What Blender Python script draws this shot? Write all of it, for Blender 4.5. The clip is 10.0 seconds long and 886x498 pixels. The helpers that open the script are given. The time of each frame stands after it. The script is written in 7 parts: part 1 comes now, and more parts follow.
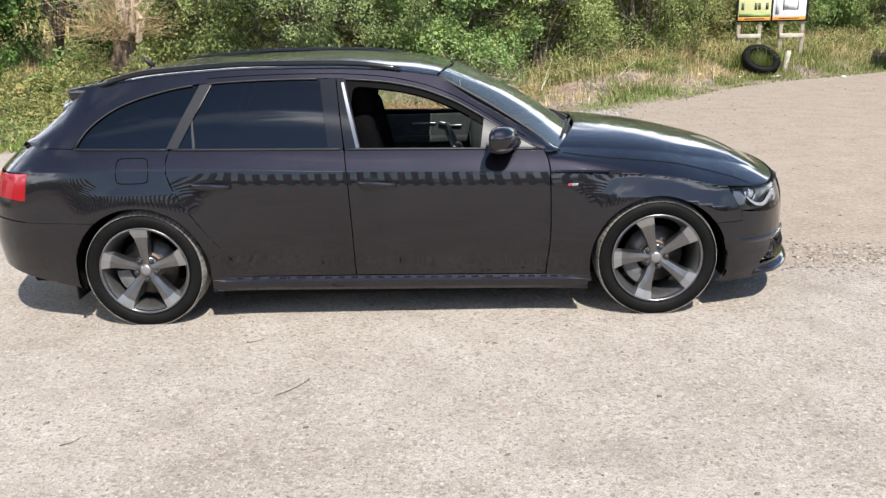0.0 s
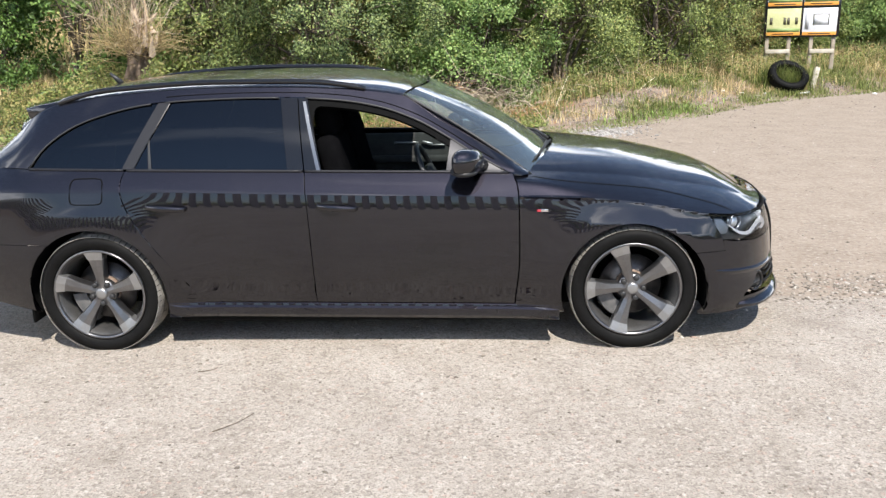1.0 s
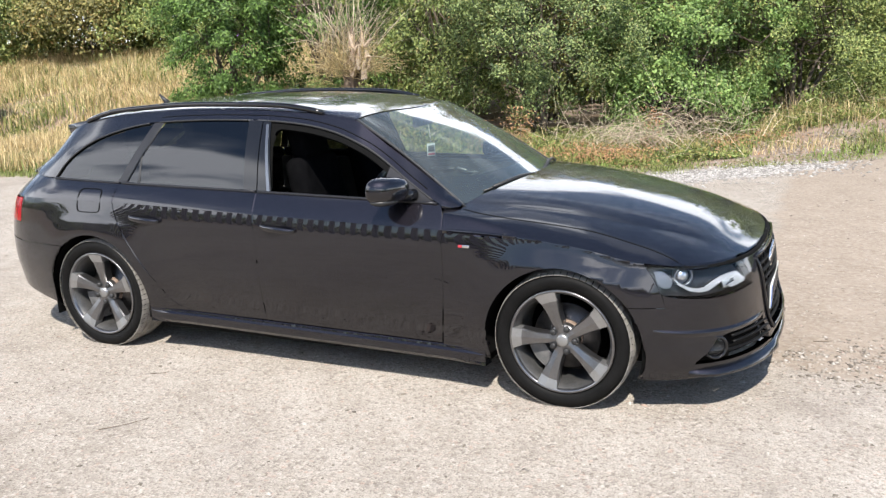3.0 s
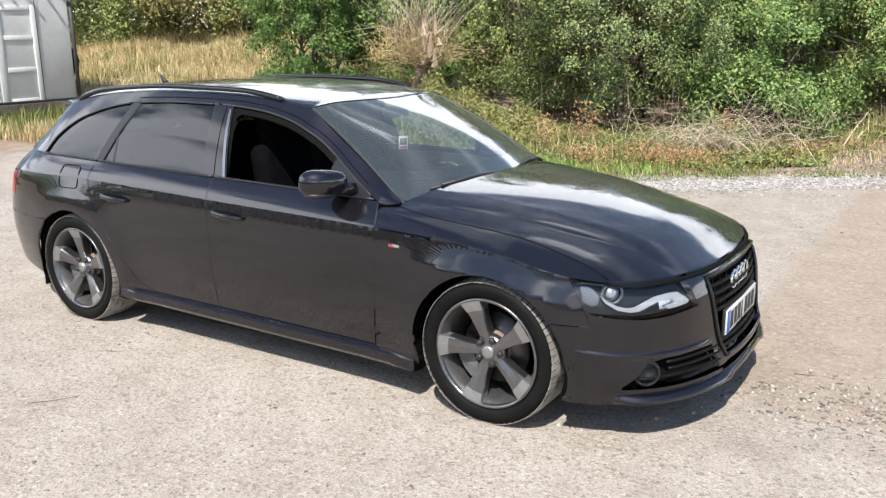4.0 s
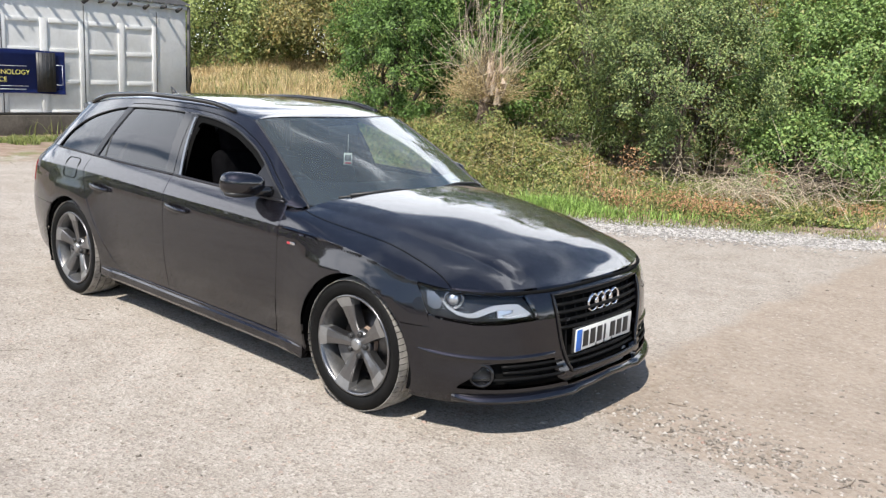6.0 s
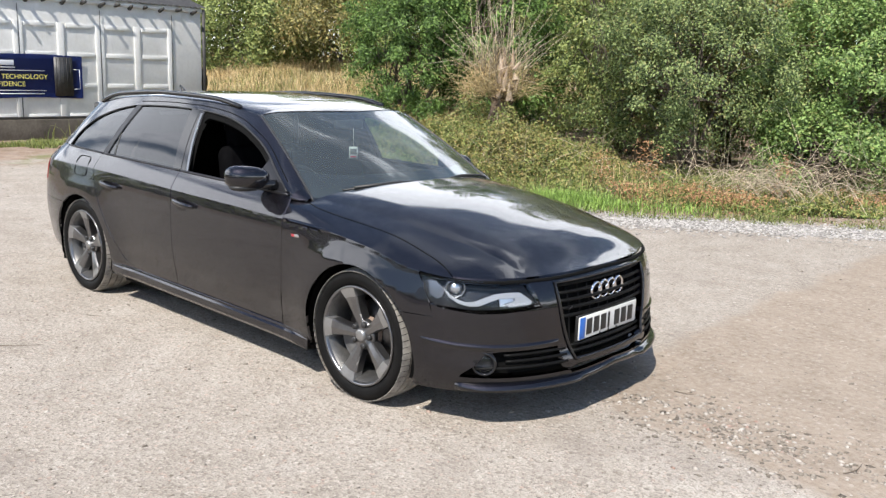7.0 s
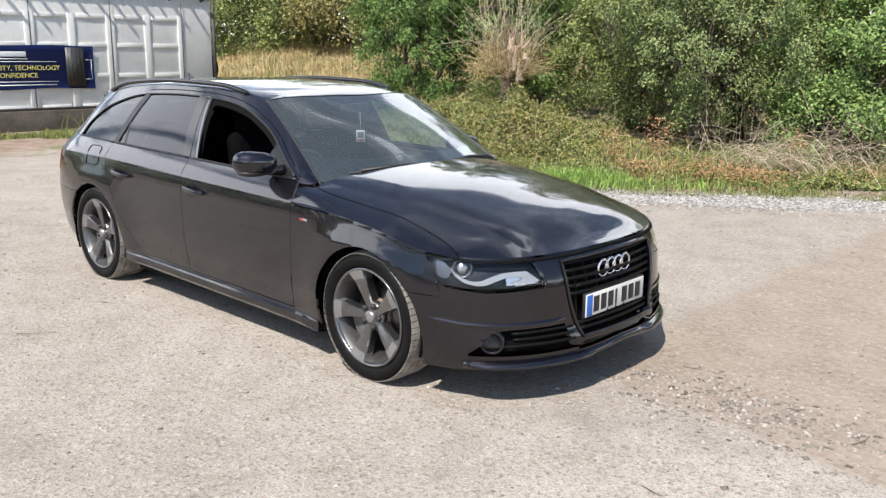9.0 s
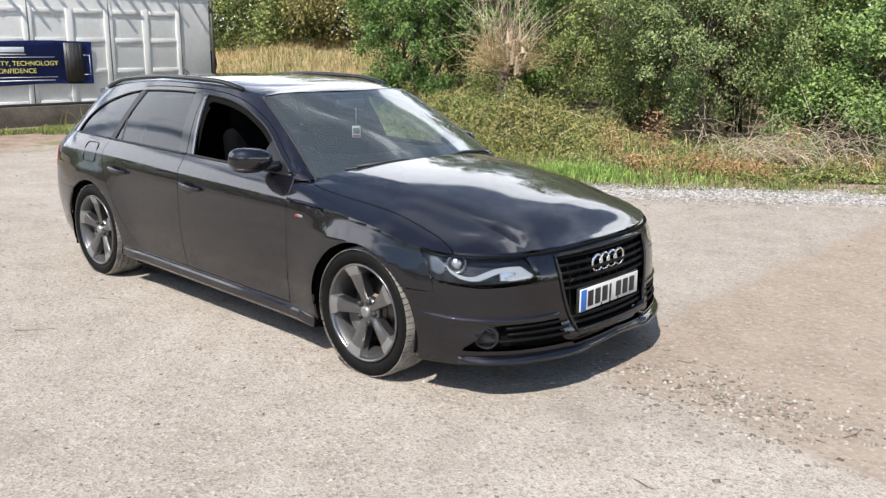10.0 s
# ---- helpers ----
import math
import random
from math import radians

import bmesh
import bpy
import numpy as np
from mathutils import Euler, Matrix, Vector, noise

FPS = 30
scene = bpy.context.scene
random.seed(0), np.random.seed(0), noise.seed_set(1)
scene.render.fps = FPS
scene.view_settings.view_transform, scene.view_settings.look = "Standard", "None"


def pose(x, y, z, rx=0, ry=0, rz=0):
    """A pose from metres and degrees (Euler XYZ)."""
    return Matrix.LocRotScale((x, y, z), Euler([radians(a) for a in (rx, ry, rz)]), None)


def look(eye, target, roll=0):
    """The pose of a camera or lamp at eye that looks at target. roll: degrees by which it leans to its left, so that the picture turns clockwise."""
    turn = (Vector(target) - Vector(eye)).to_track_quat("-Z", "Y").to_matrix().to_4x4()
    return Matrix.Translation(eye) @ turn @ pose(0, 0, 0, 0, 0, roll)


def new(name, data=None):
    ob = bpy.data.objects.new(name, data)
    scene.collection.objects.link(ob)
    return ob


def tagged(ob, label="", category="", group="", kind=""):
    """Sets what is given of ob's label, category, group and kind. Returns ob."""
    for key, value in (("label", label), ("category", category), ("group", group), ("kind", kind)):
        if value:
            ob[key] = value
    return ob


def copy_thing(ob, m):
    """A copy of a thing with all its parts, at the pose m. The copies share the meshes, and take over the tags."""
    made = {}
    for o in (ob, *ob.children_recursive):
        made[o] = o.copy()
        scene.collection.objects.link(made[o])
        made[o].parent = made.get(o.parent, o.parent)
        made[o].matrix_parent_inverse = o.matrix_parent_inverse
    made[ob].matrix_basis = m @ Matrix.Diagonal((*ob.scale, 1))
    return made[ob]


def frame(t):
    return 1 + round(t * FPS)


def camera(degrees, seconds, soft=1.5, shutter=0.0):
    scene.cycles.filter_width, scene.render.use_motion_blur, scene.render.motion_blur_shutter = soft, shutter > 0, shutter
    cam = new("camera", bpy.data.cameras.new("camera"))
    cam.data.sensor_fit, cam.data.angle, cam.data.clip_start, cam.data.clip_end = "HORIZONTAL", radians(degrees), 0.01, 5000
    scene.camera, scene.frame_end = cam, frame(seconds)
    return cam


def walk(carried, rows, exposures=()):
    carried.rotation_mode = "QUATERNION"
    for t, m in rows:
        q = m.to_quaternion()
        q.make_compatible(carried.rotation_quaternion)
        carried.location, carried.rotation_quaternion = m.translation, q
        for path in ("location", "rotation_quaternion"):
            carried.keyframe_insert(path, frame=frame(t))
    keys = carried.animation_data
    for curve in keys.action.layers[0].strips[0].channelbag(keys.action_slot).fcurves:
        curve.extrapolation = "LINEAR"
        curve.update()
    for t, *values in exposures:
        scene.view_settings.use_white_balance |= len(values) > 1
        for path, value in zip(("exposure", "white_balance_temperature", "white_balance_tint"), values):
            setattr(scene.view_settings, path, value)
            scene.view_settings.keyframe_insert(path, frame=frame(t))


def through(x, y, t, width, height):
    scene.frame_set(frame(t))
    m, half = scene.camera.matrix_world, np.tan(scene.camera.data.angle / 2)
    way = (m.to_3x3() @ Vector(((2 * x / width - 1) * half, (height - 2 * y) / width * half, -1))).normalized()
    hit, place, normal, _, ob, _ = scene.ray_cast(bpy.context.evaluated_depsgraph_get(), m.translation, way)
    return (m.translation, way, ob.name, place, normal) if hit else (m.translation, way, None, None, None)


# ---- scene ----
cam = camera(54.6, 10.0, soft=1.35)
PATH = [
    (0, (0.322, -5.354, 1.74), (0.287, -3.439, 1.167), -1.65),
    (0.5, (0.454, -5.307, 1.765), (0.392, -3.395, 1.184), -1.85),
    (1, (0.695, -5.109, 1.74), (0.576, -3.188, 1.198), -1.62),
    (1.5, (1.19, -5.038, 1.722), (0.887, -3.129, 1.213), -1.5),
    (2, (1.645, -4.886, 1.718), (1.159, -3.004, 1.251), -0.6),
    (2.5, (2.038, -4.692, 1.703), (1.4, -2.846, 1.275), -1.3),
    (2.7, (2.233, -4.622, 1.684), (1.508, -2.811, 1.242), -2.1),
    (3.8, (2.986, -4.008, 1.674), (2.025, -2.326, 1.176), -0.6),
    (4, (3.122, -3.916, 1.663), (2.081, -2.279, 1.176), -0.6),
    (4.5, (3.408, -3.732, 1.67), (2.19, -2.221, 1.188), -0.4),
    (5, (3.725, -3.764, 1.676), (2.481, -2.269, 1.212), 1.1),
    (5.5, (4.053, -3.717, 1.683), (2.807, -2.21, 1.26), 2.7),
    (5.7, (4.19, -3.666, 1.663), (2.931, -2.166, 1.257), 3.1),
    (7, (4.354, -3.582, 1.59), (3.049, -2.122, 1.184), 2.0),
    (7.5, (4.372, -3.575, 1.585), (3.064, -2.125, 1.151), 1.4),
    (8, (4.393, -3.574, 1.59), (3.083, -2.129, 1.146), 1.2),
    (8.5, (4.405, -3.57, 1.59), (3.087, -2.134, 1.144), 1.0),
    (9, (4.406, -3.578, 1.592), (3.081, -2.148, 1.144), 0.6),
    (9.5, (4.412, -3.583, 1.592), (3.089, -2.155, 1.137), 0.6),
    (10, (4.438, -3.573, 1.605), (3.115, -2.146, 1.143), 0.4),
]
walk(cam, [(t, look(eye, target, roll)) for t, eye, target, roll in PATH],
     exposures=[(0.0, 0.63), (1.0, 0.69), (2.5, 0.78), (4.0, 0.69), (5.5, 0.59), (7.0, 0.57), (10.0, 0.53)])

# ---- light ----
SUN = Vector((0.25, -0.68, 1.0)).normalized()          # towards the sun
elev, azim = math.asin(SUN.z), math.atan2(SUN.x, SUN.y)

world = bpy.data.worlds.new("sky")
scene.world = world
world.use_nodes = True
wt = world.node_tree
wt.nodes.clear()
w_out = wt.nodes.new("ShaderNodeOutputWorld")
w_bg = wt.nodes.new("ShaderNodeBackground")
w_sky = wt.nodes.new("ShaderNodeTexSky")
w_sky.sky_type, w_sky.sun_disc = "NISHITA", False
w_sky.sun_elevation, w_sky.sun_rotation = elev, azim
w_sky.air_density, w_sky.dust_density, w_sky.ozone_density = 1.0, 0.2, 3.0
w_co = wt.nodes.new("ShaderNodeTexCoord")
w_map = wt.nodes.new("ShaderNodeMapping")
w_map.inputs["Scale"].default_value = (1.0, 1.0, 2.6)
w_map.inputs["Location"].default_value = (3.1, 0.7, 0.2)
w_noise = wt.nodes.new("ShaderNodeTexNoise")
w_noise.inputs["Scale"].default_value, w_noise.inputs["Detail"].default_value = 1.9, 4.5
w_noise.inputs["Roughness"].default_value = 0.52
w_ramp = wt.nodes.new("ShaderNodeValToRGB")
w_ramp.color_ramp.elements[0].position, w_ramp.color_ramp.elements[1].position = 0.53, 0.70
w_ramp.color_ramp.elements[0].color = (0.012, 0.012, 0.012, 1)          # a thin haze between the clouds
w_wisp = w_ramp.color_ramp.elements.new(0.63)
w_wisp.color = (0.16, 0.16, 0.16, 1)
w_mix = wt.nodes.new("ShaderNodeMixRGB")
w_mix.inputs[2].default_value = (19.0, 19.6, 21.0, 1)
w_bg.inputs["Strength"].default_value = 0.115
# a bank of cloud stands over the trees, and less of it behind
w_sep = wt.nodes.new("ShaderNodeSeparateXYZ")
w_low, w_behind = wt.nodes.new("ShaderNodeMapRange"), wt.nodes.new("ShaderNodeMapRange")
w_low.interpolation_type = w_behind.interpolation_type = "SMOOTHSTEP"
for node, values in ((w_low, (0.36, 0.43, 1.0, 0.0)), (w_behind, (-0.3, 0.4, 0.145, 0.22))):
    for k, v in zip(("From Min", "From Max", "To Min", "To Max"), values):
        node.inputs[k].default_value = v
w_bank, w_sum, w_tilt = (wt.nodes.new("ShaderNodeMath") for _ in range(3))
w_bank.operation, w_sum.operation, w_tilt.operation = "MULTIPLY_ADD", "ADD", "MULTIPLY_ADD"
w_tilt.inputs[1].default_value = 0.25          # it stands higher towards the shed
w_bank.inputs[2].default_value = -0.01
for a, b in ((w_co.outputs["Generated"], w_map.inputs["Vector"]), (w_map.outputs[0], w_noise.inputs["Vector"]),
             (w_co.outputs["Generated"], w_sep.inputs[0]), (w_sep.outputs["X"], w_tilt.inputs[0]), (w_sep.outputs["Z"], w_tilt.inputs[2]), (w_tilt.outputs[0], w_low.inputs[0]), (w_sep.outputs["Y"], w_behind.inputs[0]),
             (w_low.outputs[0], w_bank.inputs[0]), (w_behind.outputs[0], w_bank.inputs[1]), (w_bank.outputs[0], w_sum.inputs[0]),
             (w_noise.outputs["Fac"], w_sum.inputs[1]), (w_sum.outputs[0], w_ramp.inputs["Fac"]), (w_ramp.outputs["Color"], w_mix.inputs[0]),
             (w_sky.outputs[0], w_mix.inputs[1]), (w_mix.outputs[0], w_bg.inputs["Color"]), (w_bg.outputs[0], w_out.inputs["Surface"])):
    wt.links.new(a, b)

sun = new("sun", bpy.data.lights.new("sun", "SUN"))
sun.data.energy, sun.data.angle, sun.data.color = 5.0, radians(0.53), (1.0, 0.945, 0.865)
sun.matrix_world = look(SUN * 40, (0, 0, 0))


# ---- materials ----
def material(name, base, rough=0.6, metal=0.0, spec=0.5, coat=0.0, coat_rough=0.03):
    m = bpy.data.materials.new(name)
    m.use_nodes = True
    b = m.node_tree.nodes["Principled BSDF"]
    b.inputs["Base Color"].default_value = (*base, 1)
    b.inputs["Roughness"].default_value, b.inputs["Metallic"].default_value = rough, metal
    b.inputs["Specular IOR Level"].default_value = spec
    b.inputs["Coat Weight"].default_value, b.inputs["Coat Roughness"].default_value = coat, coat_rough
    return m


class Nodes:
    """Short hand for wiring a material's nodes."""

    def __init__(self, m):
        self.m, self.t = m, m.node_tree
        self.b = m.node_tree.nodes["Principled BSDF"]
        self.co = self.t.nodes.new("ShaderNodeTexCoord").outputs["Object"]

    def link(self, a, b):
        self.t.links.new(a, b)

    def noise(self, scale, detail=4.0, rough=0.55, vector=None):
        n = self.t.nodes.new("ShaderNodeTexNoise")
        n.inputs["Scale"].default_value, n.inputs["Detail"].default_value, n.inputs["Roughness"].default_value = scale, detail, rough
        self.link(vector or self.co, n.inputs["Vector"])
        return n.outputs["Fac"]

    def cells(self, scale, out="Distance", feature="F1", vector=None):
        n = self.t.nodes.new("ShaderNodeTexVoronoi")
        n.feature = feature
        n.inputs["Scale"].default_value = scale
        self.link(vector or self.co, n.inputs["Vector"])
        return n.outputs[out]

    def ramp(self, fac, *stops):
        n = self.t.nodes.new("ShaderNodeValToRGB")
        e = n.color_ramp.elements
        while len(e) < len(stops):
            e.new(0.5)
        for el, (pos, col) in zip(e, stops):
            el.position = pos
            el.color = (*col, 1) if isinstance(col, tuple) else (col, col, col, 1)
        self.link(fac, n.inputs["Fac"])
        return n.outputs["Color"]

    def mix(self, fac, a, b, kind="MIX"):
        n = self.t.nodes.new("ShaderNodeMixRGB")
        n.blend_type = kind
        for sock, v in zip(n.inputs, (fac, a, b)):
            if isinstance(v, (int, float)):
                sock.default_value = v if sock.type == "VALUE" else (v, v, v, 1)
            elif isinstance(v, tuple):
                sock.default_value = (*v, 1)
            else:
                self.link(v, sock)
        return n.outputs[0]

    def maths(self, op, a, b=0.0):
        n = self.t.nodes.new("ShaderNodeMath")
        n.operation = op
        for sock, v in zip(n.inputs, (a, b)):
            if isinstance(v, (int, float)):
                sock.default_value = v
            else:
                self.link(v, sock)
        return n.outputs[0]

    def stretch(self, x, y, z):
        n = self.t.nodes.new("ShaderNodeMapping")
        n.inputs["Scale"].default_value = (x, y, z)
        self.link(self.co, n.inputs["Vector"])
        return n.outputs[0]

    def random(self, island=False):
        if island:
            return self.t.nodes.new("ShaderNodeNewGeometry").outputs["Random Per Island"]
        return self.t.nodes.new("ShaderNodeObjectInfo").outputs["Random"]

    def bump(self, height, strength, distance):
        n = self.t.nodes.new("ShaderNodeBump")
        n.inputs["Strength"].default_value, n.inputs["Distance"].default_value = strength, distance
        self.link(height, n.inputs["Height"])
        self.link(n.outputs[0], self.b.inputs["Normal"])

    def colour(self, c):
        self.link(c, self.b.inputs["Base Color"])

    def rough(self, c):
        self.link(c, self.b.inputs["Roughness"])


def varied(name, dark, light, scale, rough=0.7, bump=0.0, bump_scale=None, metal=0.0, spec=0.5, island=False):
    """A material that wanders between two colours at two scales."""
    m = material(name, dark, rough, metal, spec)
    n = Nodes(m)
    big, fine = n.noise(scale, 3), n.noise(scale * 9, 4)
    f = n.mix(0.35, big, fine)
    if island:
        f = n.mix(0.6, f, n.random(True))
    n.colour(n.ramp(f, (0.3, dark), (0.72, light)))
    if bump:
        n.bump(n.noise(bump_scale or scale * 12, 5), 0.6, bump)
    return m


# car paint: near-black metallic with a clear coat and a film of dust low down the panels
PAINT = material("car_paint", (0.012, 0.012, 0.013), 0.36, 1.0, 0.5, 1.0, 0.01)
_n = Nodes(PAINT)
_flake = _n.ramp(_n.noise(900, 2), (0.35, (0.0060, 0.0055, 0.0077)), (0.75, (0.0215, 0.0198, 0.0278)))
_n.colour(_n.mix(_n.ramp(_n.noise(2.3, 6, 0.65), (0.5, 0.0), (0.85, 0.10)), _flake, (0.05, 0.047, 0.045)))
_n.rough(_n.ramp(_n.noise(5, 6), (0.3, 0.48), (0.75, 0.54)))
_cr = _n.ramp(_n.noise(3.1, 7, 0.7), (0.45, 0.004), (0.85, 0.035))
_n.link(_cr, _n.b.inputs["Coat Roughness"])
_n.b.inputs["Coat IOR"].default_value = 1.57

GLOSS_BLACK = material("gloss_black_trim", (0.008, 0.008, 0.009), 0.12, 0.0, 0.5)
SATIN = material("satin_dark_trim", (0.026, 0.026, 0.029), 0.42, 0.6)
CHROME = material("chrome", (0.75, 0.75, 0.77), 0.08, 1.0)
BLACK_PLASTIC = varied("black_plastic", (0.010, 0.010, 0.011), (0.022, 0.022, 0.022), 30, 0.5)
GRILLE_BLACK = varied("grille_black", (0.003, 0.003, 0.003), (0.007, 0.007, 0.007), 30, 0.5, spec=0.12)
SHELL = material("inner_shell", (0.004, 0.004, 0.004), 0.9, 0.0, 0.1)
SEAT = varied("seat_cloth", (0.0025, 0.0025, 0.003), (0.006, 0.006, 0.0065), 20, 0.9, spec=0.0)
DASH = varied("dashboard_plastic", (0.030, 0.031, 0.031), (0.055, 0.056, 0.056), 12, 0.7, spec=0.1)
RUBBER = varied("tyre_rubber", (0.0035, 0.0035, 0.0035), (0.009, 0.0088, 0.0085), 14, 0.6, 0.0005, 200, 0.0, 0.10)
TREAD = varied("dusty_tread", (0.12, 0.112, 0.10), (0.36, 0.335, 0.30), 18, 0.9, 0.0008, 160)
ALLOY = varied("grey_alloy", (0.150, 0.150, 0.156), (0.225, 0.222, 0.225), 9, 0.29, 0.0, None, 0.92)
ALLOY_LIP = varied("bright_alloy", (0.27, 0.27, 0.27), (0.36, 0.36, 0.36), 9, 0.36, 0.0, None, 0.8)
ALLOY_INNER = varied("inner_barrel_alloy", (0.08, 0.08, 0.08), (0.16, 0.155, 0.15), 12, 0.45, 0.0, None, 0.7)
STEEL = varied("brake_steel", (0.06, 0.056, 0.054), (0.13, 0.12, 0.115), 30, 0.4, 0.0, None, 0.9)
RUST = varied("brake_hub_rust", (0.10, 0.065, 0.045), (0.24, 0.18, 0.14), 40, 0.8)
CALIPER = varied("caliper_iron", (0.05, 0.05, 0.05), (0.14, 0.135, 0.13), 25, 0.6)
RED = material("red_lens", (0.27, 0.008, 0.014), 0.08, 0.0, 0.6)
RED_BADGE = material("red_enamel", (0.38, 0.03, 0.04), 0.4)
AMBER = material("amber_lens", (0.8, 0.25, 0.02), 0.1)
LED = material("white_light_guide", (0.25, 0.265, 0.29), 0.18)
REFLECTOR = material("lamp_reflector", (0.62, 0.64, 0.68), 0.28, 1.0)
HOUSING = material("lamp_housing", (0.15, 0.16, 0.18), 0.3, 0.8)
DARK_HOUSING = material("dark_lamp_housing", (0.030, 0.032, 0.036), 0.3, 0.6)
PLATE = material("plate_white", (0.62, 0.62, 0.60), 0.3)
PLATE_INK = material("plate_ink", (0.012, 0.012, 0.012), 0.5)
PLATE_BLUE = material("plate_blue", (0.02, 0.13, 0.48), 0.3)


def glass(name, tint, ior_level=0.5, rough=0.0, dust_haze=0.0):
    """Thin glass: light passes with a tint, and the face mirrors by Fresnel."""
    m = bpy.data.materials.new(name)
    m.use_nodes = True
    t = m.node_tree
    t.nodes.clear()
    out, mix = t.nodes.new("ShaderNodeOutputMaterial"), t.nodes.new("ShaderNodeMixShader")
    clear, gloss, face = t.nodes.new("ShaderNodeBsdfTransparent"), t.nodes.new("ShaderNodeBsdfGlossy"), t.nodes.new("ShaderNodeLayerWeight")
    power, fres = t.nodes.new("ShaderNodeMath"), t.nodes.new("ShaderNodeMath")
    f0 = (ior_level / (2 + ior_level)) ** 2
    face.inputs["Blend"].default_value = 0.5
    power.operation, fres.operation = "POWER", "MULTIPLY_ADD"
    power.inputs[1].default_value, fres.inputs[1].default_value, fres.inputs[2].default_value = 5.0, 1 - f0, f0
    clear.inputs["Color"].default_value = (*tint, 1)
    gloss.inputs["Roughness"].default_value = rough
    gloss.inputs["Color"].default_value = (0.95, 0.97, 1, 1)
    for a, b in ((face.outputs["Facing"], power.inputs[0]), (power.outputs[0], fres.inputs[0]), (fres.outputs[0], mix.inputs[0]), (clear.outputs[0], mix.inputs[1]), (gloss.outputs[0], mix.inputs[2]), (mix.outputs[0], out.inputs["Surface"])):
        t.links.new(a, b)
    # pale film: dust, with the dashboard's reflected haze put into its colour
    if dust_haze:
        film, mix2 = t.nodes.new("ShaderNodeBsdfDiffuse"), t.nodes.new("ShaderNodeMixShader")
        spots, ramp, co = t.nodes.new("ShaderNodeTexNoise"), t.nodes.new("ShaderNodeMapRange"), t.nodes.new("ShaderNodeTexCoord")
        spots.inputs["Scale"].default_value, spots.inputs["Detail"].default_value = 1.3, 6.0
        film.inputs["Color"].default_value = (0.52, 0.60, 0.58, 1)
        ramp.inputs["To Min"].default_value, ramp.inputs["To Max"].default_value = dust_haze * 0.4, dust_haze * 1.6
        for a, b in ((co.outputs["Object"], spots.inputs["Vector"]), (spots.outputs["Fac"], ramp.inputs["Value"]), (ramp.outputs[0], mix2.inputs[0]),
                     (mix.outputs[0], mix2.inputs[1]), (film.outputs[0], mix2.inputs[2]), (mix2.outputs[0], out.inputs["Surface"])):
            t.links.new(a, b)
    return m


SCREEN_GLASS = glass("windscreen_glass", (0.64, 0.72, 0.70), 1.0, 0.0, 0.06)
PRIVACY_GLASS = glass("privacy_glass", (0.03, 0.032, 0.036), 0.6, 0.0, 0.001)
CLEAR_GLASS = glass("clear_glass", (0.85, 0.9, 0.88), 0.5)
LAMP_GLASS = glass("lamp_cover", (0.93, 0.94, 0.95), 0.36)


# ---- building helpers ----
def mesh_of(bm, name, mat, smooth=True):
    me = bpy.data.meshes.new(name)
    bm.to_mesh(me)
    bm.free()
    me.materials.append(mat)
    if smooth:
        me.shade_smooth()
    return me


def part(name, bm, mat, parent=None, label="", smooth=True):
    """Links a bmesh (or a mesh) as one mesh object under a thing or a part."""
    me = mesh_of(bm, name, mat, smooth) if isinstance(bm, bmesh.types.BMesh) else bm
    ob = new(name, me)
    ob.parent = parent
    if label:
        ob["label"] = label
    return ob


def thing(name, label, category, at=None, group="", kind=""):
    ob = new(name)
    ob.empty_display_size = 0.1
    if at is not None:
        ob.matrix_world = at
    return tagged(ob, label, category, group, kind)


def box(sx, sy, sz, at=(0, 0, 0), bevel=0.0, seg=2, turn=None, bm=None):
    """A bevelled block of that size centred at a point."""
    b = bmesh.new()
    bmesh.ops.create_cube(b, size=1.0)
    bmesh.ops.scale(b, vec=(sx, sy, sz), verts=b.verts)
    if bevel:
        bmesh.ops.bevel(b, geom=b.edges[:], offset=bevel, segments=seg, affect="EDGES", profile=0.5)
    m = Matrix.Translation(at) @ (turn or Matrix())
    bmesh.ops.transform(b, matrix=m, verts=b.verts)
    return join(bm, b)


def join(bm, b):
    if bm is None:
        return b
    tmp = bpy.data.meshes.new("tmp")
    b.to_mesh(tmp)
    b.free()
    bm.from_mesh(tmp)
    bpy.data.meshes.remove(tmp)
    return bm


def lathe(profile, seg=48, bm=None, axis="y", closed=False):
    """Turns a profile of (radius, along) round an axis."""
    b = bmesh.new()
    rings = []
    for r, a in profile:
        ring = []
        for i in range(seg):
            t = 2 * math.pi * i / seg
            c, s = r * math.cos(t), r * math.sin(t)
            ring.append(b.verts.new((c, a, s) if axis == "y" else ((c, s, a) if axis == "z" else (a, c, s))))
        rings.append(ring)
    pairs = list(zip(rings, rings[1:])) + ([(rings[-1], rings[0])] if closed else [])
    for p, q in pairs:
        for i in range(seg):
            j = (i + 1) % seg
            b.faces.new((p[i], p[j], q[j], q[i]))
    bmesh.ops.recalc_face_normals(b, faces=b.faces)
    return join(bm, b)


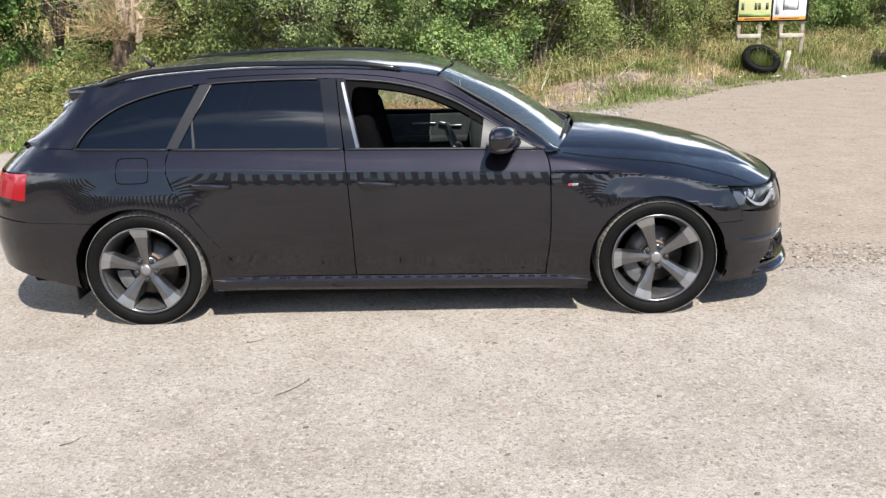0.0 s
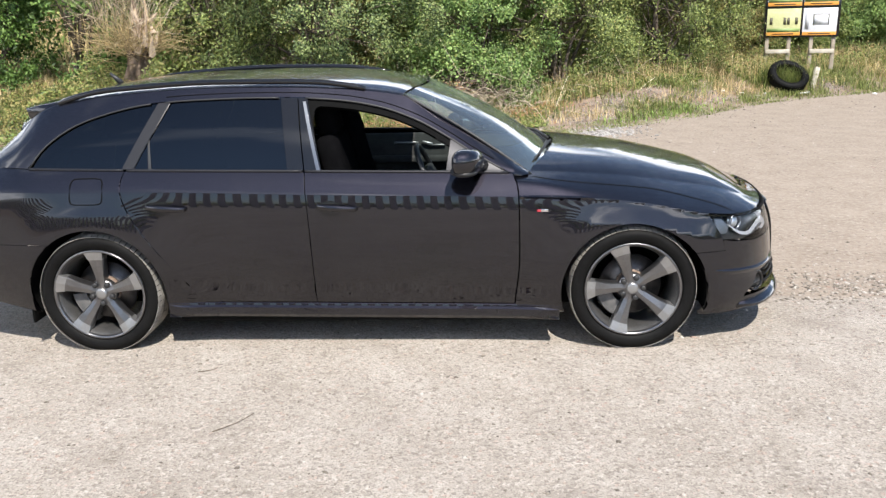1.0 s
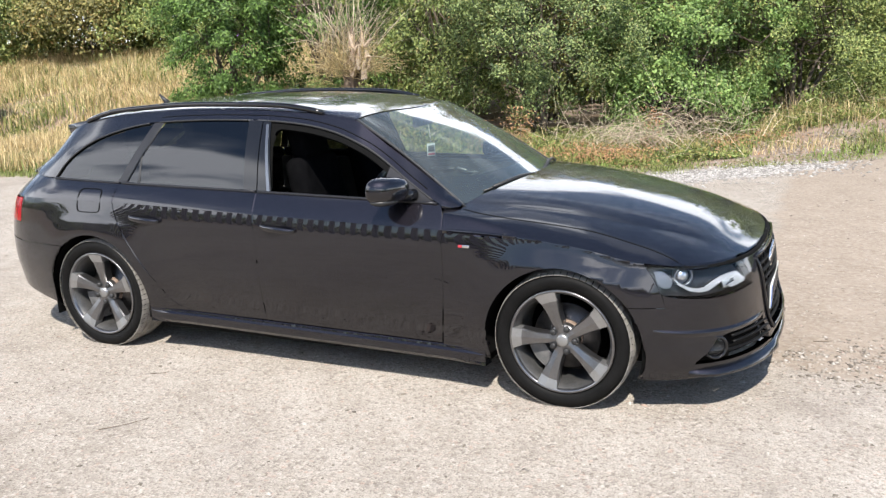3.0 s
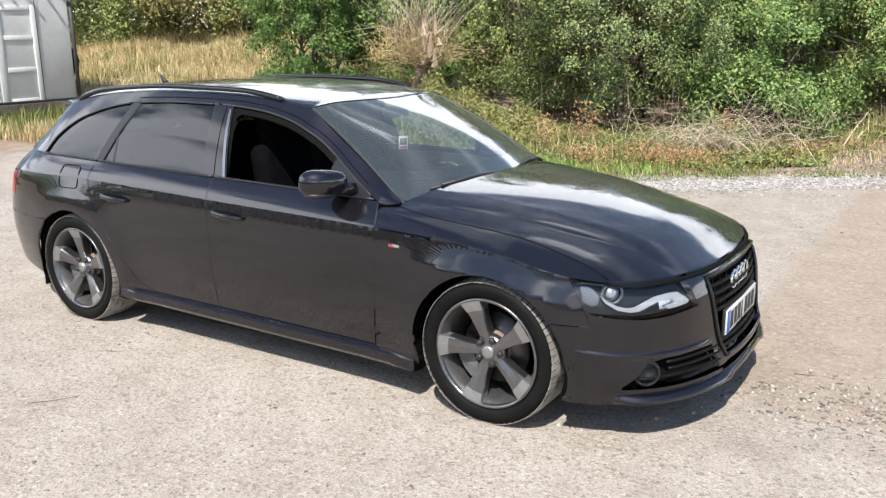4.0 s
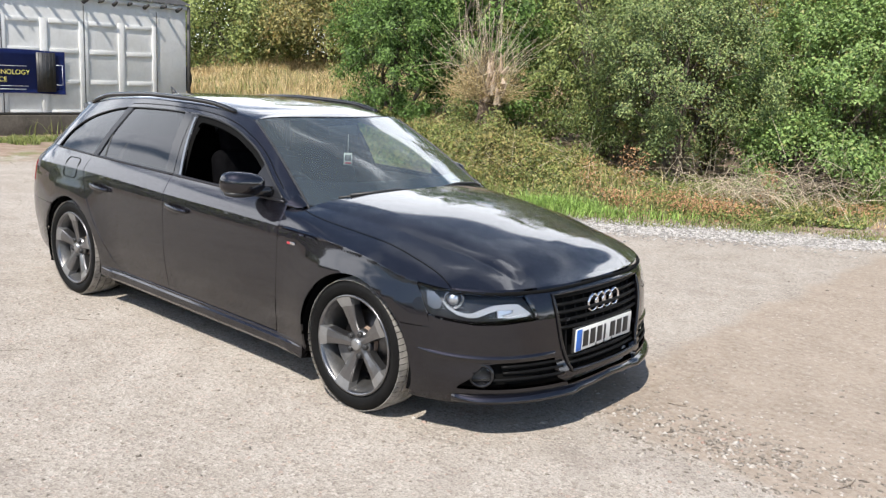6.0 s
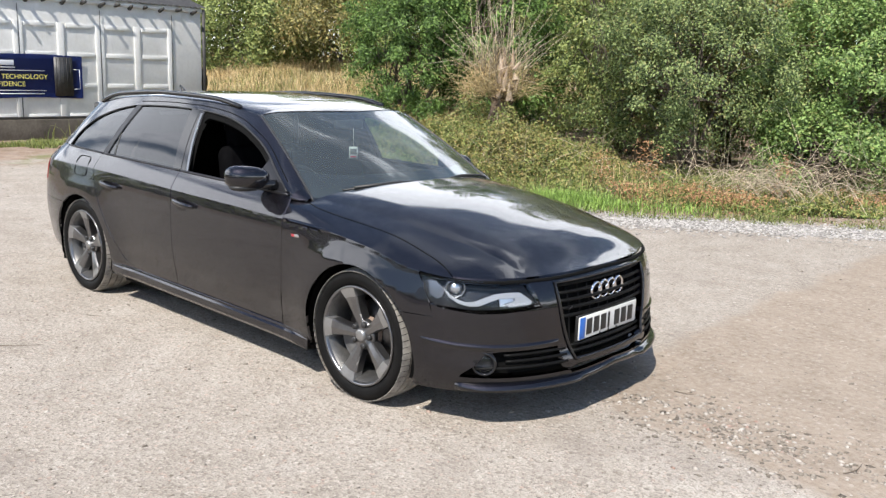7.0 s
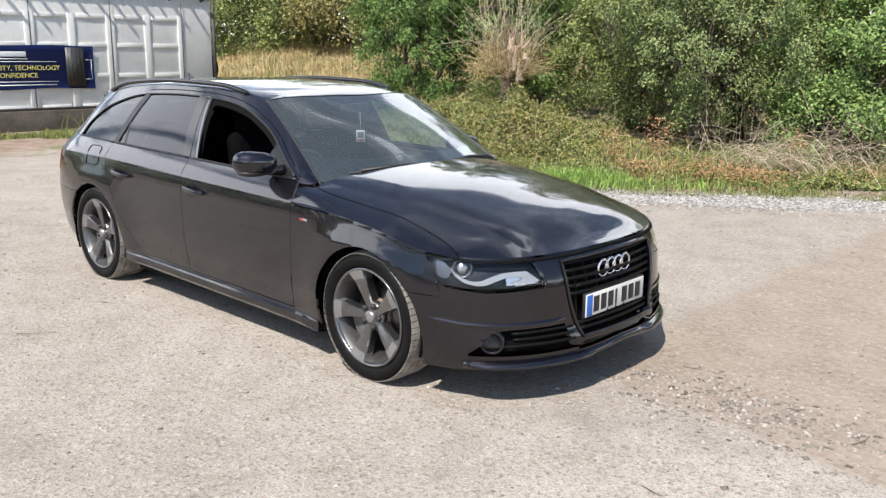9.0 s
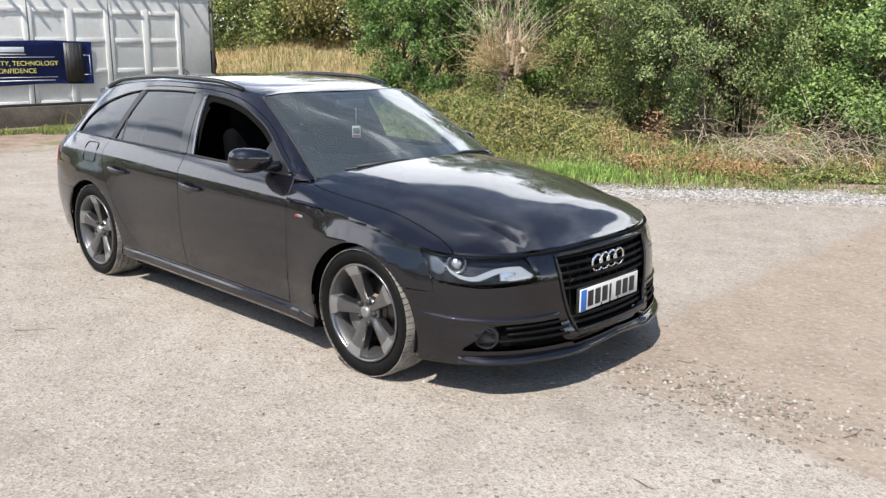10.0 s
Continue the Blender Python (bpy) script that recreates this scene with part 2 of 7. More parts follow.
def tube(points, radius, seg=8, bm=None, taper=None):
    """A round bar along points."""
    b = bmesh.new()
    pts = [Vector(p) for p in points]
    rings = []
    for i, p in enumerate(pts):
        d = (pts[min(i + 1, len(pts) - 1)] - pts[max(i - 1, 0)]).normalized()
        side = d.cross(Vector((0, 0, 1)))
        side = side.normalized() if side.length > 1e-4 else Vector((1, 0, 0))
        up = side.cross(d)
        r = radius if taper is None else radius + (taper - radius) * i / max(1, len(pts) - 1)
        rings.append([b.verts.new(p + r * (math.cos(2 * math.pi * k / seg) * side + math.sin(2 * math.pi * k / seg) * up)) for k in range(seg)])
    for p, q in zip(rings, rings[1:]):
        for k in range(seg):
            b.faces.new((p[k], p[(k + 1) % seg], q[(k + 1) % seg], q[k]))
    b.faces.new(rings[0][::-1])
    b.faces.new(rings[-1])
    bmesh.ops.recalc_face_normals(b, faces=b.faces)
    return join(bm, b)


def curve(*pts):
    """A smooth function through (x, value) pairs."""
    xs, ys = np.array([p[0] for p in pts], float), np.array([p[1] for p in pts], float)
    h = np.diff(xs)
    d = np.diff(ys) / h
    m = np.empty_like(ys)
    m[0], m[-1] = d[0], d[-1]
    for i in range(1, len(xs) - 1):
        m[i] = 0 if d[i - 1] * d[i] <= 0 else (h[i - 1] + h[i]) / (h[i] / d[i - 1] + h[i - 1] / d[i])
    xs_l, ys_l, m_l = xs.tolist(), ys.tolist(), m.tolist()

    def f(x):
        if x <= xs_l[0]:
            return ys_l[0] + m_l[0] * (x - xs_l[0])
        if x >= xs_l[-1]:
            return ys_l[-1] + m_l[-1] * (x - xs_l[-1])
        i = 0
        while x > xs_l[i + 1]:
            i += 1
        w = xs_l[i + 1] - xs_l[i]
        t = (x - xs_l[i]) / w
        return ((1 + 2 * t) * (1 - t) ** 2 * ys_l[i] + t * (1 - t) ** 2 * w * m_l[i]
                + t * t * (3 - 2 * t) * ys_l[i + 1] + t * t * (t - 1) * w * m_l[i + 1])
    return f


def spline(points, n=6):
    """Points along a smooth line through the given 2D points."""
    p = [Vector((*q, 0)) if len(q) == 2 else Vector(q) for q in points]
    out = []
    for i in range(len(p) - 1):
        a, b, c, d = p[max(i - 1, 0)], p[i], p[i + 1], p[min(i + 2, len(p) - 1)]
        for k in range(n):
            t = k / n
            out.append(0.5 * (2 * b + (c - a) * t + (2 * a - 5 * b + 4 * c - d) * t * t + (3 * b - a - 3 * c + d) * t ** 3))
    out.append(p[-1])
    return [tuple(v)[:len(points[0])] for v in out]


def cut_flat(outline, step):
    """A flat outline, filled and cut into cells of about step."""
    b = bmesh.new()
    vs = [b.verts.new((x, y, 0)) for x, y in outline]
    b.faces.new(vs)
    bmesh.ops.triangulate(b, faces=b.faces[:])
    for axis in (0, 1):
        lo, hi = min(p[axis] for p in outline), max(p[axis] for p in outline)
        k = math.floor(lo / step) + 1
        while k * step < hi - 1e-6:
            co, no = [0, 0, 0], [0, 0, 0]
            co[axis], no[axis] = k * step + 1e-5, 1
            bmesh.ops.bisect_plane(b, geom=b.verts[:] + b.edges[:] + b.faces[:], plane_co=co, plane_no=no, dist=1e-5)
            k += 1
    return b


def skin(name, outline, surf, mat, parent, step=0.035, depth=0.012, side=1, label="", lift=0.0, edge=0.0025):
    """A panel: the outline in a surface's own two coordinates, laid on the surface, with true normals and a returned edge."""
    b = cut_flat(outline, step)
    pts, nor = [], []
    e = 2e-4

    def normal(p):
        a, bb = p
        du = Vector(surf(a + e, bb)) - Vector(surf(a - e, bb))
        dv = Vector(surf(a, bb + e)) - Vector(surf(a, bb - e))
        n = du.cross(dv)
        n = n.normalized() if n.length > 0 else Vector((0, 0, 1))
        return n

    b.verts.index_update()
    flat = [(v.co.x, v.co.y) for v in b.verts]
    for p in flat:
        n = normal(p)
        pos = Vector(surf(*p))
        # outwards is away from the car's long axis and floor
        if n.dot(pos - Vector((pos.x * 0.8, 0, 0.3))) < 0:
            n = -n
        pts.append(pos + n * lift)
        nor.append(n)
    faces = [[v.index for v in f.verts] for f in b.faces]
    rim = [[v.index for v in ed.verts] for ed in b.edges if len(ed.link_faces) == 1]
    b.free()
    if depth:
        start = {}
        for i in sorted({i for pair in rim for i in pair}):
            start[i] = len(pts)
            n = nor[i]
            pts.append(pts[i].copy())
            nor.append(n)
            pts.append(pts[i] - n * depth)
            nor.append(n)
        for i, j in rim:
            faces.append([start[i], start[j], start[j] + 1, start[i] + 1])
    if side < 0:
        pts = [Vector((p.x, -p.y, p.z)) for p in pts]
        nor = [Vector((n.x, -n.y, n.z)) for n in nor]
    # turn every face to agree with its normal
    good = []
    for f in faces:
        face_n = Vector((0, 0, 0))
        for i, j in zip(f, f[1:] + f[:1]):
            face_n += pts[i].cross(pts[j])
        good.append(f[::-1] if face_n.dot(nor[f[0]]) < 0 else f)
    me = bpy.data.meshes.new(name)
    me.from_pydata([tuple(p) for p in pts], [], good)
    me.materials.append(mat)
    me.shade_smooth()
    me.normals_split_custom_set_from_vertices([tuple(n) for n in nor])
    return part(name, me, mat, parent, label)


# ---- the estate car: its surfaces ----
# x runs forward from midway between the axles, y to the car's left, z up from the ground
AXLE, TYRE_R, ARCH_R, ARCH_Z = 1.404, 0.330, 0.368, 0.308
X_FRONT, X_REAR, NF, MF = 1.2, -1.45, 4.8, 2.12
crease = curve((-2.5, 0.872), (-1.8, 0.872), (-1.2, 0.868), (-0.3, 0.842), (0.78, 0.815), (1.19, 0.803), (1.49, 0.772), (1.8, 0.712), (2.1, 0.686), (2.4, 0.682), (2.8, 0.69))
half_w = curve((-2.5, 0.868), (-1.4, 0.885), (-0.5, 0.881), (0.5, 0.881), (1.4, 0.885), (2.6, 0.878))
nose = curve((0.10, 2.23), (0.17, 2.265), (0.235, 2.302), (0.29, 2.300), (0.35, 2.280), (0.42, 2.274), (0.55, 2.260), (0.64, 2.232), (0.69, 2.20), (0.72, 2.17), (0.76, 2.10), (0.85, 1.95))
tail = curve((0.15, -2.34), (0.3, -2.42), (0.5, -2.44), (0.62, -2.43), (0.78, -2.375), (0.84, -2.346), (0.9, -2.285), (0.97, -2.205), (1.1, -2.05))
tuck_low = curve((0, 0.0035), (0.03, -0.0016), (0.06, -0.0054), (0.12, -0.0092), (0.2, -0.0114), (0.3, -0.0118), (0.42, -0.004), (0.5, 0.009), (0.58, 0.021), (0.72, 0.057))


def corner_table(a, b, n, m):
    """Arc length round a rounded corner, against the two normalised sides."""
    rows, s, last = [], 0.0, None
    for i in range(0, 4001):
        q = i / 4000
        t = math.pi / 2 * q ** 3 / (q ** 3 + (1 - q) ** 3)
        X, Y = math.sin(t) ** (2 / n), max(0.0, math.cos(t)) ** (2 / m)
        if last:
            s += math.hypot((X - last[0]) * a, (Y - last[1]) * b)
        rows.append((s, X, Y))
        last = (X, Y)
    return np.array(rows)


FRONT_T, REAR_T = corner_table(1.06, 0.885, NF, MF), corner_table(0.97, 0.885, 4.5, 2.5)
U_MAX, U_MIN = X_FRONT + FRONT_T[-1, 0], X_REAR - REAR_T[-1, 0]


def round_plan(u):
    """Normalised forward and sideways reach at arc length u round the car."""
    if u > X_FRONT:
        s = min(u, U_MAX) - X_FRONT
        return 1, float(np.interp(s, FRONT_T[:, 0], FRONT_T[:, 1])), float(np.interp(s, FRONT_T[:, 0], FRONT_T[:, 2]))
    if u < X_REAR:
        s = X_REAR - max(u, U_MIN)
        return -1, float(np.interp(s, REAR_T[:, 0], REAR_T[:, 1])), float(np.interp(s, REAR_T[:, 0], REAR_T[:, 2]))
    return 0, 0.0, 1.0


def u_at_y(y):
    return X_FRONT + float(np.interp(-abs(y) / 0.885, -FRONT_T[:, 2], FRONT_T[:, 0]))


def u_at_x(x, reach=2.25):
    if x < X_FRONT:
        return x
    return X_FRONT + float(np.interp((x - X_FRONT) / (reach - X_FRONT), FRONT_T[:, 1], FRONT_T[:, 0]))


def u_at_rear(x, reach=-2.4):
    return X_REAR - float(np.interp((x - X_REAR) / (reach - X_REAR), REAR_T[:, 1], REAR_T[:, 0]))


def flare(u, z):
    """The swell over each wheel arch."""
    out = 0.0
    for cx in (AXLE, -AXLE):
        r = math.hypot(u - cx, z - ARCH_Z)
        if z > 0.2 and abs(u - cx) < 0.95:
            out += 0.023 * math.exp(-(max(0.0, r - ARCH_R + 0.03) / 0.165) ** 2)
    return out


def flank(u, z):
    """The body's side, from the sill to the waist, carried round nose and tail."""
    end, X, Y = round_plan(u)
    s = z - crease(u)
    if s >= 0:
        k = s / 0.1
        inward = 0.052 * k + 0.020 * k * k
    else:
        # the ledge under the crease fades out along the front wing
        ledge = 0.0035 * min(1, max(0, (u - 0.85) / 0.35)) * math.exp(s / 0.02)
        inward = tuck_low(-s) - ledge - flare(u, z) * min(1, -s / 0.12)
    w = half_w(u) - inward
    # above the lamps the rake of the nose fades out round the corner
    reach = nose(z) if z < 0.69 else nose(0.69) + (nose(z) - nose(0.69)) * X ** 3
    x = u if end == 0 else (X_FRONT + (reach - X_FRONT) * X if end > 0 else X_REAR + (tail(z) - X_REAR) * X)
    return x, w * Y, z


hood_top = curve((0.7, 1.0), (1.04, 0.970), (1.36, 0.934), (1.7, 0.866), (2.0, 0.776), (2.12, 0.715), (2.2, 0.69))
hood_crown = curve((0.8, 0.25), (1.0, 0.5), (1.3, 0.72), (1.7, 0.78), (2.2, 0.8))
dome = curve((0.85, 0.70), (1.17, 0.665), (1.6, 0.605), (1.85, 0.545), (2.1, 0.503), (2.3, 0.48))


def bonnet(x, y):
    """The top of the front wings and bonnet."""
    u = u_at_x(x, 2.212)
    zc = crease(u)
    _, X, Y = round_plan(u)
    ys = max(0.02, half_w(u) * (Y if x > X_FRONT else 1))
    r = min(1.02, abs(y) / ys)
    z = zc + (hood_top(x) - zc) * (hood_crown(x) * (1 - r ** 2) + (1 - hood_crown(x)) * (1 - r ** 6))
    t = max(-1.0, dome(x) - abs(y))
    fade = min(1, max(0, (2.16 - x) / 0.25))
    f = min(1, max(0, (1.30 - x) / 0.42))
    if f > 0:
        # beside the windscreen the wing carries on the doors' shoulder
        f = f * f * (3 - 2 * f)
        k = (-0.052 + math.sqrt(0.052 ** 2 + 0.08 * max(0.0, half_w(x) - abs(y)))) / 0.04
        zs, zt = zc + 0.1 * k, hood_top(x) - 0.080 * (abs(y) / 0.735) ** 2
        zn = zt - 0.008 * math.log(1 + math.exp(min(50, (zt - zs) / 0.008)))
        z += (zn - z) * f
    # inside the ridge the panel climbs, then levels out
    rise = 0.0035 * math.log(1 + math.exp(min(40, t / 0.0035)))
    return x, y, z + 0.014 * fade * (1 - math.exp(-rise / 0.085))


belt = curve((-2.3, 1.0), (-1.72, 0.984), (-0.3, 0.95), (0.78, 0.926), (1.0, 0.92))
edge_z = curve((-2.25, 0.89), (-2.2, 0.92), (-2.13, 0.965), (-2.03, 1.03), (-1.93, 1.098), (-1.85, 1.158), (-1.79, 1.21), (-1.72, 1.257), (-1.56, 1.302), (-1.2, 1.343), (-0.8, 1.362), (-0.4, 1.357), (-0.1, 1.342), (0.1, 1.322), (0.24, 1.297), (0.46, 1.172), (0.86, 0.928))
edge_y = curve((-2.25, 0.74), (-2.2, 0.72), (-2.1, 0.65), (-2.0, 0.605), (-1.5, 0.60), (-0.6, 0.60), (0.1, 0.585), (0.3, 0.59), (0.6, 0.66), (0.86, 0.735))
roof_z = curve((-2.05, 1.22), (-1.82, 1.288), (-1.6, 1.338), (-1.42, 1.372), (-0.9, 1.402), (-0.5, 1.408), (0.0, 1.385), (0.25, 1.345), (0.4, 1.29))
win_top = curve((-1.73, 0.983), (-1.71, 1.02), (-1.60, 1.135), (-1.37, 1.240), (-1.09, 1.295), (-0.9, 1.308), (-0.6, 1.314), (-0.35, 1.31), (-0.1, 1.292), (0.12, 1.252), (0.3, 1.188), (0.46, 1.102), (0.6, 1.02), (0.775, 0.927))


def cabin(x, z):
    """The glasshouse side, from waist to roof edge."""
    zb, ze = belt(x), edge_z(x)
    yb, ye = flank(max(min(x, 1.15), -1.45), zb)[1], edge_y(x)
    if x < X_REAR:
        X = min(1, (x - X_REAR) / (tail(zb) - X_REAR))
        yb *= max(0.0, 1 - X ** 4.5) ** (1 / 2.5)
    t = min(1.3, max(-0.3, (z - zb) / max(0.02, ze - zb)))
    return x, yb + (ye - yb) * t + 0.02 * math.sin(math.pi * min(1, max(0, t))), z


def roof(x, y):
    ye, ze = edge_y(min(x, 0.3)), edge_z(min(x, 0.22))
    r = min(1, abs(y) / ye)
    return x, y, ze + (roof_z(x) - ze) * max(0.0, 1 - r ** 2.4) ** 0.7


def header(y):
    return 0.315 - 0.085 * (y / 0.58) ** 2


def screen(s, t):
    """The windscreen: s across (-1 to 1), t from its foot (0) to the roof (1)."""
    yt, yb = 0.585 * s, 0.735 * s
    top = Vector(roof(header(yt), yt))
    foot = Vector((1.06 - 0.19 * s * s, yb, 0.912))
    p = foot.lerp(top, t)
    bulge = 0.035 * math.sin(math.pi * t) * (1 - 0.6 * s * s)
    return tuple(p + Vector((0.45, 0, 0.9)) * bulge)


# ---- the estate car: its parts ----
car = thing("estate_car", "black metallic estate car with grey alloy wheels, front window down", "car")
GAP = 0.0034


def arch_points(cx, z_from, z_to, n=28):
    """The lip of a wheel arch from the front foot over the top to the rear foot."""
    a0, a1 = math.asin((z_from - ARCH_Z) / ARCH_R), math.pi - math.asin((z_to - ARCH_Z) / ARCH_R)
    return [(cx + ARCH_R * math.cos(a0 + (a1 - a0) * i / n), ARCH_Z + ARCH_R * math.sin(a0 + (a1 - a0) * i / n)) for i in range(n + 1)]


def arc(cx, z0, z1, front, n=12):
    """Part of an arch lip on the front or the rear side of a wheel."""
    a0, a1 = math.asin((z0 - ARCH_Z) / ARCH_R), math.asin((z1 - ARCH_Z) / ARCH_R)
    return [(cx + (1 if front else -1) * ARCH_R * math.cos(a0 + (a1 - a0) * i / n), ARCH_Z + ARCH_R * math.sin(a0 + (a1 - a0) * i / n)) for i in range(n + 1)]


def along(f, a, b, n=14):
    return [(a + (b - a) * i / n, f(a + (b - a) * i / n)) for i in range(n + 1)]


def split_at_crease(outline):
    """The parts of a side outline above and below the crease."""
    n = len(outline)
    up = [z > crease(u) for u, z in outline]
    start = next(i for i in range(n) if up[i] and not up[i - 1])
    ring = [outline[(start + i) % n] for i in range(n)]
    k = next(i for i in range(n) if not (ring[i][1] > crease(ring[i][0])))

    def cross(p, q):
        for _ in range(30):
            m = ((p[0] + q[0]) / 2, (p[1] + q[1]) / 2)
            if (m[1] > crease(m[0])) == (p[1] > crease(p[0])):
                p = m
            else:
                q = m
        return p[0]
    a, b_ = cross(ring[-1], ring[0]), cross(ring[k - 1], ring[k])
    line = lambda x0, x1, o: [(x0 + (x1 - x0) * i / 40, crease(x0 + (x1 - x0) * i / 40) + o) for i in range(41)]
    upper = [p for p in ring[:k] if p[1] > crease(p[0]) + 0.002] + line(b_, a, 0.0004)
    lower = [p for p in ring[k:] if p[1] < crease(p[0]) - 0.002] + line(a, b_, -0.0004)
    return upper, lower


gap_b = curve((0.24, -0.2415), (0.26, -0.242), (0.60, -0.250), (0.847, -0.264), (0.962, -0.278))       # x of the gap behind the front door
gap_f = curve((0.15, 0.792), (0.242, 0.800), (0.514, 0.825), (0.823, 0.821), (0.94, 0.799))            # x of the gap before it
gap_r = [(-1.214, 0.972), (-1.227, 0.899), (-1.208, 0.807), (-1.133, 0.666), (-0.958, 0.424), (-0.861, 0.309), (-0.74, 0.264)]
sill_z = curve((-1.0, 0.268), (1.0, 0.240))
waist = lambda x: belt(x) - 0.006


def loop(name, pts, r, mat, parent, side, surf, lift=0.0, label=""):
    """A thin bead along a line of a surface."""
    line = [surf(*p) for p in pts]
    line = [(x, side * (y + lift), z) for x, y, z in line]
    return part(name, tube(line, r, 6), mat, parent, label)


def handle(parent, x, z, side):
    """A bow handle over a flat black patch that stands in for its cup's shade."""
    y0 = flank(x, z)[1]
    b = bmesh.new()
    n = 16
    rings = []
    for i in range(n + 1):
        t = i / n
        px = x - 0.105 + 0.21 * t
        base = flank(px, z)[1]
        out = 0.010 + 0.030 * math.sin(math.pi * t) ** 0.45
        hh = 0.011 + 0.005 * math.sin(math.pi * t)
        zz = z + 0.010 - 0.016 * t
        rings.append([b.verts.new((px, side * (base + out + 0.008 * math.cos(a)), zz + hh * math.sin(a))) for a in [2 * math.pi * k / 10 for k in range(10)]])
    for p, q in zip(rings, rings[1:]):
        for k in range(10):
            b.faces.new((p[k], p[(k + 1) % 10], q[(k + 1) % 10], q[k]))
    b.faces.new(rings[0]), b.faces.new(rings[-1])
    bmesh.ops.recalc_face_normals(b, faces=b.faces)
    h = part("door_handle", b, PAINT, parent)
    cup = [(x - 0.035 + 0.062 * math.cos(a), z - 0.006 + 0.040 * math.sin(a)) for a in [2 * math.pi * k / 24 for k in range(24)]]
    skin("handle_cup", cup, flank, GLOSS_BLACK, parent, 0.012, 0.0, side, lift=0.002)
    return h


def build_side(side):
    # doors
    door = [(gap_b(z) + GAP, z) for z in np.linspace(sill_z(-0.24) + GAP, waist(-0.277), 16)]
    door += along(waist, -0.27, 0.79)[1:]
    door += [(gap_f(z) - GAP, z) for z in np.linspace(waist(0.80), sill_z(0.8) + GAP, 16)][1:]
    up, low = split_at_crease(door)
    front = skin("front_door", low, flank, PAINT, car, 0.03, side=side)
    skin("door_shoulder", up, flank, PAINT, front, 0.03, side=side)
    handle(front, -0.10, 0.775, side)
    rear = spline([(x + GAP, z) for x, z in gap_r[::-1]], 5)
    rear = rear[:-1] + [(-1.21 + GAP, waist(-1.21))]
    rdoor = rear + along(waist, -1.20, -0.285)[1:] + [(gap_b(z) - GAP, z) for z in np.linspace(waist(-0.277), sill_z(-0.25) + GAP, 16)]
    up, low = split_at_crease(rdoor)
    rear_door = skin("rear_door", low, flank, PAINT, car, 0.03, side=side)
    skin("door_shoulder", up, flank, PAINT, rear_door, 0.03, side=side)
    handle(rear_door, -0.985, 0.785, side)
    # front wing: side below the crease, shoulder above it
    hl_u = u_at_x(1.80)
    wing = [(gap_f(z) + GAP, z) for z in np.linspace(0.20, crease(0.82), 18)]
    wing += along(crease, 0.84, hl_u, 44)[1:]
    wing += [(hl_u + 0.045, 0.575), (hl_u + 0.06, 0.518)]
    wing += arch_points(AXLE, 0.518, 0.20)
    w = skin("front_wing", wing, flank, PAINT, car, 0.018, side=side)
    plan = lambda x: half_w(x) * (round_plan(u_at_x(x, 2.212))[2] if x > X_FRONT else 1) + 0.0008
    hood_edge = curve((0.80, 0.745), (0.90, 0.768), (1.00, 0.783), (1.30, 0.766), (1.58, 0.750), (1.74, 0.752), (1.85, 0.767), (1.925, 0.790))
    top = along(plan, 0.823, 1.925, 48) + [(x, min(plan(x) - 0.002, hood_edge(x) + GAP)) for x in np.linspace(1.915, 0.89, 26)] + [(0.875, 0.735), (0.800, 0.735), (0.798, 0.790)] + [(gap_f(crease(0.82) + q) + GAP, half_w(0.82) - 0.52 * q - 2.0 * q * q) for q in (0.10, 0.08, 0.06, 0.04, 0.02)]
    skin("wing_shoulder", top, bonnet, PAINT, w, 0.012, 0.0, side)
    loop("wing_seal", along(lambda x: crease(x) - 0.004, 0.85, hl_u - 0.01, 40), 0.008, SHELL, w, side, flank, -0.022)
    # little badge on the wing
    bx, bz = 0.93, 0.745
    by = flank(bx, bz)[1] + 0.003
    badge = part("wing_badge", box(0.052, 0.004, 0.013, (bx + 0.012, side * by, bz), 0.0015), CHROME, w, "small silver wing badge")
    part("badge_flash", box(0.020, 0.003, 0.012, (bx - 0.008, side * (by + 0.003), bz), 0.001), RED_BADGE, badge, "red enamel flash")
    # rear quarter and its bumper
    u_tail = U_MIN + 0.02
    q = spline([(x - GAP, z) for x, z in gap_r], 5)
    q = [(-1.21 - GAP, waist(-1.21))] + q[3:]
    q = q + [(-0.745, 0.2655)]
    arch = arch_points(-AXLE, 0.262, 0.60)
    lamp_u = u_at_rear(-2.015)
    quarter = q + [(-1.0, 0.262)] + arch[:]
    quarter += [(u_at_rear(-2.0), 0.60), (lamp_u, 0.715), (lamp_u - 0.012, 0.865), (lamp_u + 0.02, 0.93), (u_at_rear(-2.06), belt(-2.0))]
    quarter += along(waist, -1.98, -1.22, 20)
    up, low = split_at_crease(quarter)
    qp = skin("rear_quarter", low, flank, PAINT, car, 0.02, side=side)
    skin("quarter_shoulder", up, flank, PAINT, qp, 0.03, side=side)
    flap = [(-1.497 + 0.09 + 0.088 * s1 * (abs(math.cos(a)) ** 0.35), 0.872 + 0.064 * s2 * (abs(math.sin(a)) ** 0.35))
            for a, s1, s2 in [(a, 1 if math.cos(a) >= 0 else -1, 1 if math.sin(a) >= 0 else -1) for a in [2 * math.pi * (k + 0.5) / 40 for k in range(40)]]]
    if side < 0:
        loop("fuel_flap", flap + flap[:1], 0.0030, SHELL, qp, side, flank, 0.0012, "outline of the fuel flap")
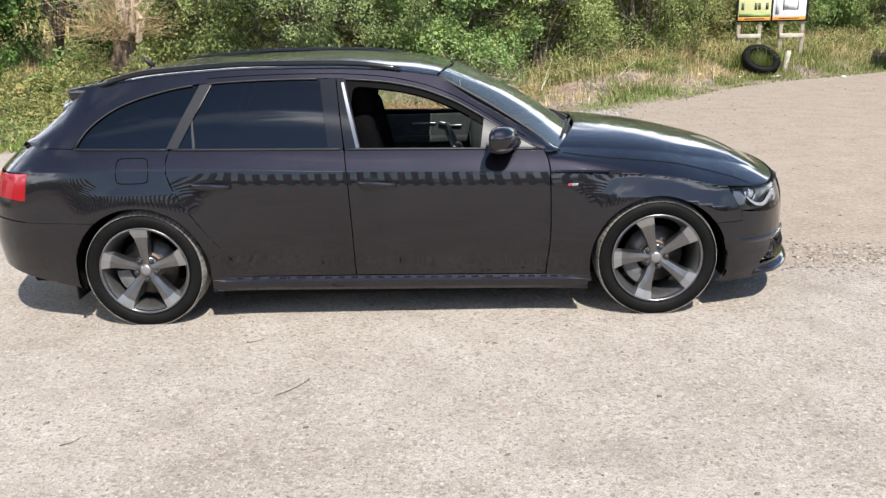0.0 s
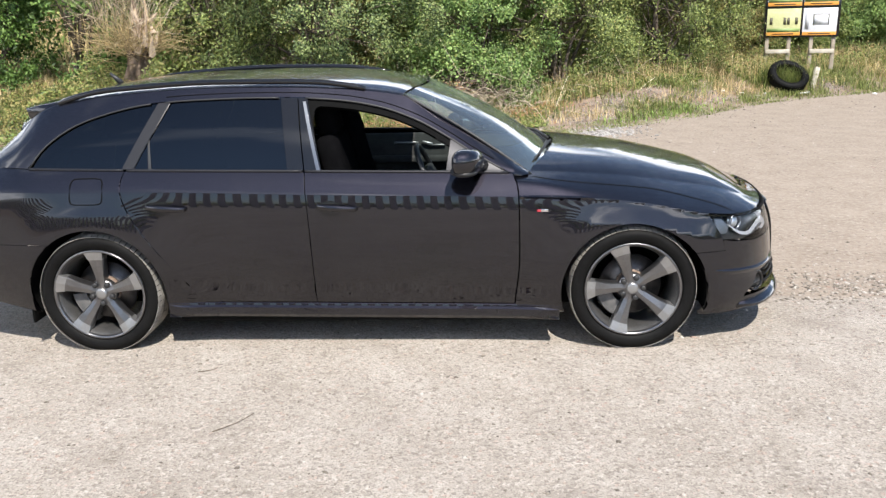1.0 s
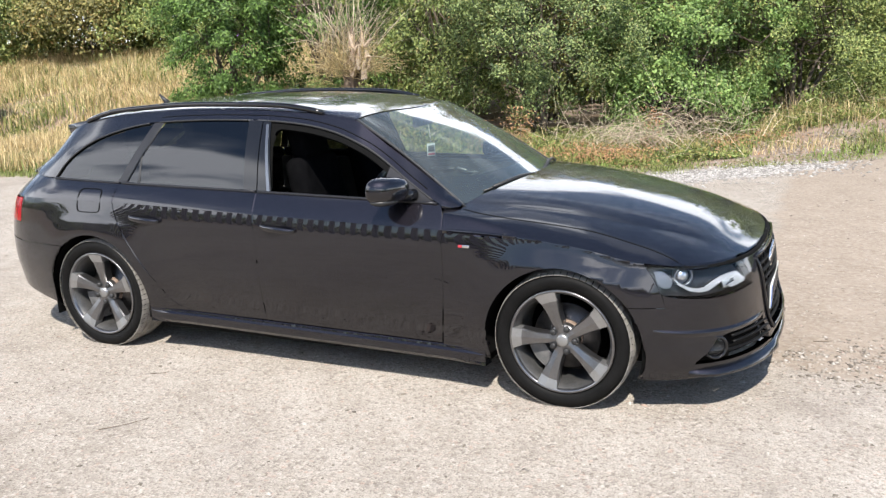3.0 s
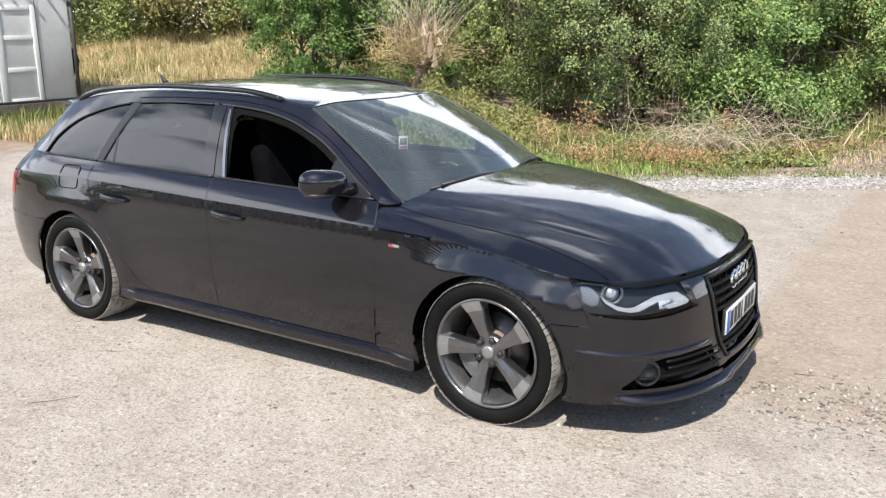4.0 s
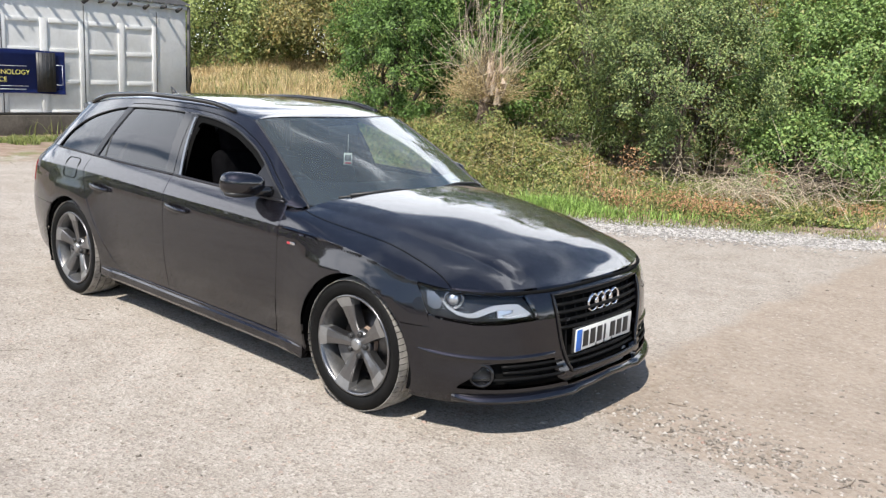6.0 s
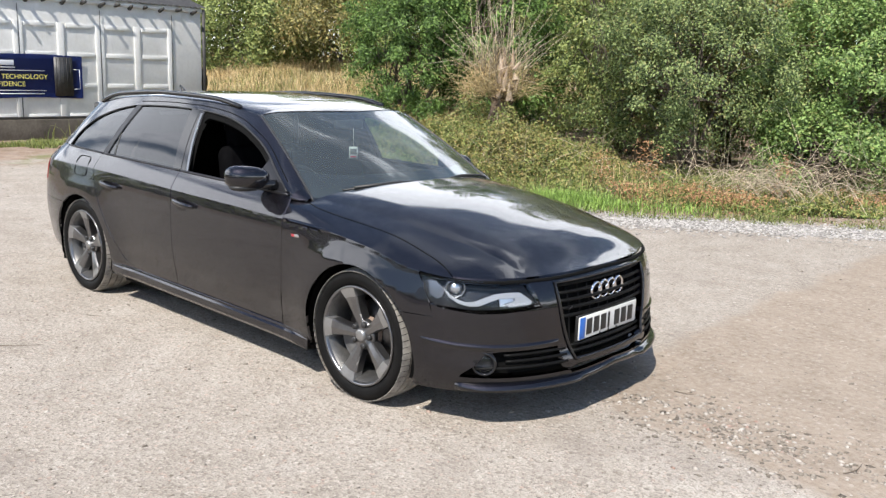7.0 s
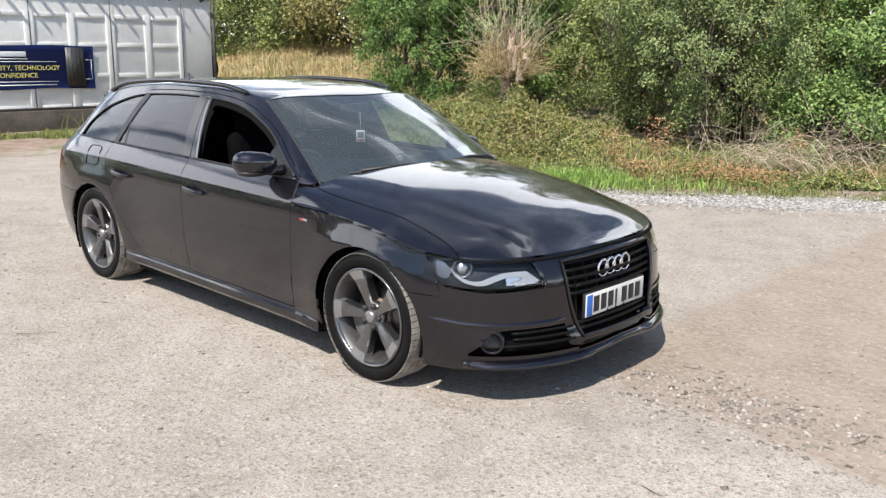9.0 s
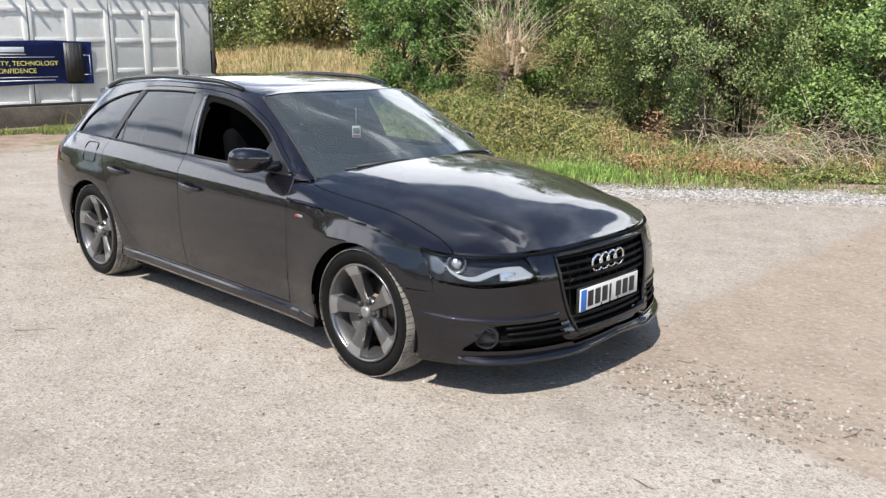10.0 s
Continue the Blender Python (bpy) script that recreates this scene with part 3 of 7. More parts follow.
    rb = [(-1.757, 0.60 - GAP)] + [(u_at_rear(-2.0), 0.60 - GAP), (u_tail, 0.66), (u_tail, 0.33), (u_at_rear(-2.2), 0.31), (u_at_rear(-1.95), 0.255), (-1.765, 0.215)]
    rb = rb[1:-1] + arc(-AXLE, 0.215, 0.60 - GAP, False)
    skin("rear_bumper", rb, flank, PAINT, car, side=side)
    loop("bumper_seal", [(u, 0.60) for u in np.linspace(-1.76, u_at_rear(-2.0), 10)] + [((u_at_rear(-2.0) + u_tail) / 2, 0.63), (u_tail, 0.66)], 0.012, SHELL, car, side, flank, -0.018)
    lamp = [(lamp_u - 0.003, 0.718), (lamp_u - 0.015, 0.862), (lamp_u - 0.33, 0.85), (lamp_u - 0.36, 0.735)]
    skin("tail_lamp", lamp, flank, RED, car, 0.02, 0.02, side, "red tail lamp", lift=0.003)
    gate = [(lamp_u + 0.01, 0.935), (u_at_rear(-2.06), belt(-2.0)), (u_tail, 0.99), (u_tail, 0.665), (u_at_rear(-2.0), 0.605), (lamp_u, 0.713), (lamp_u - 0.362, 0.73), (lamp_u - 0.335, 0.853), (lamp_u - 0.012, 0.867)]
    skin("tailgate_skin", [gate[0], gate[1], gate[2], (u_tail, 0.86), (lamp_u - 0.3, 0.86), (lamp_u - 0.01, 0.867)], flank, PAINT, car, side=side)
    skin("tailgate_panel", [(u_tail, 0.855), (u_tail, 0.665), (u_at_rear(-2.0), 0.603), (lamp_u - 0.002, 0.713), (lamp_u - 0.365, 0.73), (lamp_u - 0.335, 0.853)], flank, PAINT, car, side=side)
    # sill blade
    b = bmesh.new()
    rings = []
    for i in range(31):
        x = -1.035 + 2.065 * i / 30
        zt = sill_z(x) - 0.003
        y = flank(x, zt)[1]
        end = min(1, min(i, 30 - i) / 2)
        sec = [(y - 0.06, zt + 0.03), (y - 0.004, zt), (y + 0.001 * end, zt - 0.005), (y + 0.003 * end, zt - 0.014), (y + 0.015 * end, zt - 0.024), (y + 0.017 * end, zt - 0.060), (y + 0.004, zt - 0.078), (y - 0.08, zt - 0.088)]
        rings.append([b.verts.new((x, side * yy, zz)) for yy, zz in sec])
    for p, r in zip(rings, rings[1:]):
        for k in range(len(p) - 1):
            b.faces.new((p[k], p[k + 1], r[k + 1], r[k]))
    b.faces.new(rings[0]), b.faces.new(rings[-1])
    bmesh.ops.recalc_face_normals(b, faces=b.faces)
    part("sill_blade", b, PAINT, car, "side skirt", smooth=False)
    # roof side: rear pillar, cant rail and front pillar in one pressing
    low_edge = lambda x: belt(x) + 0.001 if x < -1.728 else (win_top(x) if x < 0.775 else 0.927 - 0.34 * (x - 0.775))
    side_band = lambda x, t: cabin(x, low_edge(x) + max(0.0005, edge_z(x) - 0.0005 - low_edge(x)) * t / 0.3)
    cant = skin("roof_side", [(-2.09, 0.0)] + [(x, 0.0) for x in np.linspace(-2.06, 0.79, 90)] + [(0.80, 0.0), (0.80, 0.3)] + [(x, 0.3) for x in np.linspace(0.79, -2.06, 90)] + [(-2.09, 0.3)], side_band, PAINT, car, 0.03, 0.02, side)
    foot = bmesh.new()
    ring = [foot.verts.new((x, side * y, z)) for x, y, z in [side_band(0.80, 0.3 * k / 8) for k in range(9)] + [(0.80, 0.70, 0.93), (0.80, 0.70, 0.90), (0.80, 0.80, 0.90)]]
    tip = [foot.verts.new((0.875, side * y, z)) for y, z in ((0.765, 0.908), (0.730, 0.918))]
    for k in range(8):
        foot.faces.new((ring[k], ring[k + 1], tip[0] if k < 4 else tip[1]))
    foot.faces.new((ring[4], tip[1], tip[0])), foot.faces.new((ring[8], ring[9], tip[1])), foot.faces.new((ring[11], ring[0], tip[0]))
    bmesh.ops.recalc_face_normals(foot, faces=foot.faces)
    part("pillar_foot", foot, PAINT, cant)
    # glass and pillars
    wt = lambda x: win_top(x) - 0.004
    bt = lambda x: belt(x) + 0.004
    lean = lambda x0, z: x0 + (z - 0.97) * 0.53          # the rear pillars lean forward
    q1 = along(bt, -1.715, lean(-1.235, bt(-1.23)), 10) + [(lean(-1.235, wt(-1.07)), wt(-1.07))] + along(wt, -1.10, -1.70, 24)
    skin("quarter_glass", q1, cabin, PRIVACY_GLASS, car, 0.05, 0.0, side, "dark tinted quarter window", lift=-0.006)
    cp = [(lean(-1.232, bt(-1.23)), bt(-1.23)), (lean(-1.17, bt(-1.17)), bt(-1.17)), (lean(-1.17, wt(-1.0)), wt(-0.99)), (lean(-1.232, wt(-1.06)), wt(-1.06))]
    skin("rear_pillar", cp, cabin, SATIN, car, 0.05, 0.01, side, "satin dark pillar trim", lift=0.001)
    r1 = [(lean(-1.168, bt(-1.168)), bt(-1.168))] + along(bt, -1.16, -0.365, 8) + [(-0.41, wt(-0.41))] + along(wt, -0.43, -0.985, 12)
    skin("rear_door_glass", r1, cabin, PRIVACY_GLASS, rear_door, 0.05, 0.0, side, "dark tinted window", lift=-0.006)
    skin("glass_divider", [(-1.09, bt(-1.09)), (-1.075, bt(-1.07)), (-1.093, 1.13), (-1.10, 1.13)], cabin, BLACK_PLASTIC, rear_door, 0.05, 0.004, side, lift=-0.003)
    p1 = [(-0.363, bt(-0.36)), (gap_b(0.95) - GAP, bt(-0.28)), (-0.322, wt(-0.33)), (-0.408, wt(-0.41))]
    skin("middle_pillar", p1, cabin, GLOSS_BLACK, rear_door, 0.05, 0.01, side, "gloss black pillar")
    p2 = [(gap_b(0.95) + GAP, bt(-0.27)), (-0.187, bt(-0.19)), (-0.27, wt(-0.26)), (-0.317, wt(-0.32))]
    skin("door_pillar", p2, cabin, GLOSS_BLACK, front, 0.05, 0.01, side, "gloss black pillar")
    if side < 0:
        skin("pillar_trim", [(-0.212, bt(-0.2)), (-0.193, bt(-0.19)), (-0.276, 1.285), (-0.292, 1.285)], cabin, HOUSING, front, 0.05, 0.004, side, lift=0.004)
    frame_w = lambda x: win_top(x) - 0.036
    fr = along(lambda x: win_top(x) - 0.002, -0.255, 0.70, 30) + along(frame_w, 0.63, -0.20, 26)
    fr += [(-0.222, frame_w(-0.22) - 0.010), (-0.232, frame_w(-0.23) - 0.030), (-0.2385, 1.19), (-0.195, bt(-0.19)), (-0.212, bt(-0.21)), (-0.29, 1.28)]
    skin("window_channel", fr, cabin, SHELL, front, 0.05, 0.02, side, "black rubber window channel", lift=-0.008)
    sail = [(0.455, bt(0.455)), (0.755, bt(0.755)), (0.60, wt(0.60) - 0.004), (0.478, wt(0.478) - 0.002)]
    skin("mirror_sail", sail, cabin, SATIN, front, 0.04, 0.008, side, "satin triangular mirror base", lift=0.002)
    loop("window_seal", along(lambda x: win_top(x) - 0.004, -0.28, 0.745, 40), 0.006, BLACK_PLASTIC, front, side, cabin, 0.001)
    loop("window_seal", along(lambda x: win_top(x) - 0.004, -1.02, -0.42, 20), 0.005, BLACK_PLASTIC, rear_door, side, cabin, 0.001)
    loop("window_seal", along(lambda x: win_top(x) - 0.004, -1.725, -1.10, 24), 0.005, BLACK_PLASTIC, car, side, cabin, 0.001)
    loop("door_seam", along(lambda x: win_top(x) + 0.022 - 0.012 * max(0.0, x - 0.5), -1.02, 0.70, 60), 0.0028, SHELL, cant, side, cabin, 0.0006)
    loop("waist_trim", along(lambda x: belt(x) - 0.001, -0.27, 0.77, 20), 0.008, SATIN, front, side, cabin, 0.002, "satin window ledge trim")
    loop("waist_trim", along(lambda x: belt(x) - 0.001, -1.20, -0.285, 20), 0.008, SATIN, rear_door, side, cabin, 0.002, "satin window ledge trim")
    loop("waist_trim", along(lambda x: belt(x) - 0.001, -1.73, -1.22, 12), 0.007, SATIN, car, side, cabin, 0.002, "satin window ledge trim")
    if side > 0:
        g = along(bt, -0.18, 0.45, 6) + [(0.47, wt(0.47))] + along(wt, 0.44, -0.25, 14)
        skin("front_door_glass", g, cabin, CLEAR_GLASS, front, 0.06, 0.0, side, lift=-0.006)
    # roof rail on feet
    rail = [(x, side * (edge_y(x) - 0.005), roof(x, edge_y(x) - 0.01)[2] + 0.004 + 0.022 * min(1, min((x + 1.62) / 0.22, (0.03 - x) / 0.22)) ** 0.7) for x in np.linspace(-1.62, 0.03, 34)]
    part("roof_rail", tube(rail, 0.015, 10), GLOSS_BLACK, car, "black roof rail")
    # door card, arch liner
    part("door_card", box(2.0, 0.03, 0.66, (-0.2, side * 0.775, 0.585), 0.01), DASH, car)
    if side > 0:
        part("inner_handle", join(box(0.075, 0.02, 0.022, (0.245, 0.745, 0.846), 0.006, 2, Matrix.Rotation(0.25, 4, "Y")), box(0.10, 0.016, 0.012, (0.32, 0.748, 0.832), 0.004)), ALLOY_LIP, front, "silver inner door handle")
        part("door_pull_trim", box(0.17, 0.012, 0.012, (0.10, 0.752, 0.85), 0.003), ALLOY_LIP, front)
        part("armrest", box(0.62, 0.05, 0.05, (0.10, 0.735, 0.74), 0.015, 3), DASH, front)
    for cx in (AXLE, -AXLE):
        b = bmesh.new()
        rings = []
        for yy in (0.884, 0.866, 0.55):
            rings.append([b.verts.new((cx + (ARCH_R + (0.003 if yy > 0.87 else 0.014)) * math.cos(a), side * yy, ARCH_Z + (ARCH_R + (0.003 if yy > 0.87 else 0.014)) * math.sin(a))) for a in [-0.28 + (math.pi + 0.56) * k / 36 for k in range(37)]])
        for p, r in zip(rings, rings[1:]):
            for k in range(36):
                b.faces.new((p[k], p[k + 1], r[k + 1], r[k]))
        b.faces.new(rings[-1])
        part("arch_liner", b, SHELL, car)
        part("mud_shield", box(0.012, 0.34, 0.36, (cx - 0.395, side * 0.69, 0.33), 0.004), SHELL, car)
        if cx < 0:
            part("mud_shield", box(0.012, 0.34, 0.30, (cx + 0.395, side * 0.69, 0.33), 0.004), SHELL, car)
    # headlamp
    hl_in = u_at_y(0.495)
    lens = along(lambda u: crease(u) - 0.004, hl_u + 0.004, hl_in - 0.03, 10)
    lens += [(hl_in + 0.018, 0.562), (hl_in - 0.06, 0.556), (hl_in - 0.16, 0.548), (hl_in - 0.28, 0.546), (hl_u + 0.10, 0.562), (hl_u + 0.046, 0.58)]
    lamp = skin("headlamp", lens, flank, LAMP_GLASS, car, 0.04, 0.0, side, "clear headlamp with white light strip")
    lamp.visible_shadow = False
    inner = lambda u, z: tuple(Vector(flank(u, z)) * Vector((0, 0, 0)).length + (Vector(flank(u, z)) - Vector((0.045 + 0.05 * max(0, (z - 0.6)) / 0.1, 0.02, 0))))
    loop("lamp_seal", along(lambda u: crease(u) - 0.012, hl_u + 0.01, hl_in - 0.06, 16), 0.009, SHELL, lamp, side, flank, -0.014)
    skin("lamp_housing", lens, inner, DARK_HOUSING, lamp, 0.04, 0.0, side)
    # places in the lamp: a from its outer end to its inner tip, b from its lower edge up
    lamp_low = curve((0.0, 0.578), (0.25, 0.560), (0.5, 0.548), (0.8, 0.553), (1.0, 0.562))
    def in_lamp(a, b):
        u = hl_u + 0.03 + (hl_in - hl_u - 0.03) * a
        return u, lamp_low(a) + (crease(u) - 0.006 - lamp_low(a)) * b
    guide = [in_lamp(*q) for q in ((0.16, 0.62), (0.21, 0.46), (0.28, 0.33), (0.35, 0.29), (0.42, 0.33), (0.52, 0.50), (0.62, 0.62), (0.74, 0.66), (0.86, 0.64), (0.975, 0.22), (0.94, 0.14), (0.74, 0.14), (0.69, 0.26), (0.80, 0.34), (0.80, 0.44), (0.64, 0.44), (0.55, 0.33), (0.46, 0.19), (0.38, 0.15), (0.28, 0.19), (0.20, 0.36))]
    chrome_end = [in_lamp(*q) for q in ((0.02, 0.30), (0.02, 0.80), (0.10, 0.84), (0.16, 0.55), (0.13, 0.28), (0.08, 0.20))]
    skin("lamp_bezel", chrome_end, flank, HOUSING, lamp, 0.03, 0.01, side, "silver bezel", lift=-0.024)
    skin("light_strip", guide, flank, LED, lamp, 0.03, 0.012, side, "white light strip", lift=-0.018)
    pc = Vector(flank(*in_lamp(0.30, 0.66)))
    lensm = bmesh.new()
    bmesh.ops.create_uvsphere(lensm, u_segments=20, v_segments=12, radius=0.036)
    bmesh.ops.translate(lensm, vec=(pc.x - 0.05, side * (pc.y - 0.035), pc.z), verts=lensm.verts)
    part("projector_lens", lensm, REFLECTOR, lamp, "round projector lens")
    ring = bmesh.new()
    ring = lathe([(0.038, -0.006), (0.046, -0.004), (0.046, 0.006), (0.038, 0.008)], 28, ring, "y", True)
    bmesh.ops.transform(ring, matrix=Matrix.Translation((pc.x - 0.03, side * (pc.y - 0.015), pc.z)) @ Matrix.Rotation(side * -0.7, 4, "Z"), verts=ring.verts)
    part("projector_ring", ring, HOUSING, lamp)
    cone = [in_lamp(*q) for q in ((0.66, 0.17), (0.93, 0.17), (0.84, 0.58), (0.66, 0.58))]
    skin("lamp_reflector", cone, flank, REFLECTOR, lamp, 0.03, 0.01, side, lift=-0.03)
    # bumper: a frame round the fog lamp opening
    g_top, g_mid, g_low = u_at_y(0.40), u_at_y(0.37), u_at_y(0.285)
    f0, f1 = u_at_x(1.985), u_at_y(0.36)
    bump = [(hl_u + 0.06, 0.518 - GAP), (hl_u + 0.05, 0.572), (hl_u + 0.10, 0.558), (hl_in - 0.28, 0.541), (hl_in - 0.16, 0.543), (hl_in - 0.06, 0.551), (hl_in + 0.022, 0.557), (hl_in - 0.025, crease(hl_in) - 0.004)]
    bump += along(lambda u: crease(u) - 0.004, hl_in - 0.02, g_top, 4)[1:]
    bump += [(g_top + 0.012, 0.64), (g_mid, 0.52), (g_mid + 0.02, 0.42), (g_low - 0.015, 0.315), (g_low, 0.294), (U_MAX - 0.002, 0.294), (U_MAX - 0.002, 0.270), (g_low + 0.01, 0.270), (g_low - 0.035, 0.258)]
    bump += [(f1, 0.262), (f1 - 0.035, 0.372), (f0 + 0.20, 0.374), (f0 + 0.09, 0.362), (f0 + 0.04, 0.315), (f0 - 0.035, 0.262), (f0 - 0.04, 0.250), (f1 + 0.0, 0.248), (g_low - 0.045, 0.246), (g_low - 0.04, 0.232), (U_MAX - 0.002, 0.246), (U_MAX - 0.002, 0.236), (g_low, 0.212), (f0 + 0.2, 0.190), (f0 - 0.05, 0.172), (AXLE + ARCH_R + 0.02, 0.168)]
    bump += arc(AXLE, 0.172, 0.518 - GAP, True)
    bp = skin("front_bumper", bump, flank, PAINT, car, 0.03, 0.03, side)
    # raised line across the bumper, over the fog opening
    line = spline([(f0 - 0.20, 0.412), (f0 + 0.0, 0.398), (f0 + 0.2, 0.392), (f1 - 0.03, 0.393)], 6)
    rib = bmesh.new()
    rings = []
    for i, (u, z) in enumerate(line):
        k = min(1.0, i / 4) * min(1.0, (len(line) - 1 - i) / 3 + 0.15)
        ring = []
        for dz, o in ((0.010, -0.001), (0.006, 0.004 * k), (0.0, 0.011 * k), (-0.006, 0.010 * k), (-0.024, -0.001)):
            p = Vector(flank(u, z + dz))
            d = Vector((p.x - 1.2, p.y * 0.9, 0)).normalized()
            ring.append(rib.verts.new((p.x + d.x * o, side * (p.y + d.y * o), p.z)))
        rings.append(ring)
    for p, r in zip(rings, rings[1:]):
        for k in range(4):
            rib.faces.new((p[k], p[k + 1], r[k + 1], r[k]))
    bmesh.ops.recalc_face_normals(rib, faces=rib.faces)
    part("bumper_rib", rib, PAINT, bp)
    # lower lip standing proud
    lip = bmesh.new()
    rings = []
    for u in np.linspace(f0 - 0.06, U_MAX - 0.002, 26):
        k = min(1.0, (u - f0 + 0.06) / 0.10)
        p = Vector(flank(u, 0.22))
        d = Vector((flank(u, 0.22)[0] - 1.2, p.y * 0.9, 0)).normalized()
        mid = max(0, (u - g_low) / (U_MAX - g_low))
        zl = 0.232 - 0.02 * (1 - mid)
        k *= 1 - 0.55 * min(1, mid * 6)
        prof = [(-0.02, zl + 0.014), (0.002 + 0.014 * k, zl + 0.006), (0.004 + 0.028 * k, zl - 0.008), (0.003 + 0.028 * k, zl - 0.020), (-0.03, zl - 0.040), (-0.09, zl - 0.045)]
        rings.append([lip.verts.new((p.x + d.x * o, side * (p.y + d.y * o), zz)) for o, zz in prof])
    for p, r in zip(rings, rings[1:]):
        for k in range(len(p) - 1):
            lip.faces.new((p[k], p[k + 1], r[k + 1], r[k]))
    lip.faces.new(rings[0])
    bmesh.ops.recalc_face_normals(lip, faces=lip.faces)
    part("bumper_lip", lip, PAINT, bp, "lower front lip")
    # fog opening: dark backing, slats and lamp
    op = [(f1 + 0.01, 0.258), (f1 - 0.03, 0.376), (f0 + 0.20, 0.378), (f0 + 0.09, 0.366), (f0 + 0.035, 0.318), (f0 - 0.045, 0.256)]
    skin("fog_recess", op, flank, SHELL, bp, 0.05, 0.0, side, lift=-0.045)
    for z, ua in ((0.345, f0 + 0.16), (0.318, f0 + 0.16), (0.289, f0 + 0.02)):
        sl = [(u, z + 0.005 * math.sin((u - f0) * 4)) for u in np.linspace(ua, f1 - 0.005, 12)]
        loop("fog_slat", sl, 0.0075, GRILLE_BLACK, bp, side, flank, -0.018)
    fc = Vector(flank(f0 + 0.075, 0.312))
    turn = Matrix.Translation((fc.x - 0.012, side * (fc.y - 0.012), fc.z)) @ Matrix.Rotation(side * -0.62, 4, "Z")
    if side < 0:
        turn = turn @ Matrix.Rotation(math.pi, 4, "Z")
    fog = lathe([(0.058, -0.03), (0.058, 0.004), (0.052, 0.012), (0.044, 0.010), (0.043, -0.004)], 32, None, "y")
    bmesh.ops.transform(fog, matrix=turn, verts=fog.verts)
    fl = part("fog_lamp", fog, GLOSS_BLACK, bp, "round fog lamp")
    refl = lathe([(0.043, 0.0), (0.034, -0.014), (0.018, -0.022), (0.0005, -0.024)], 28, None, "y")
    bmesh.ops.transform(refl, matrix=turn, verts=refl.verts)
    part("fog_reflector", refl, DARK_HOUSING, fl)
    pane = lathe([(0.044, 0.004), (0.03, 0.010), (0.0005, 0.012)], 28, None, "y")
    bmesh.ops.transform(pane, matrix=turn, verts=pane.verts)
    part("fog_glass", pane, LAMP_GLASS, fl)
    # door mirror
    b = bmesh.new()
    bmesh.ops.create_uvsphere(b, u_segments=28, v_segments=18, radius=1.0)
    for v in b.verts:
        x, y, z = v.co
        # flat towards the rear, full and rounded towards the front
        sx = 0.085 if x > 0 else 0.05
        v.co = Vector((sx * math.copysign(abs(x) ** 0.8, x), 0.108 * math.copysign(abs(y) ** 0.72, y), 0.064 * math.copysign(abs(z) ** 0.75, z)))
        v.co.z *= 1.0 + 0.14 * v.co.y / 0.108 * (1 if v.co.z > 0 else -0.2)
        v.co.x -= 0.03 * (v.co.y / 0.108)
    bmesh.ops.transform(b, matrix=Matrix.Translation((0.555, 0.915, 1.002)), verts=b.verts)
    for v in b.verts:
        v.co.y *= side
    if side < 0:
        bmesh.ops.reverse_faces(b, faces=b.faces[:])
    mir = part("door_mirror", b, PAINT, front, "black door mirror")
    part("mirror_foot", tube([(0.645, side * 0.785, 0.962), (0.62, side * 0.84, 0.966), (0.58, side * 0.88, 0.975)], 0.030, 10, None, 0.024), GLOSS_BLACK, mir)
    base = bmesh.new()
    bmesh.ops.create_uvsphere(base, u_segments=20, v_segments=10, radius=1.0)
    bmesh.ops.transform(base, matrix=Matrix.Translation((0.55, side * 0.912, 0.954)) @ Matrix.Diagonal((0.070, 0.100, 0.026, 1)), verts=base.verts)
    part("mirror_base", base, BLACK_PLASTIC, mir)
    part("mirror_glass", box(0.004, 0.15, 0.080, (0.509, side * 0.917, 1.002), 0.0019, 1), CHROME, mir, "mirror glass")
    if side > 0:
        # the kerb-side mirror is folded in
        fold = Matrix.Translation((0.52, 0.885, -0.02)) @ Matrix.Rotation(radians(84), 4, "Z") @ Matrix.Translation((-0.63, -0.895, 0))
        for ob in (mir, *mir.children):
            if ob.name.split(".")[0] != "mirror_foot":
                ob.data.transform(fold)


for s in (-1, 1):
    build_side(s)

# bonnet
hood_edge = curve((0.80, 0.742), (0.90, 0.765), (1.00, 0.780), (1.30, 0.763), (1.58, 0.747), (1.74, 0.749), (1.85, 0.764), (1.925, 0.787))
rear_edge = lambda y: 1.045 - 0.19 * (y / 0.75) ** 2
ho = [(rear_edge(y), y) for y in np.linspace(0.742, -0.742, 25)]
ho += [(x, -hood_edge(x)) for x in np.linspace(0.88, 1.912, 26)]
fr = []
for u in np.linspace(u_at_x(1.925, 2.20), U_MAX, 30):
    _, X, Y = round_plan(u)
    fr.append((X_FRONT + (2.20 - X_FRONT) * X - 0.005, max(0.0, 0.885 * Y - 0.005)))
ho += [(x, -y) for x, y in fr[:-1]] + [(x, y) for x, y in fr[::-1]]
ho += [(x, hood_edge(x)) for x in np.linspace(1.912, 0.88, 26)]
for sd in (-1, 1):
    part("bonnet_gap", tube([(x, sd * (hood_edge(x) + 0.0025), bonnet(x, hood_edge(x) + 0.0025)[2] - 0.0008) for x in np.linspace(0.90, 1.90, 40)], 0.0032, 6), SHELL, car)
bonnet_ob = skin("bonnet", ho, bonnet, PAINT, car, 0.0113, 0.015)
for sd in (-1, 1):
    loop("bonnet_seal", along(lambda u: crease(u) - 0.010, u_at_y(0.62), U_MAX - 0.003, 16), 0.010, SHELL, car, sd, flank, -0.012)

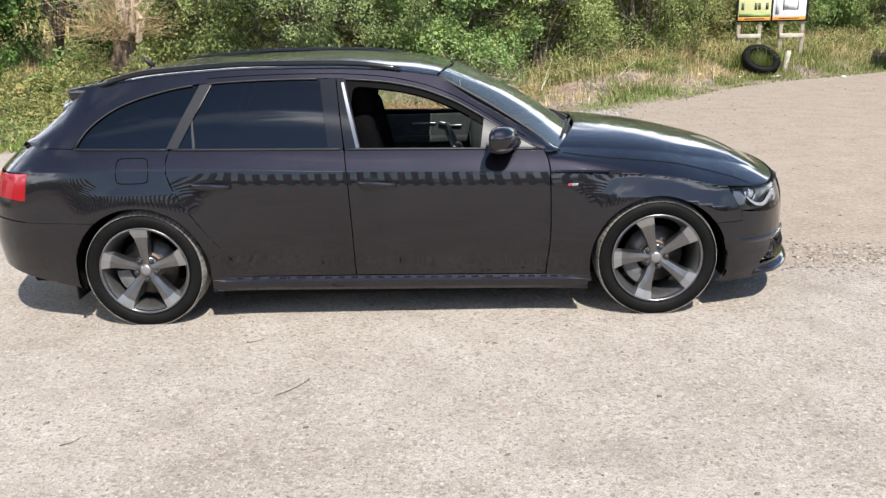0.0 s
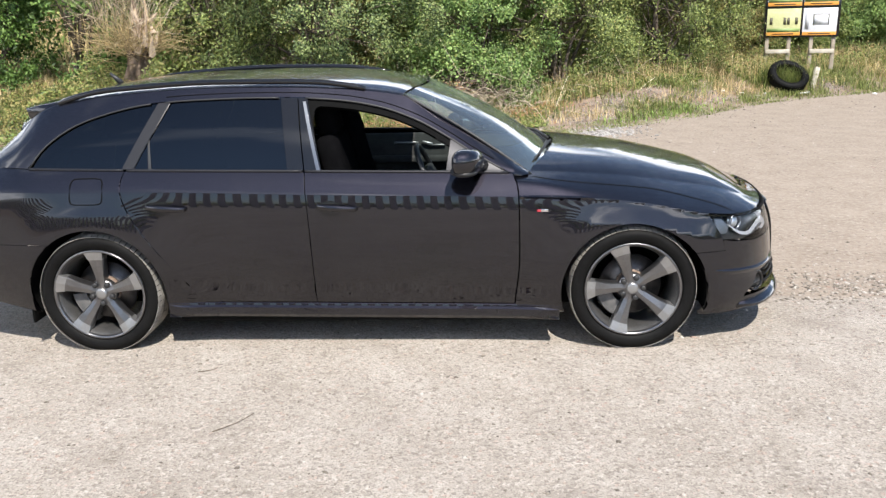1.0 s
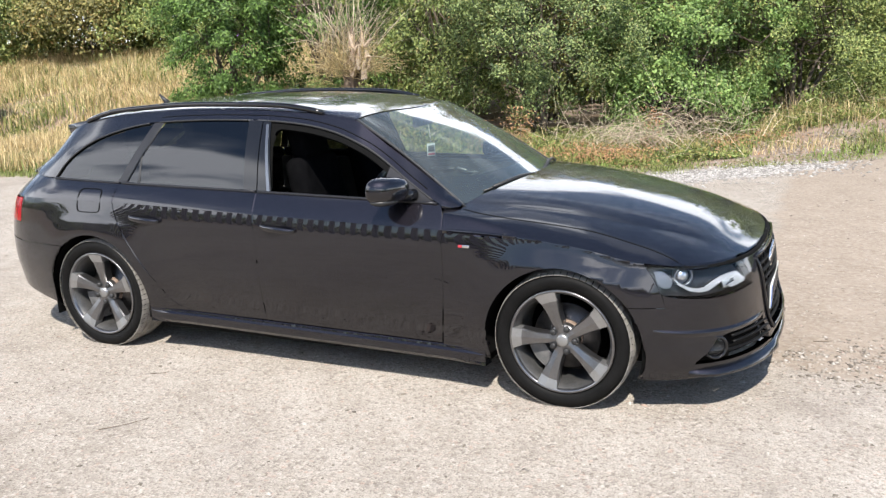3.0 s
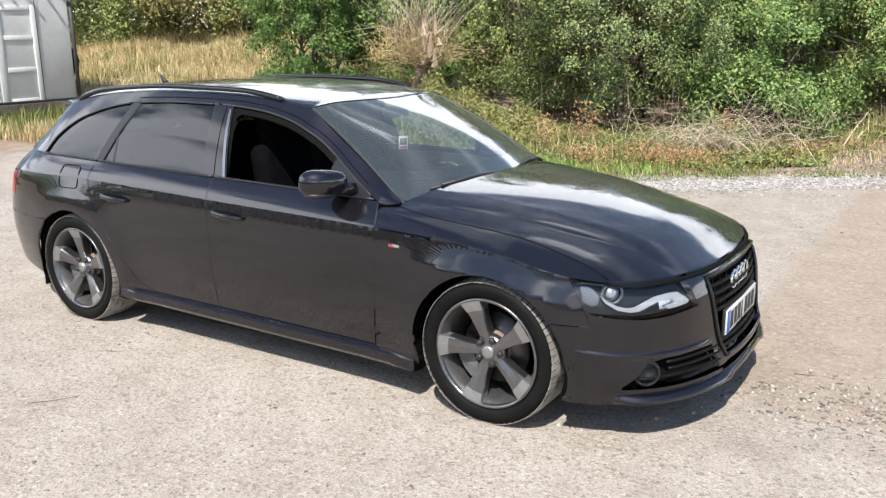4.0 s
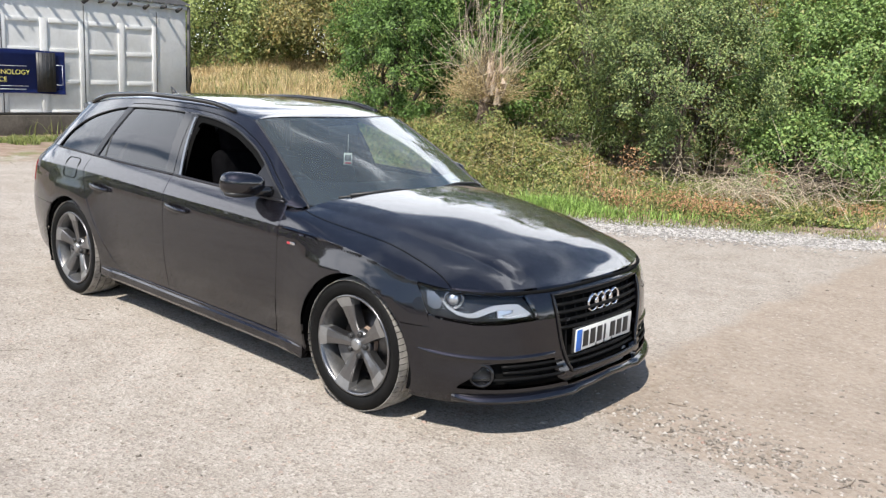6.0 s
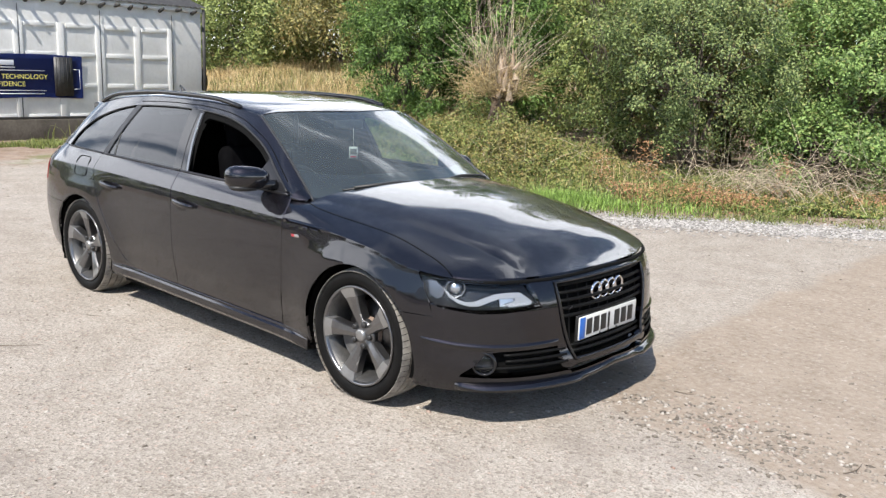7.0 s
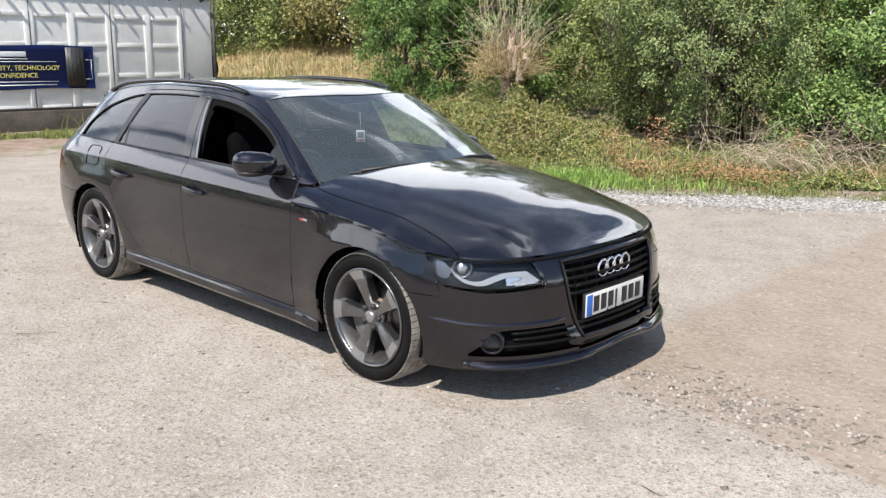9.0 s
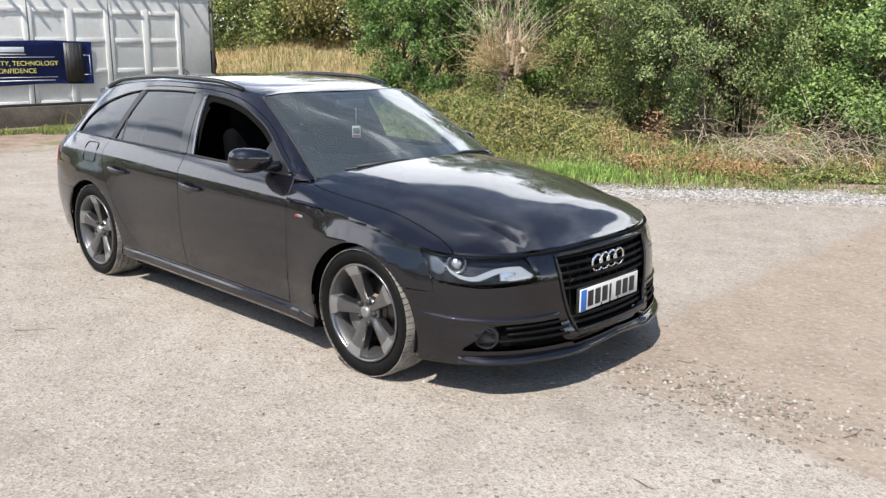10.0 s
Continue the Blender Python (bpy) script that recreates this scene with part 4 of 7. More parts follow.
# roof and windscreen
ro = [(header(y) - 0.004, y) for y in np.linspace(-0.58, 0.58, 21)]
ro += [(x, edge_y(x)) for x in np.linspace(0.20, -1.85, 40)] + [(-1.87, y) for y in np.linspace(0.5, -0.5, 9)]
ro += [(x, -edge_y(x)) for x in np.linspace(-1.85, 0.20, 40)]
skin("roof", ro, roof, PAINT, car, 0.04, 0.01)
ws = [(s, 0.0) for s in np.linspace(-1, 1, 21)] + [(1, t) for t in np.linspace(0.05, 0.95, 14)] + [(s, 1.0) for s in np.linspace(1, -1, 21)] + [(-1, t) for t in np.linspace(0.95, 0.05, 14)]
screen_ob = skin("windscreen", [(s * 0.985, 0.004 + t * 0.985) for s, t in ws], screen, SCREEN_GLASS, car, 0.06, 0.0, 1, "clear windscreen")
frit = [(s * 0.985, 0.0) for s in np.linspace(-1, 1, 21)] + [(s * 0.985, 0.21 + 0.10 * abs(s) ** 6) for s in np.linspace(1, -1, 21)]
skin("screen_border", frit, screen, GLOSS_BLACK, screen_ob, 0.05, 0.0, lift=-0.003)
for sd in (-1, 1):
    part("screen_trim", tube([screen(sd * 0.992, t) for t in np.linspace(-0.03, 0.99, 22)], 0.007, 6), BLACK_PLASTIC, screen_ob)
cowl = skin("scuttle", [(s, 0.02) for s in np.linspace(-0.97, 0.97, 15)] + [(s, -0.10) for s in np.linspace(0.97, -0.97, 15)], screen, BLACK_PLASTIC, car, 0.05, 0.0, lift=-0.02)
for y0, y1 in ((-0.50, 0.06), (0.10, 0.62)):
    pts = [Vector(screen(y / 0.735, t)) + Vector((0.012, 0, 0.02)) for y, t in ((y1 + 0.02, 0.01), (y1 - 0.03, 0.05), ((y0 + y1) / 2, 0.085), (y0, 0.06))]
    wp = part("wiper", tube([tuple(p) for p in pts], 0.009, 6), BLACK_PLASTIC, car, "black wiper")
    part("wiper_blade", tube([tuple(Vector(screen(y / 0.735, t)) + Vector((0.005, 0, 0.008))) for y, t in ((y0 - 0.06, 0.06), (y0 + 0.2, 0.085), (y1 - 0.02, 0.07))], 0.006, 5), BLACK_PLASTIC, wp)

# tailgate glass, spoiler, aerial fin
tg = lambda y, t: (-1.78 - 0.36 * t, y, 1.190 - 0.05 * (y / 0.5) ** 2 * (1 - t) - 0.245 * t)
skin("tailgate_glass", [(-0.46, 0.03), (0.46, 0.03), (0.44, 1.0), (-0.44, 1.0)], tg, PRIVACY_GLASS, car, 0.1, 0.0)
sp = bmesh.new()
rings = []
for y in np.linspace(-0.57, 0.57, 21):
    k = (y / 0.57) ** 2
    xr, xt, zt = -1.75 + 0.12 * k, -1.95 + 0.13 * k, 1.268 + 0.006 * k
    zr = max(1.298, roof(xr, min(abs(y), 0.54))[2])
    rings.append([sp.verts.new(p) for p in ((xr, y, zr + 0.003), ((xr + xt) / 2, y, (zr + zt) / 2 + 0.002), (xt, y, zt), (xt + 0.012, y, zt - 0.030 - 0.02 * k), (xr - 0.03, y, zt - 0.060))])
for p, r in zip(rings, rings[1:]):
    for k in range(4):
        sp.faces.new((p[k], p[k + 1], r[k + 1], r[k]))
sp.faces.new(rings[0]), sp.faces.new(rings[-1])
bmesh.ops.recalc_face_normals(sp, faces=sp.faces)
part("roof_spoiler", sp, PAINT, car, "roof spoiler")
fin = tube([(-1.52, 0, 1.355), (-1.56, 0, 1.39), (-1.585, 0, 1.415)], 0.020, 8, None, 0.006)
part("roof_aerial", fin, BLACK_PLASTIC, car, "small roof aerial")

# grille
grille = thing("grille", "", "")
grille.parent = car
gw = curve((0.28, 0.295), (0.32, 0.31), (0.42, 0.350), (0.52, 0.372), (0.64, 0.385), (0.68, 0.375))
go = [(gw(z), z) for z in np.linspace(0.296, 0.655, 12)]
gpoly = [(u_at_y(y), z) for y, z in go] + [(U_MAX - 0.001, 0.675), (U_MAX - 0.001, 0.296)]
hdr = [(u_at_y(gw(0.66)) - 0.01, 0.655), (u_at_y(0.2), 0.655), (U_MAX - 0.0005, 0.655)] + along(lambda u: crease(u) - 0.003, U_MAX - 0.0005, u_at_y(0.395), 10)
for sd in (-1, 1):
    skin("grille_header", hdr, flank, PAINT, grille, 0.04, 0.015, sd)
    skin("grille_back", gpoly, flank, SHELL, grille, 0.06, 0.0, sd, lift=-0.05)
frame_line = [Vector(flank(u_at_y(y), z)) for y, z in go]
full = [(p.x + 0.004, -p.y, p.z) for p in frame_line] + [(nose(0.66) + 0.004 - 0.13 * (y / 0.885) ** 2, y, 0.660) for y in np.linspace(-0.34, 0.34, 9)] + [(p.x + 0.004, p.y, p.z) for p in frame_line[::-1]] + [(flank(u_at_y(y), 0.296)[0] + 0.002, y, 0.296) for y in np.linspace(0.27, -0.27, 9)] + [(frame_line[0].x + 0.004, -frame_line[0].y, frame_line[0].z)]
part("grille_frame", tube(full, 0.008, 8), GLOSS_BLACK, grille, "gloss black grille surround")
for i, z in enumerate((0.640, 0.604, 0.568, 0.532, 0.496, 0.352, 0.325)):
    wd = gw(z) - 0.012
    bar = [(flank(u_at_y(y), z)[0] - 0.014, y, z) for y in np.linspace(-wd, wd, 15)]
    part("grille_bar", tube(bar, 0.0085, 6), GRILLE_BLACK, grille)
for y in np.linspace(-0.30, 0.30, 9):
    part("grille_upright", tube([(flank(u_at_y(y), z)[0] - 0.022, y, z) for z in (0.305, 0.4, 0.55, 0.645)], 0.005, 5), GRILLE_BLACK, grille)
for k in range(4):
    r = lathe([(0.0470, -0.006), (0.0470, 0.006), (0.0420, 0.012), (0.0350, 0.008), (0.0350, -0.006)], 32, None, "x", True)
    bmesh.ops.translate(r, vec=(2.232, -0.0975 + 0.065 * k, 0.582), verts=r.verts)
    part("grille_ring", r, CHROME, grille, "chrome ring")
part("grille_badge", box(0.004, 0.062, 0.009, (flank(u_at_y(0.30), 0.535)[0] - 0.004, -0.30, 0.535), 0.002, 2, Matrix.Rotation(0.28, 4, "Z")), SATIN, grille, "small grey badge")

# number plate, its characters as plain bars
plate = part("number_plate", box(0.008, 0.52, 0.111, (2.256, 0.0, 0.424), 0.003), PLATE, car, "white front number plate")
part("plate_band", box(0.003, 0.045, 0.104, (2.2605, -0.234, 0.424), 0.001), PLATE_BLUE, plate, "blue band")
part("plate_carrier", box(0.012, 0.54, 0.125, (2.246, 0.0, 0.424), 0.004), BLACK_PLASTIC, plate)
for y in (-0.175, -0.112, -0.049, 0.0, 0.075, 0.138, 0.201):
    wdt = 0.018 if y == 0.0 else 0.048
    part("plate_bar", box(0.002, wdt, 0.078, (2.2605, y, 0.424), 0.0008), PLATE_INK, plate)

# underbody and cabin floor
part("underbody", box(2.02, 1.62, 0.15, (0.0, 0, 0.205), 0.02), SHELL, car)
part("engine_tray", box(1.05, 1.08, 0.15, (1.56, 0, 0.205), 0.02), SHELL, car)
part("boot_tray", box(1.2, 1.08, 0.20, (-1.60, 0, 0.255), 0.02), SHELL, car)
part("boot_floor", box(1.15, 1.20, 0.03, (-1.62, 0, 0.70), 0.01), SHELL, car)
part("bulkhead", box(0.05, 1.46, 0.62, (0.93, 0, 0.58), 0.01), SHELL, car)

# dashboard, steering wheel, seats
db = bmesh.new()
rings = []
for y in np.linspace(-0.74, 0.74, 17):
    hood_up = 0.035 * math.exp(-((y + 0.37) / 0.16) ** 2)
    rings.append([db.verts.new(p) for p in ((0.98, y, 0.885), (0.80, y, 0.905), (0.55, y, 0.905 + hood_up), (0.44, y, 0.87 + hood_up), (0.42, y, 0.78), (0.50, y, 0.62), (0.62, y, 0.5))])
for p, r in zip(rings, rings[1:]):
    for k in range(6):
        db.faces.new((p[k], p[k + 1], r[k + 1], r[k]))
db.faces.new(rings[0]), db.faces.new(rings[-1])
bmesh.ops.recalc_face_normals(db, faces=db.faces)
dash = part("dashboard", db, DASH, car, "black dashboard")
part("dash_trim", box(0.01, 0.60, 0.03, (0.425, 0.38, 0.79), 0.004), SATIN, dash)
sw = thing("steering_wheel", "", "")
sw.parent = car
tilt = Matrix.Translation((0.345, -0.37, 0.83)) @ Matrix.Rotation(radians(-24), 4, "Y")
rm = lathe([(0.185 + 0.015 * math.cos(a), 0.015 * math.sin(a)) for a in [2 * math.pi * k / 10 for k in range(10)]], 40, None, "x", True)
bmesh.ops.transform(rm, matrix=tilt, verts=rm.verts)
part("wheel_rim", rm, BLACK_PLASTIC, sw)
hubm = box(0.05, 0.13, 0.13, (0.01, 0, 0), 0.02, 3)
hubm = box(0.02, 0.36, 0.03, (0.01, 0, 0), 0.006, 2, None, hubm)
hubm = box(0.02, 0.03, 0.17, (0.01, 0, -0.09), 0.006, 2, None, hubm)
bmesh.ops.transform(hubm, matrix=tilt, verts=hubm.verts)
part("wheel_boss", hubm, DASH, sw)


def seat(x, y, wide=0.50):
    st = thing("car_seat", "", "")
    st.parent = car
    st.location = (x, y, 0.0)
    b = box(0.50, wide, 0.16, (0.05, 0, 0.47), 0.05, 4)
    part("seat_base", b, SEAT, st)
    lean_m = Matrix.Rotation(radians(-13), 4, "Y")
    b = box(0.13, wide * 0.96, 0.60, (-0.20, 0, 0.80), 0.05, 4, lean_m)
    for v in b.verts:
        if v.co.z > 0.9:
            v.co.y *= 1 - 0.25 * min(1, (v.co.z - 0.9) / 0.2)
    part("seat_back", b, SEAT, st)
    part("headrest", box(0.11, 0.27, 0.21, (-0.275, 0, 1.175), 0.04, 4, lean_m), SEAT, st)
    return st


seat(0.06, -0.37), seat(0.02, 0.37)
rs = seat(-0.98, 0.0, 1.30)
for y in (-0.42, 0.42):
    part("headrest", box(0.09, 0.24, 0.15, (-0.40, y, 1.17), 0.04, 4), SEAT, rs)
part("inner_mirror", box(0.03, 0.22, 0.06, (0.33, 0.0, 1.245), 0.012, 3), BLACK_PLASTIC, car, "rear-view mirror")
TAG = Matrix.Translation((0.37, 0.01, 0)) @ Matrix.Rotation(radians(-38), 4, "Z") @ Matrix.Translation((-0.37, -0.01, 0))
fresh = part("hanging_tag", box(0.004, 0.052, 0.074, (0.37, 0.01, 1.075), 0.001, 1), PLATE, car, "small white tag hanging from the mirror")
part("tag_print", box(0.002, 0.040, 0.036, (0.3735, 0.01, 1.082), 0.0005, 1), CALIPER, fresh)
part("tag_flash", box(0.002, 0.040, 0.011, (0.3735, 0.01, 1.050), 0.0005, 1), RED_BADGE, fresh)
part("tag_cord", tube([(0.35, 0.01, 1.225), (0.37, 0.01, 1.118)], 0.0012, 5), PLATE, fresh)
for ob in (fresh, *fresh.children):
    ob.data.transform(TAG)
part("headlining", box(1.40, 0.98, 0.02, (-0.60, 0, 1.305), 0.005), DASH, car)


# ---- wheels ----
def wheel(spin):
    """A wheel with its outer face towards -y, its middle at the origin."""
    wh = thing("wheel", "grey five-spoke alloy wheel with a low tyre", "")
    W = 0.1275
    side_prof = [(0.243, -0.095), (0.25, -0.108), (0.265, -0.118), (0.285, -0.1245), (0.300, -0.122), (0.312, -0.112), (TYRE_R - 0.006, -0.098), (TYRE_R - 0.006, 0.098), (0.312, 0.112), (0.285, 0.1245), (0.25, 0.108), (0.243, 0.095)]
    ty = part("tyre", lathe(side_prof, 96), RUBBER, wh, "black low-profile tyre")
    blocks = bmesh.new()
    n = 66
    for row, (y0, y1) in enumerate(((-0.118, -0.074), (-0.066, -0.026), (-0.019, 0.019), (0.026, 0.066), (0.074, 0.118))):
        for i in range(n):
            a0 = 2 * math.pi * (i + 0.5 * (row % 2)) / n
            a1 = a0 + 2 * math.pi / n * 0.86
            vs = []
            for a, y in ((a0, y0), (a1, y0), (a1, y1), (a0, y1)):
                sk = 0.03 * (y / 0.1)
                drop = 0.010 if abs(y) > 0.1 else 0.0
                for r in (TYRE_R - 0.012, TYRE_R - drop):
                    vs.append(blocks.verts.new((r * math.cos(a + sk), y, r * math.sin(a + sk))))
            blocks.faces.new((vs[1], vs[3], vs[5], vs[7]))
            for k in range(4):
                p, q = 2 * k, 2 * ((k + 1) % 4)
                blocks.faces.new((vs[p], vs[q], vs[q + 1], vs[p + 1]))
    bmesh.ops.recalc_face_normals(blocks, faces=blocks.faces)
    tr = part("tread", blocks, TREAD, wh, "dusty tread blocks", smooth=False)
    part("rim", lathe([(0.246, -0.100), (0.249, -0.112), (0.246, -0.117), (0.238, -0.116), (0.234, -0.108), (0.231, -0.10)], 80), ALLOY, wh, "grey rim lip")
    part("barrel", lathe([(0.232, -0.10), (0.222, -0.085), (0.214, -0.05), (0.206, 0.02), (0.205, 0.09)], 64), ALLOY_INNER, wh)
    for k in range(5):
        b = bmesh.new()
        st = []
        # radius, half widths either way, face height
        for r, wl, wr, y in ((0.030, 0.026, 0.026, -0.080), (0.066, 0.025, 0.024, -0.082), (0.100, 0.028, 0.026, -0.089), (0.140, 0.034, 0.031, -0.097), (0.178, 0.042, 0.038, -0.103), (0.192, 0.046, 0.041, -0.105)):
            st.append((r, wl, wr, y))
        rings = []
        for r, wl, wr, y in st:
            rings.append([b.verts.new(p) for p in ((-wl, y + 0.055, r), (-wl, y + 0.012, r), (-wl * 0.86, y + 0.002, r), (0.0, y - 0.004, r), (wr * 0.86, y, r), (wr, y + 0.008, r), (wr, y + 0.055, r))])
        for p, q in zip(rings, rings[1:]):
            for j in range(6):
                b.faces.new((p[j], p[j + 1], q[j + 1], q[j]))
        b.faces.new(rings[0]), b.faces.new(rings[-1])
        bmesh.ops.recalc_face_normals(b, faces=b.faces)
        rot = Matrix.Rotation(spin + 2 * math.pi * k / 5, 4, "Y")
        bmesh.ops.transform(b, matrix=rot, verts=b.verts)
        part("spoke", b, ALLOY, wh, smooth=False)
        t = bmesh.new()
        rings = []
        for r, wl, wr, y in ((0.1925, 0.046, 0.041, -0.105), (0.214, 0.054, 0.044, -0.110), (0.238, 0.064, 0.048, -0.115)):
            rings.append([t.verts.new(p) for p in ((-wl, y + 0.05, math.sqrt(max(0, r * r - wl * wl * 0.6))), (-wl * 0.9, y, math.sqrt(r * r - wl * wl * 0.5)), (0, y - 0.004, r), (wr * 0.9, y, math.sqrt(r * r - wr * wr * 0.5)), (wr, y + 0.05, math.sqrt(r * r - wr * wr * 0.6)))])
        for p, q in zip(rings, rings[1:]):
            for j in range(4):
                t.faces.new((p[j], p[j + 1], q[j + 1], q[j]))
        bmesh.ops.recalc_face_normals(t, faces=t.faces)
        bmesh.ops.transform(t, matrix=rot, verts=t.verts)
        part("spoke_tip", t, ALLOY_LIP, wh, smooth=False)
        bolt = lathe([(0.0005, -0.094), (0.0115, -0.094), (0.0145, -0.090), (0.0145, -0.070)], 12)
        ang = spin + 2 * math.pi * (k + 0.5) / 5
        bmesh.ops.translate(bolt, vec=(0.056 * math.sin(ang), 0, 0.056 * math.cos(ang)), verts=bolt.verts)
        part("wheel_bolt", bolt, BLACK_PLASTIC, wh)
    part("hub", lathe([(0.0005, -0.080), (0.05, -0.080), (0.072, -0.074), (0.076, -0.05), (0.07, 0.0)], 40), ALLOY, wh)
    part("hub_cap", lathe([(0.0005, -0.0985), (0.022, -0.098), (0.029, -0.095), (0.031, -0.078)], 32), ALLOY_LIP, wh, "silver hub cap")
    part("brake_disc", lathe([(0.075, 0.002), (0.08, -0.02), (0.085, -0.012), (0.158, -0.012), (0.160, 0.012), (0.085, 0.014)], 56), STEEL, wh)
    part("brake_hub", lathe([(0.0005, -0.045), (0.06, -0.045), (0.078, -0.04), (0.082, -0.01)], 40), RUST, wh)
    c = bmesh.new()
    rings = []
    for a in np.linspace(-0.55, 0.55, 9):
        rings.append([c.verts.new((r * math.cos(a), y, r * math.sin(a))) for r, y in ((0.105, -0.045), (0.178, -0.05), (0.186, -0.03), (0.186, 0.05), (0.10, 0.05))])
    for p, q in zip(rings, rings[1:]):
        for j in range(5):
            c.faces.new((p[j], p[(j + 1) % 5], q[(j + 1) % 5], q[j]))
    c.faces.new(rings[0]), c.faces.new(rings[-1])
    bmesh.ops.recalc_face_normals(c, faces=c.faces)
    bmesh.ops.rotate(c, cent=(0, 0, 0), matrix=Matrix.Rotation(2.5, 3, "Y"), verts=c.verts)
    part("brake_caliper", c, CALIPER, wh, smooth=False)
    wh.parent = car
    return wh


TRACK = 0.772
wf = wheel(radians(-17))
wf.location = (AXLE, -TRACK, TYRE_R - 0.010)
wr = wheel(radians(0))
wr.location = (-AXLE, -TRACK, TYRE_R - 0.015)
for ob, x in ((wf, AXLE), (wr, -AXLE)):
    copy_thing(ob, pose(x, TRACK, TYRE_R - 0.010, 0, 0, 180))


# ---- ground ----
rng = np.random.default_rng(7)
bank_edge = curve((-30, 9.5), (-12, 9.0), (-8.5, 6.6), (-5.5, 5.6), (-3, 5.2), (-1.2, 5.2), (0.15, 6.0), (1.5, 6.9), (2.5, 7.6), (3.5, 8.3), (5.35, 10.2), (8, 11.7), (14, 14.5), (30, 20))
yard_edge = curve((-30, -9), (-13, -7), (-11.3, 0.5), (-10.7, 3.2), (-9.6, 4.2), (-7.6, 4.5), (-5.2, 4.9), (-3, 5.2), (-1.2, 5.2), (0.15, 6.0), (1.5, 6.9), (2.5, 7.6), (3.5, 8.3), (5.35, 10.2), (8, 11.7), (14, 14.5), (30, 20))


def wobble(x, y, f=1.0):
    return noise.noise((x * f, y * f, 3.7))


def bank(x, y):
    """Height of the verge: flat in the yard, a low bank beyond its edge."""
    d = y - bank_edge(x) + 0.5 * wobble(x, y, 0.6) + 0.15 * wobble(x, y, 2.3)
    s = min(1, max(0, d / 2.6))
    far = min(1, max(0, (-x - 4) / 6)) * min(1, max(0, d / 15))
    dip = min(1, max(0, (-11.3 - x) / 2.6)) * min(1, max(0, (9.6 - y) / 1.5))
    rise = 0.36 - 0.26 * min(1, max(0, (x + 4.6) / 1.2)) * min(1, max(0, (2.2 - x) / 1.2))
    return -0.22 * dip * dip * (3 - 2 * dip) + rise * s * s * (3 - 2 * s) + 1.5 * far + (0.05 * wobble(x, y, 1.7) if d > 0 else 0) * s


GROUND = material("yard_and_verge", (0.36, 0.31, 0.26), 0.95, 0, 0.2)
n = Nodes(GROUND)
mask = n.t.nodes.new("ShaderNodeAttribute")
mask.attribute_name = "verge"
track = n.t.nodes.new("ShaderNodeAttribute")
track.attribute_name = "track"
stones = n.t.nodes.new("ShaderNodeAttribute")
stones.attribute_name = "stones"
big, mid, fine, grit = n.noise(0.45, 6, 0.62), n.noise(3.2, 6, 0.65), n.noise(24, 8, 0.75), n.noise(110, 4, 0.7)
# hard dusty gravel: pale binder with pebbles of several greys and pinks
binder = n.ramp(n.mix(0.5, big, mid), (0.36, (0.238, 0.208, 0.174)), (0.5, (0.335, 0.300, 0.258)), (0.64, (0.405, 0.370, 0.328)))
peb_c = n.t.nodes.new("ShaderNodeTexVoronoi")
peb_c.inputs["Scale"].default_value = 62
n.link(n.co, peb_c.inputs["Vector"])
sep = n.t.nodes.new("ShaderNodeSeparateColor")
n.link(peb_c.outputs["Color"], sep.inputs[0])
pebble = n.ramp(sep.outputs[0], (0.0, (0.136, 0.116, 0.100)), (0.3, (0.272, 0.240, 0.208)), (0.6, (0.368, 0.320, 0.272)), (0.85, (0.480, 0.440, 0.392)), (1.0, (0.352, 0.240, 0.192)))
where = n.ramp(n.mix(0.5, sep.outputs[1], n.noise(9, 4)), (0.40, 0.0), (0.62, 0.62))
gravel = n.mix(where, binder, pebble)
gravel = n.mix(n.ramp(grit, (0.33, 0.85), (0.50, 0.0)), gravel, (0.128, 0.108, 0.088))
gravel = n.mix(n.ramp(n.noise(38, 5, 0.8), (0.36, 0.75), (0.47, 0.0)), gravel, (0.160, 0.132, 0.108))
gravel = n.mix(n.ramp(n.noise(55, 4, 0.8), (0.56, 0.0), (0.68, 0.6)), gravel, (0.480, 0.440, 0.384))
gravel = n.mix(n.ramp(n.noise(1.1, 5, 0.7), (0.54, 0.0), (0.70, 0.42)), gravel, (0.192, 0.164, 0.144))
stain = n.mix(0.5, n.noise(0.8, 6, 0.75, n.stretch(0.45, 1.6, 1)), n.noise(13, 5, 0.7))
gravel = n.mix(n.ramp(stain, (0.56, 0.0), (0.68, 0.5)), gravel, (0.150, 0.128, 0.108))
# browner beaten earth of the track
earth = n.mix(n.ramp(fine, (0.35, 0.0), (0.7, 0.75)), n.ramp(mid, (0.3, (0.176, 0.136, 0.100)), (0.7, (0.270, 0.217, 0.168))), (0.376, 0.328, 0.280))
earth = n.mix(n.ramp(sep.outputs[2], (0.90, 0.0), (0.96, 0.45)), earth, pebble)
tf = n.ramp(n.maths("ADD", track.outputs["Fac"], n.maths("MULTIPLY", n.maths("SUBTRACT", n.noise(1.6, 6, 0.7), 0.5), 0.65)), (0.44, 0.0), (0.58, 1.0))
ground_c = n.mix(tf, gravel, earth)
# washed white stone along the verge
white = n.ramp(sep.outputs[0], (0.0, (0.240, 0.224, 0.208)), (0.5, (0.400, 0.376, 0.360)), (1.0, (0.560, 0.544, 0.528)))
sf = n.ramp(n.maths("ADD", stones.outputs["Fac"], n.maths("MULTIPLY", n.maths("SUBTRACT", n.noise(2.1, 6, 0.75), 0.5), 1.2)), (0.45, 0.0), (0.65, 0.9))
ground_c = n.mix(sf, ground_c, white)
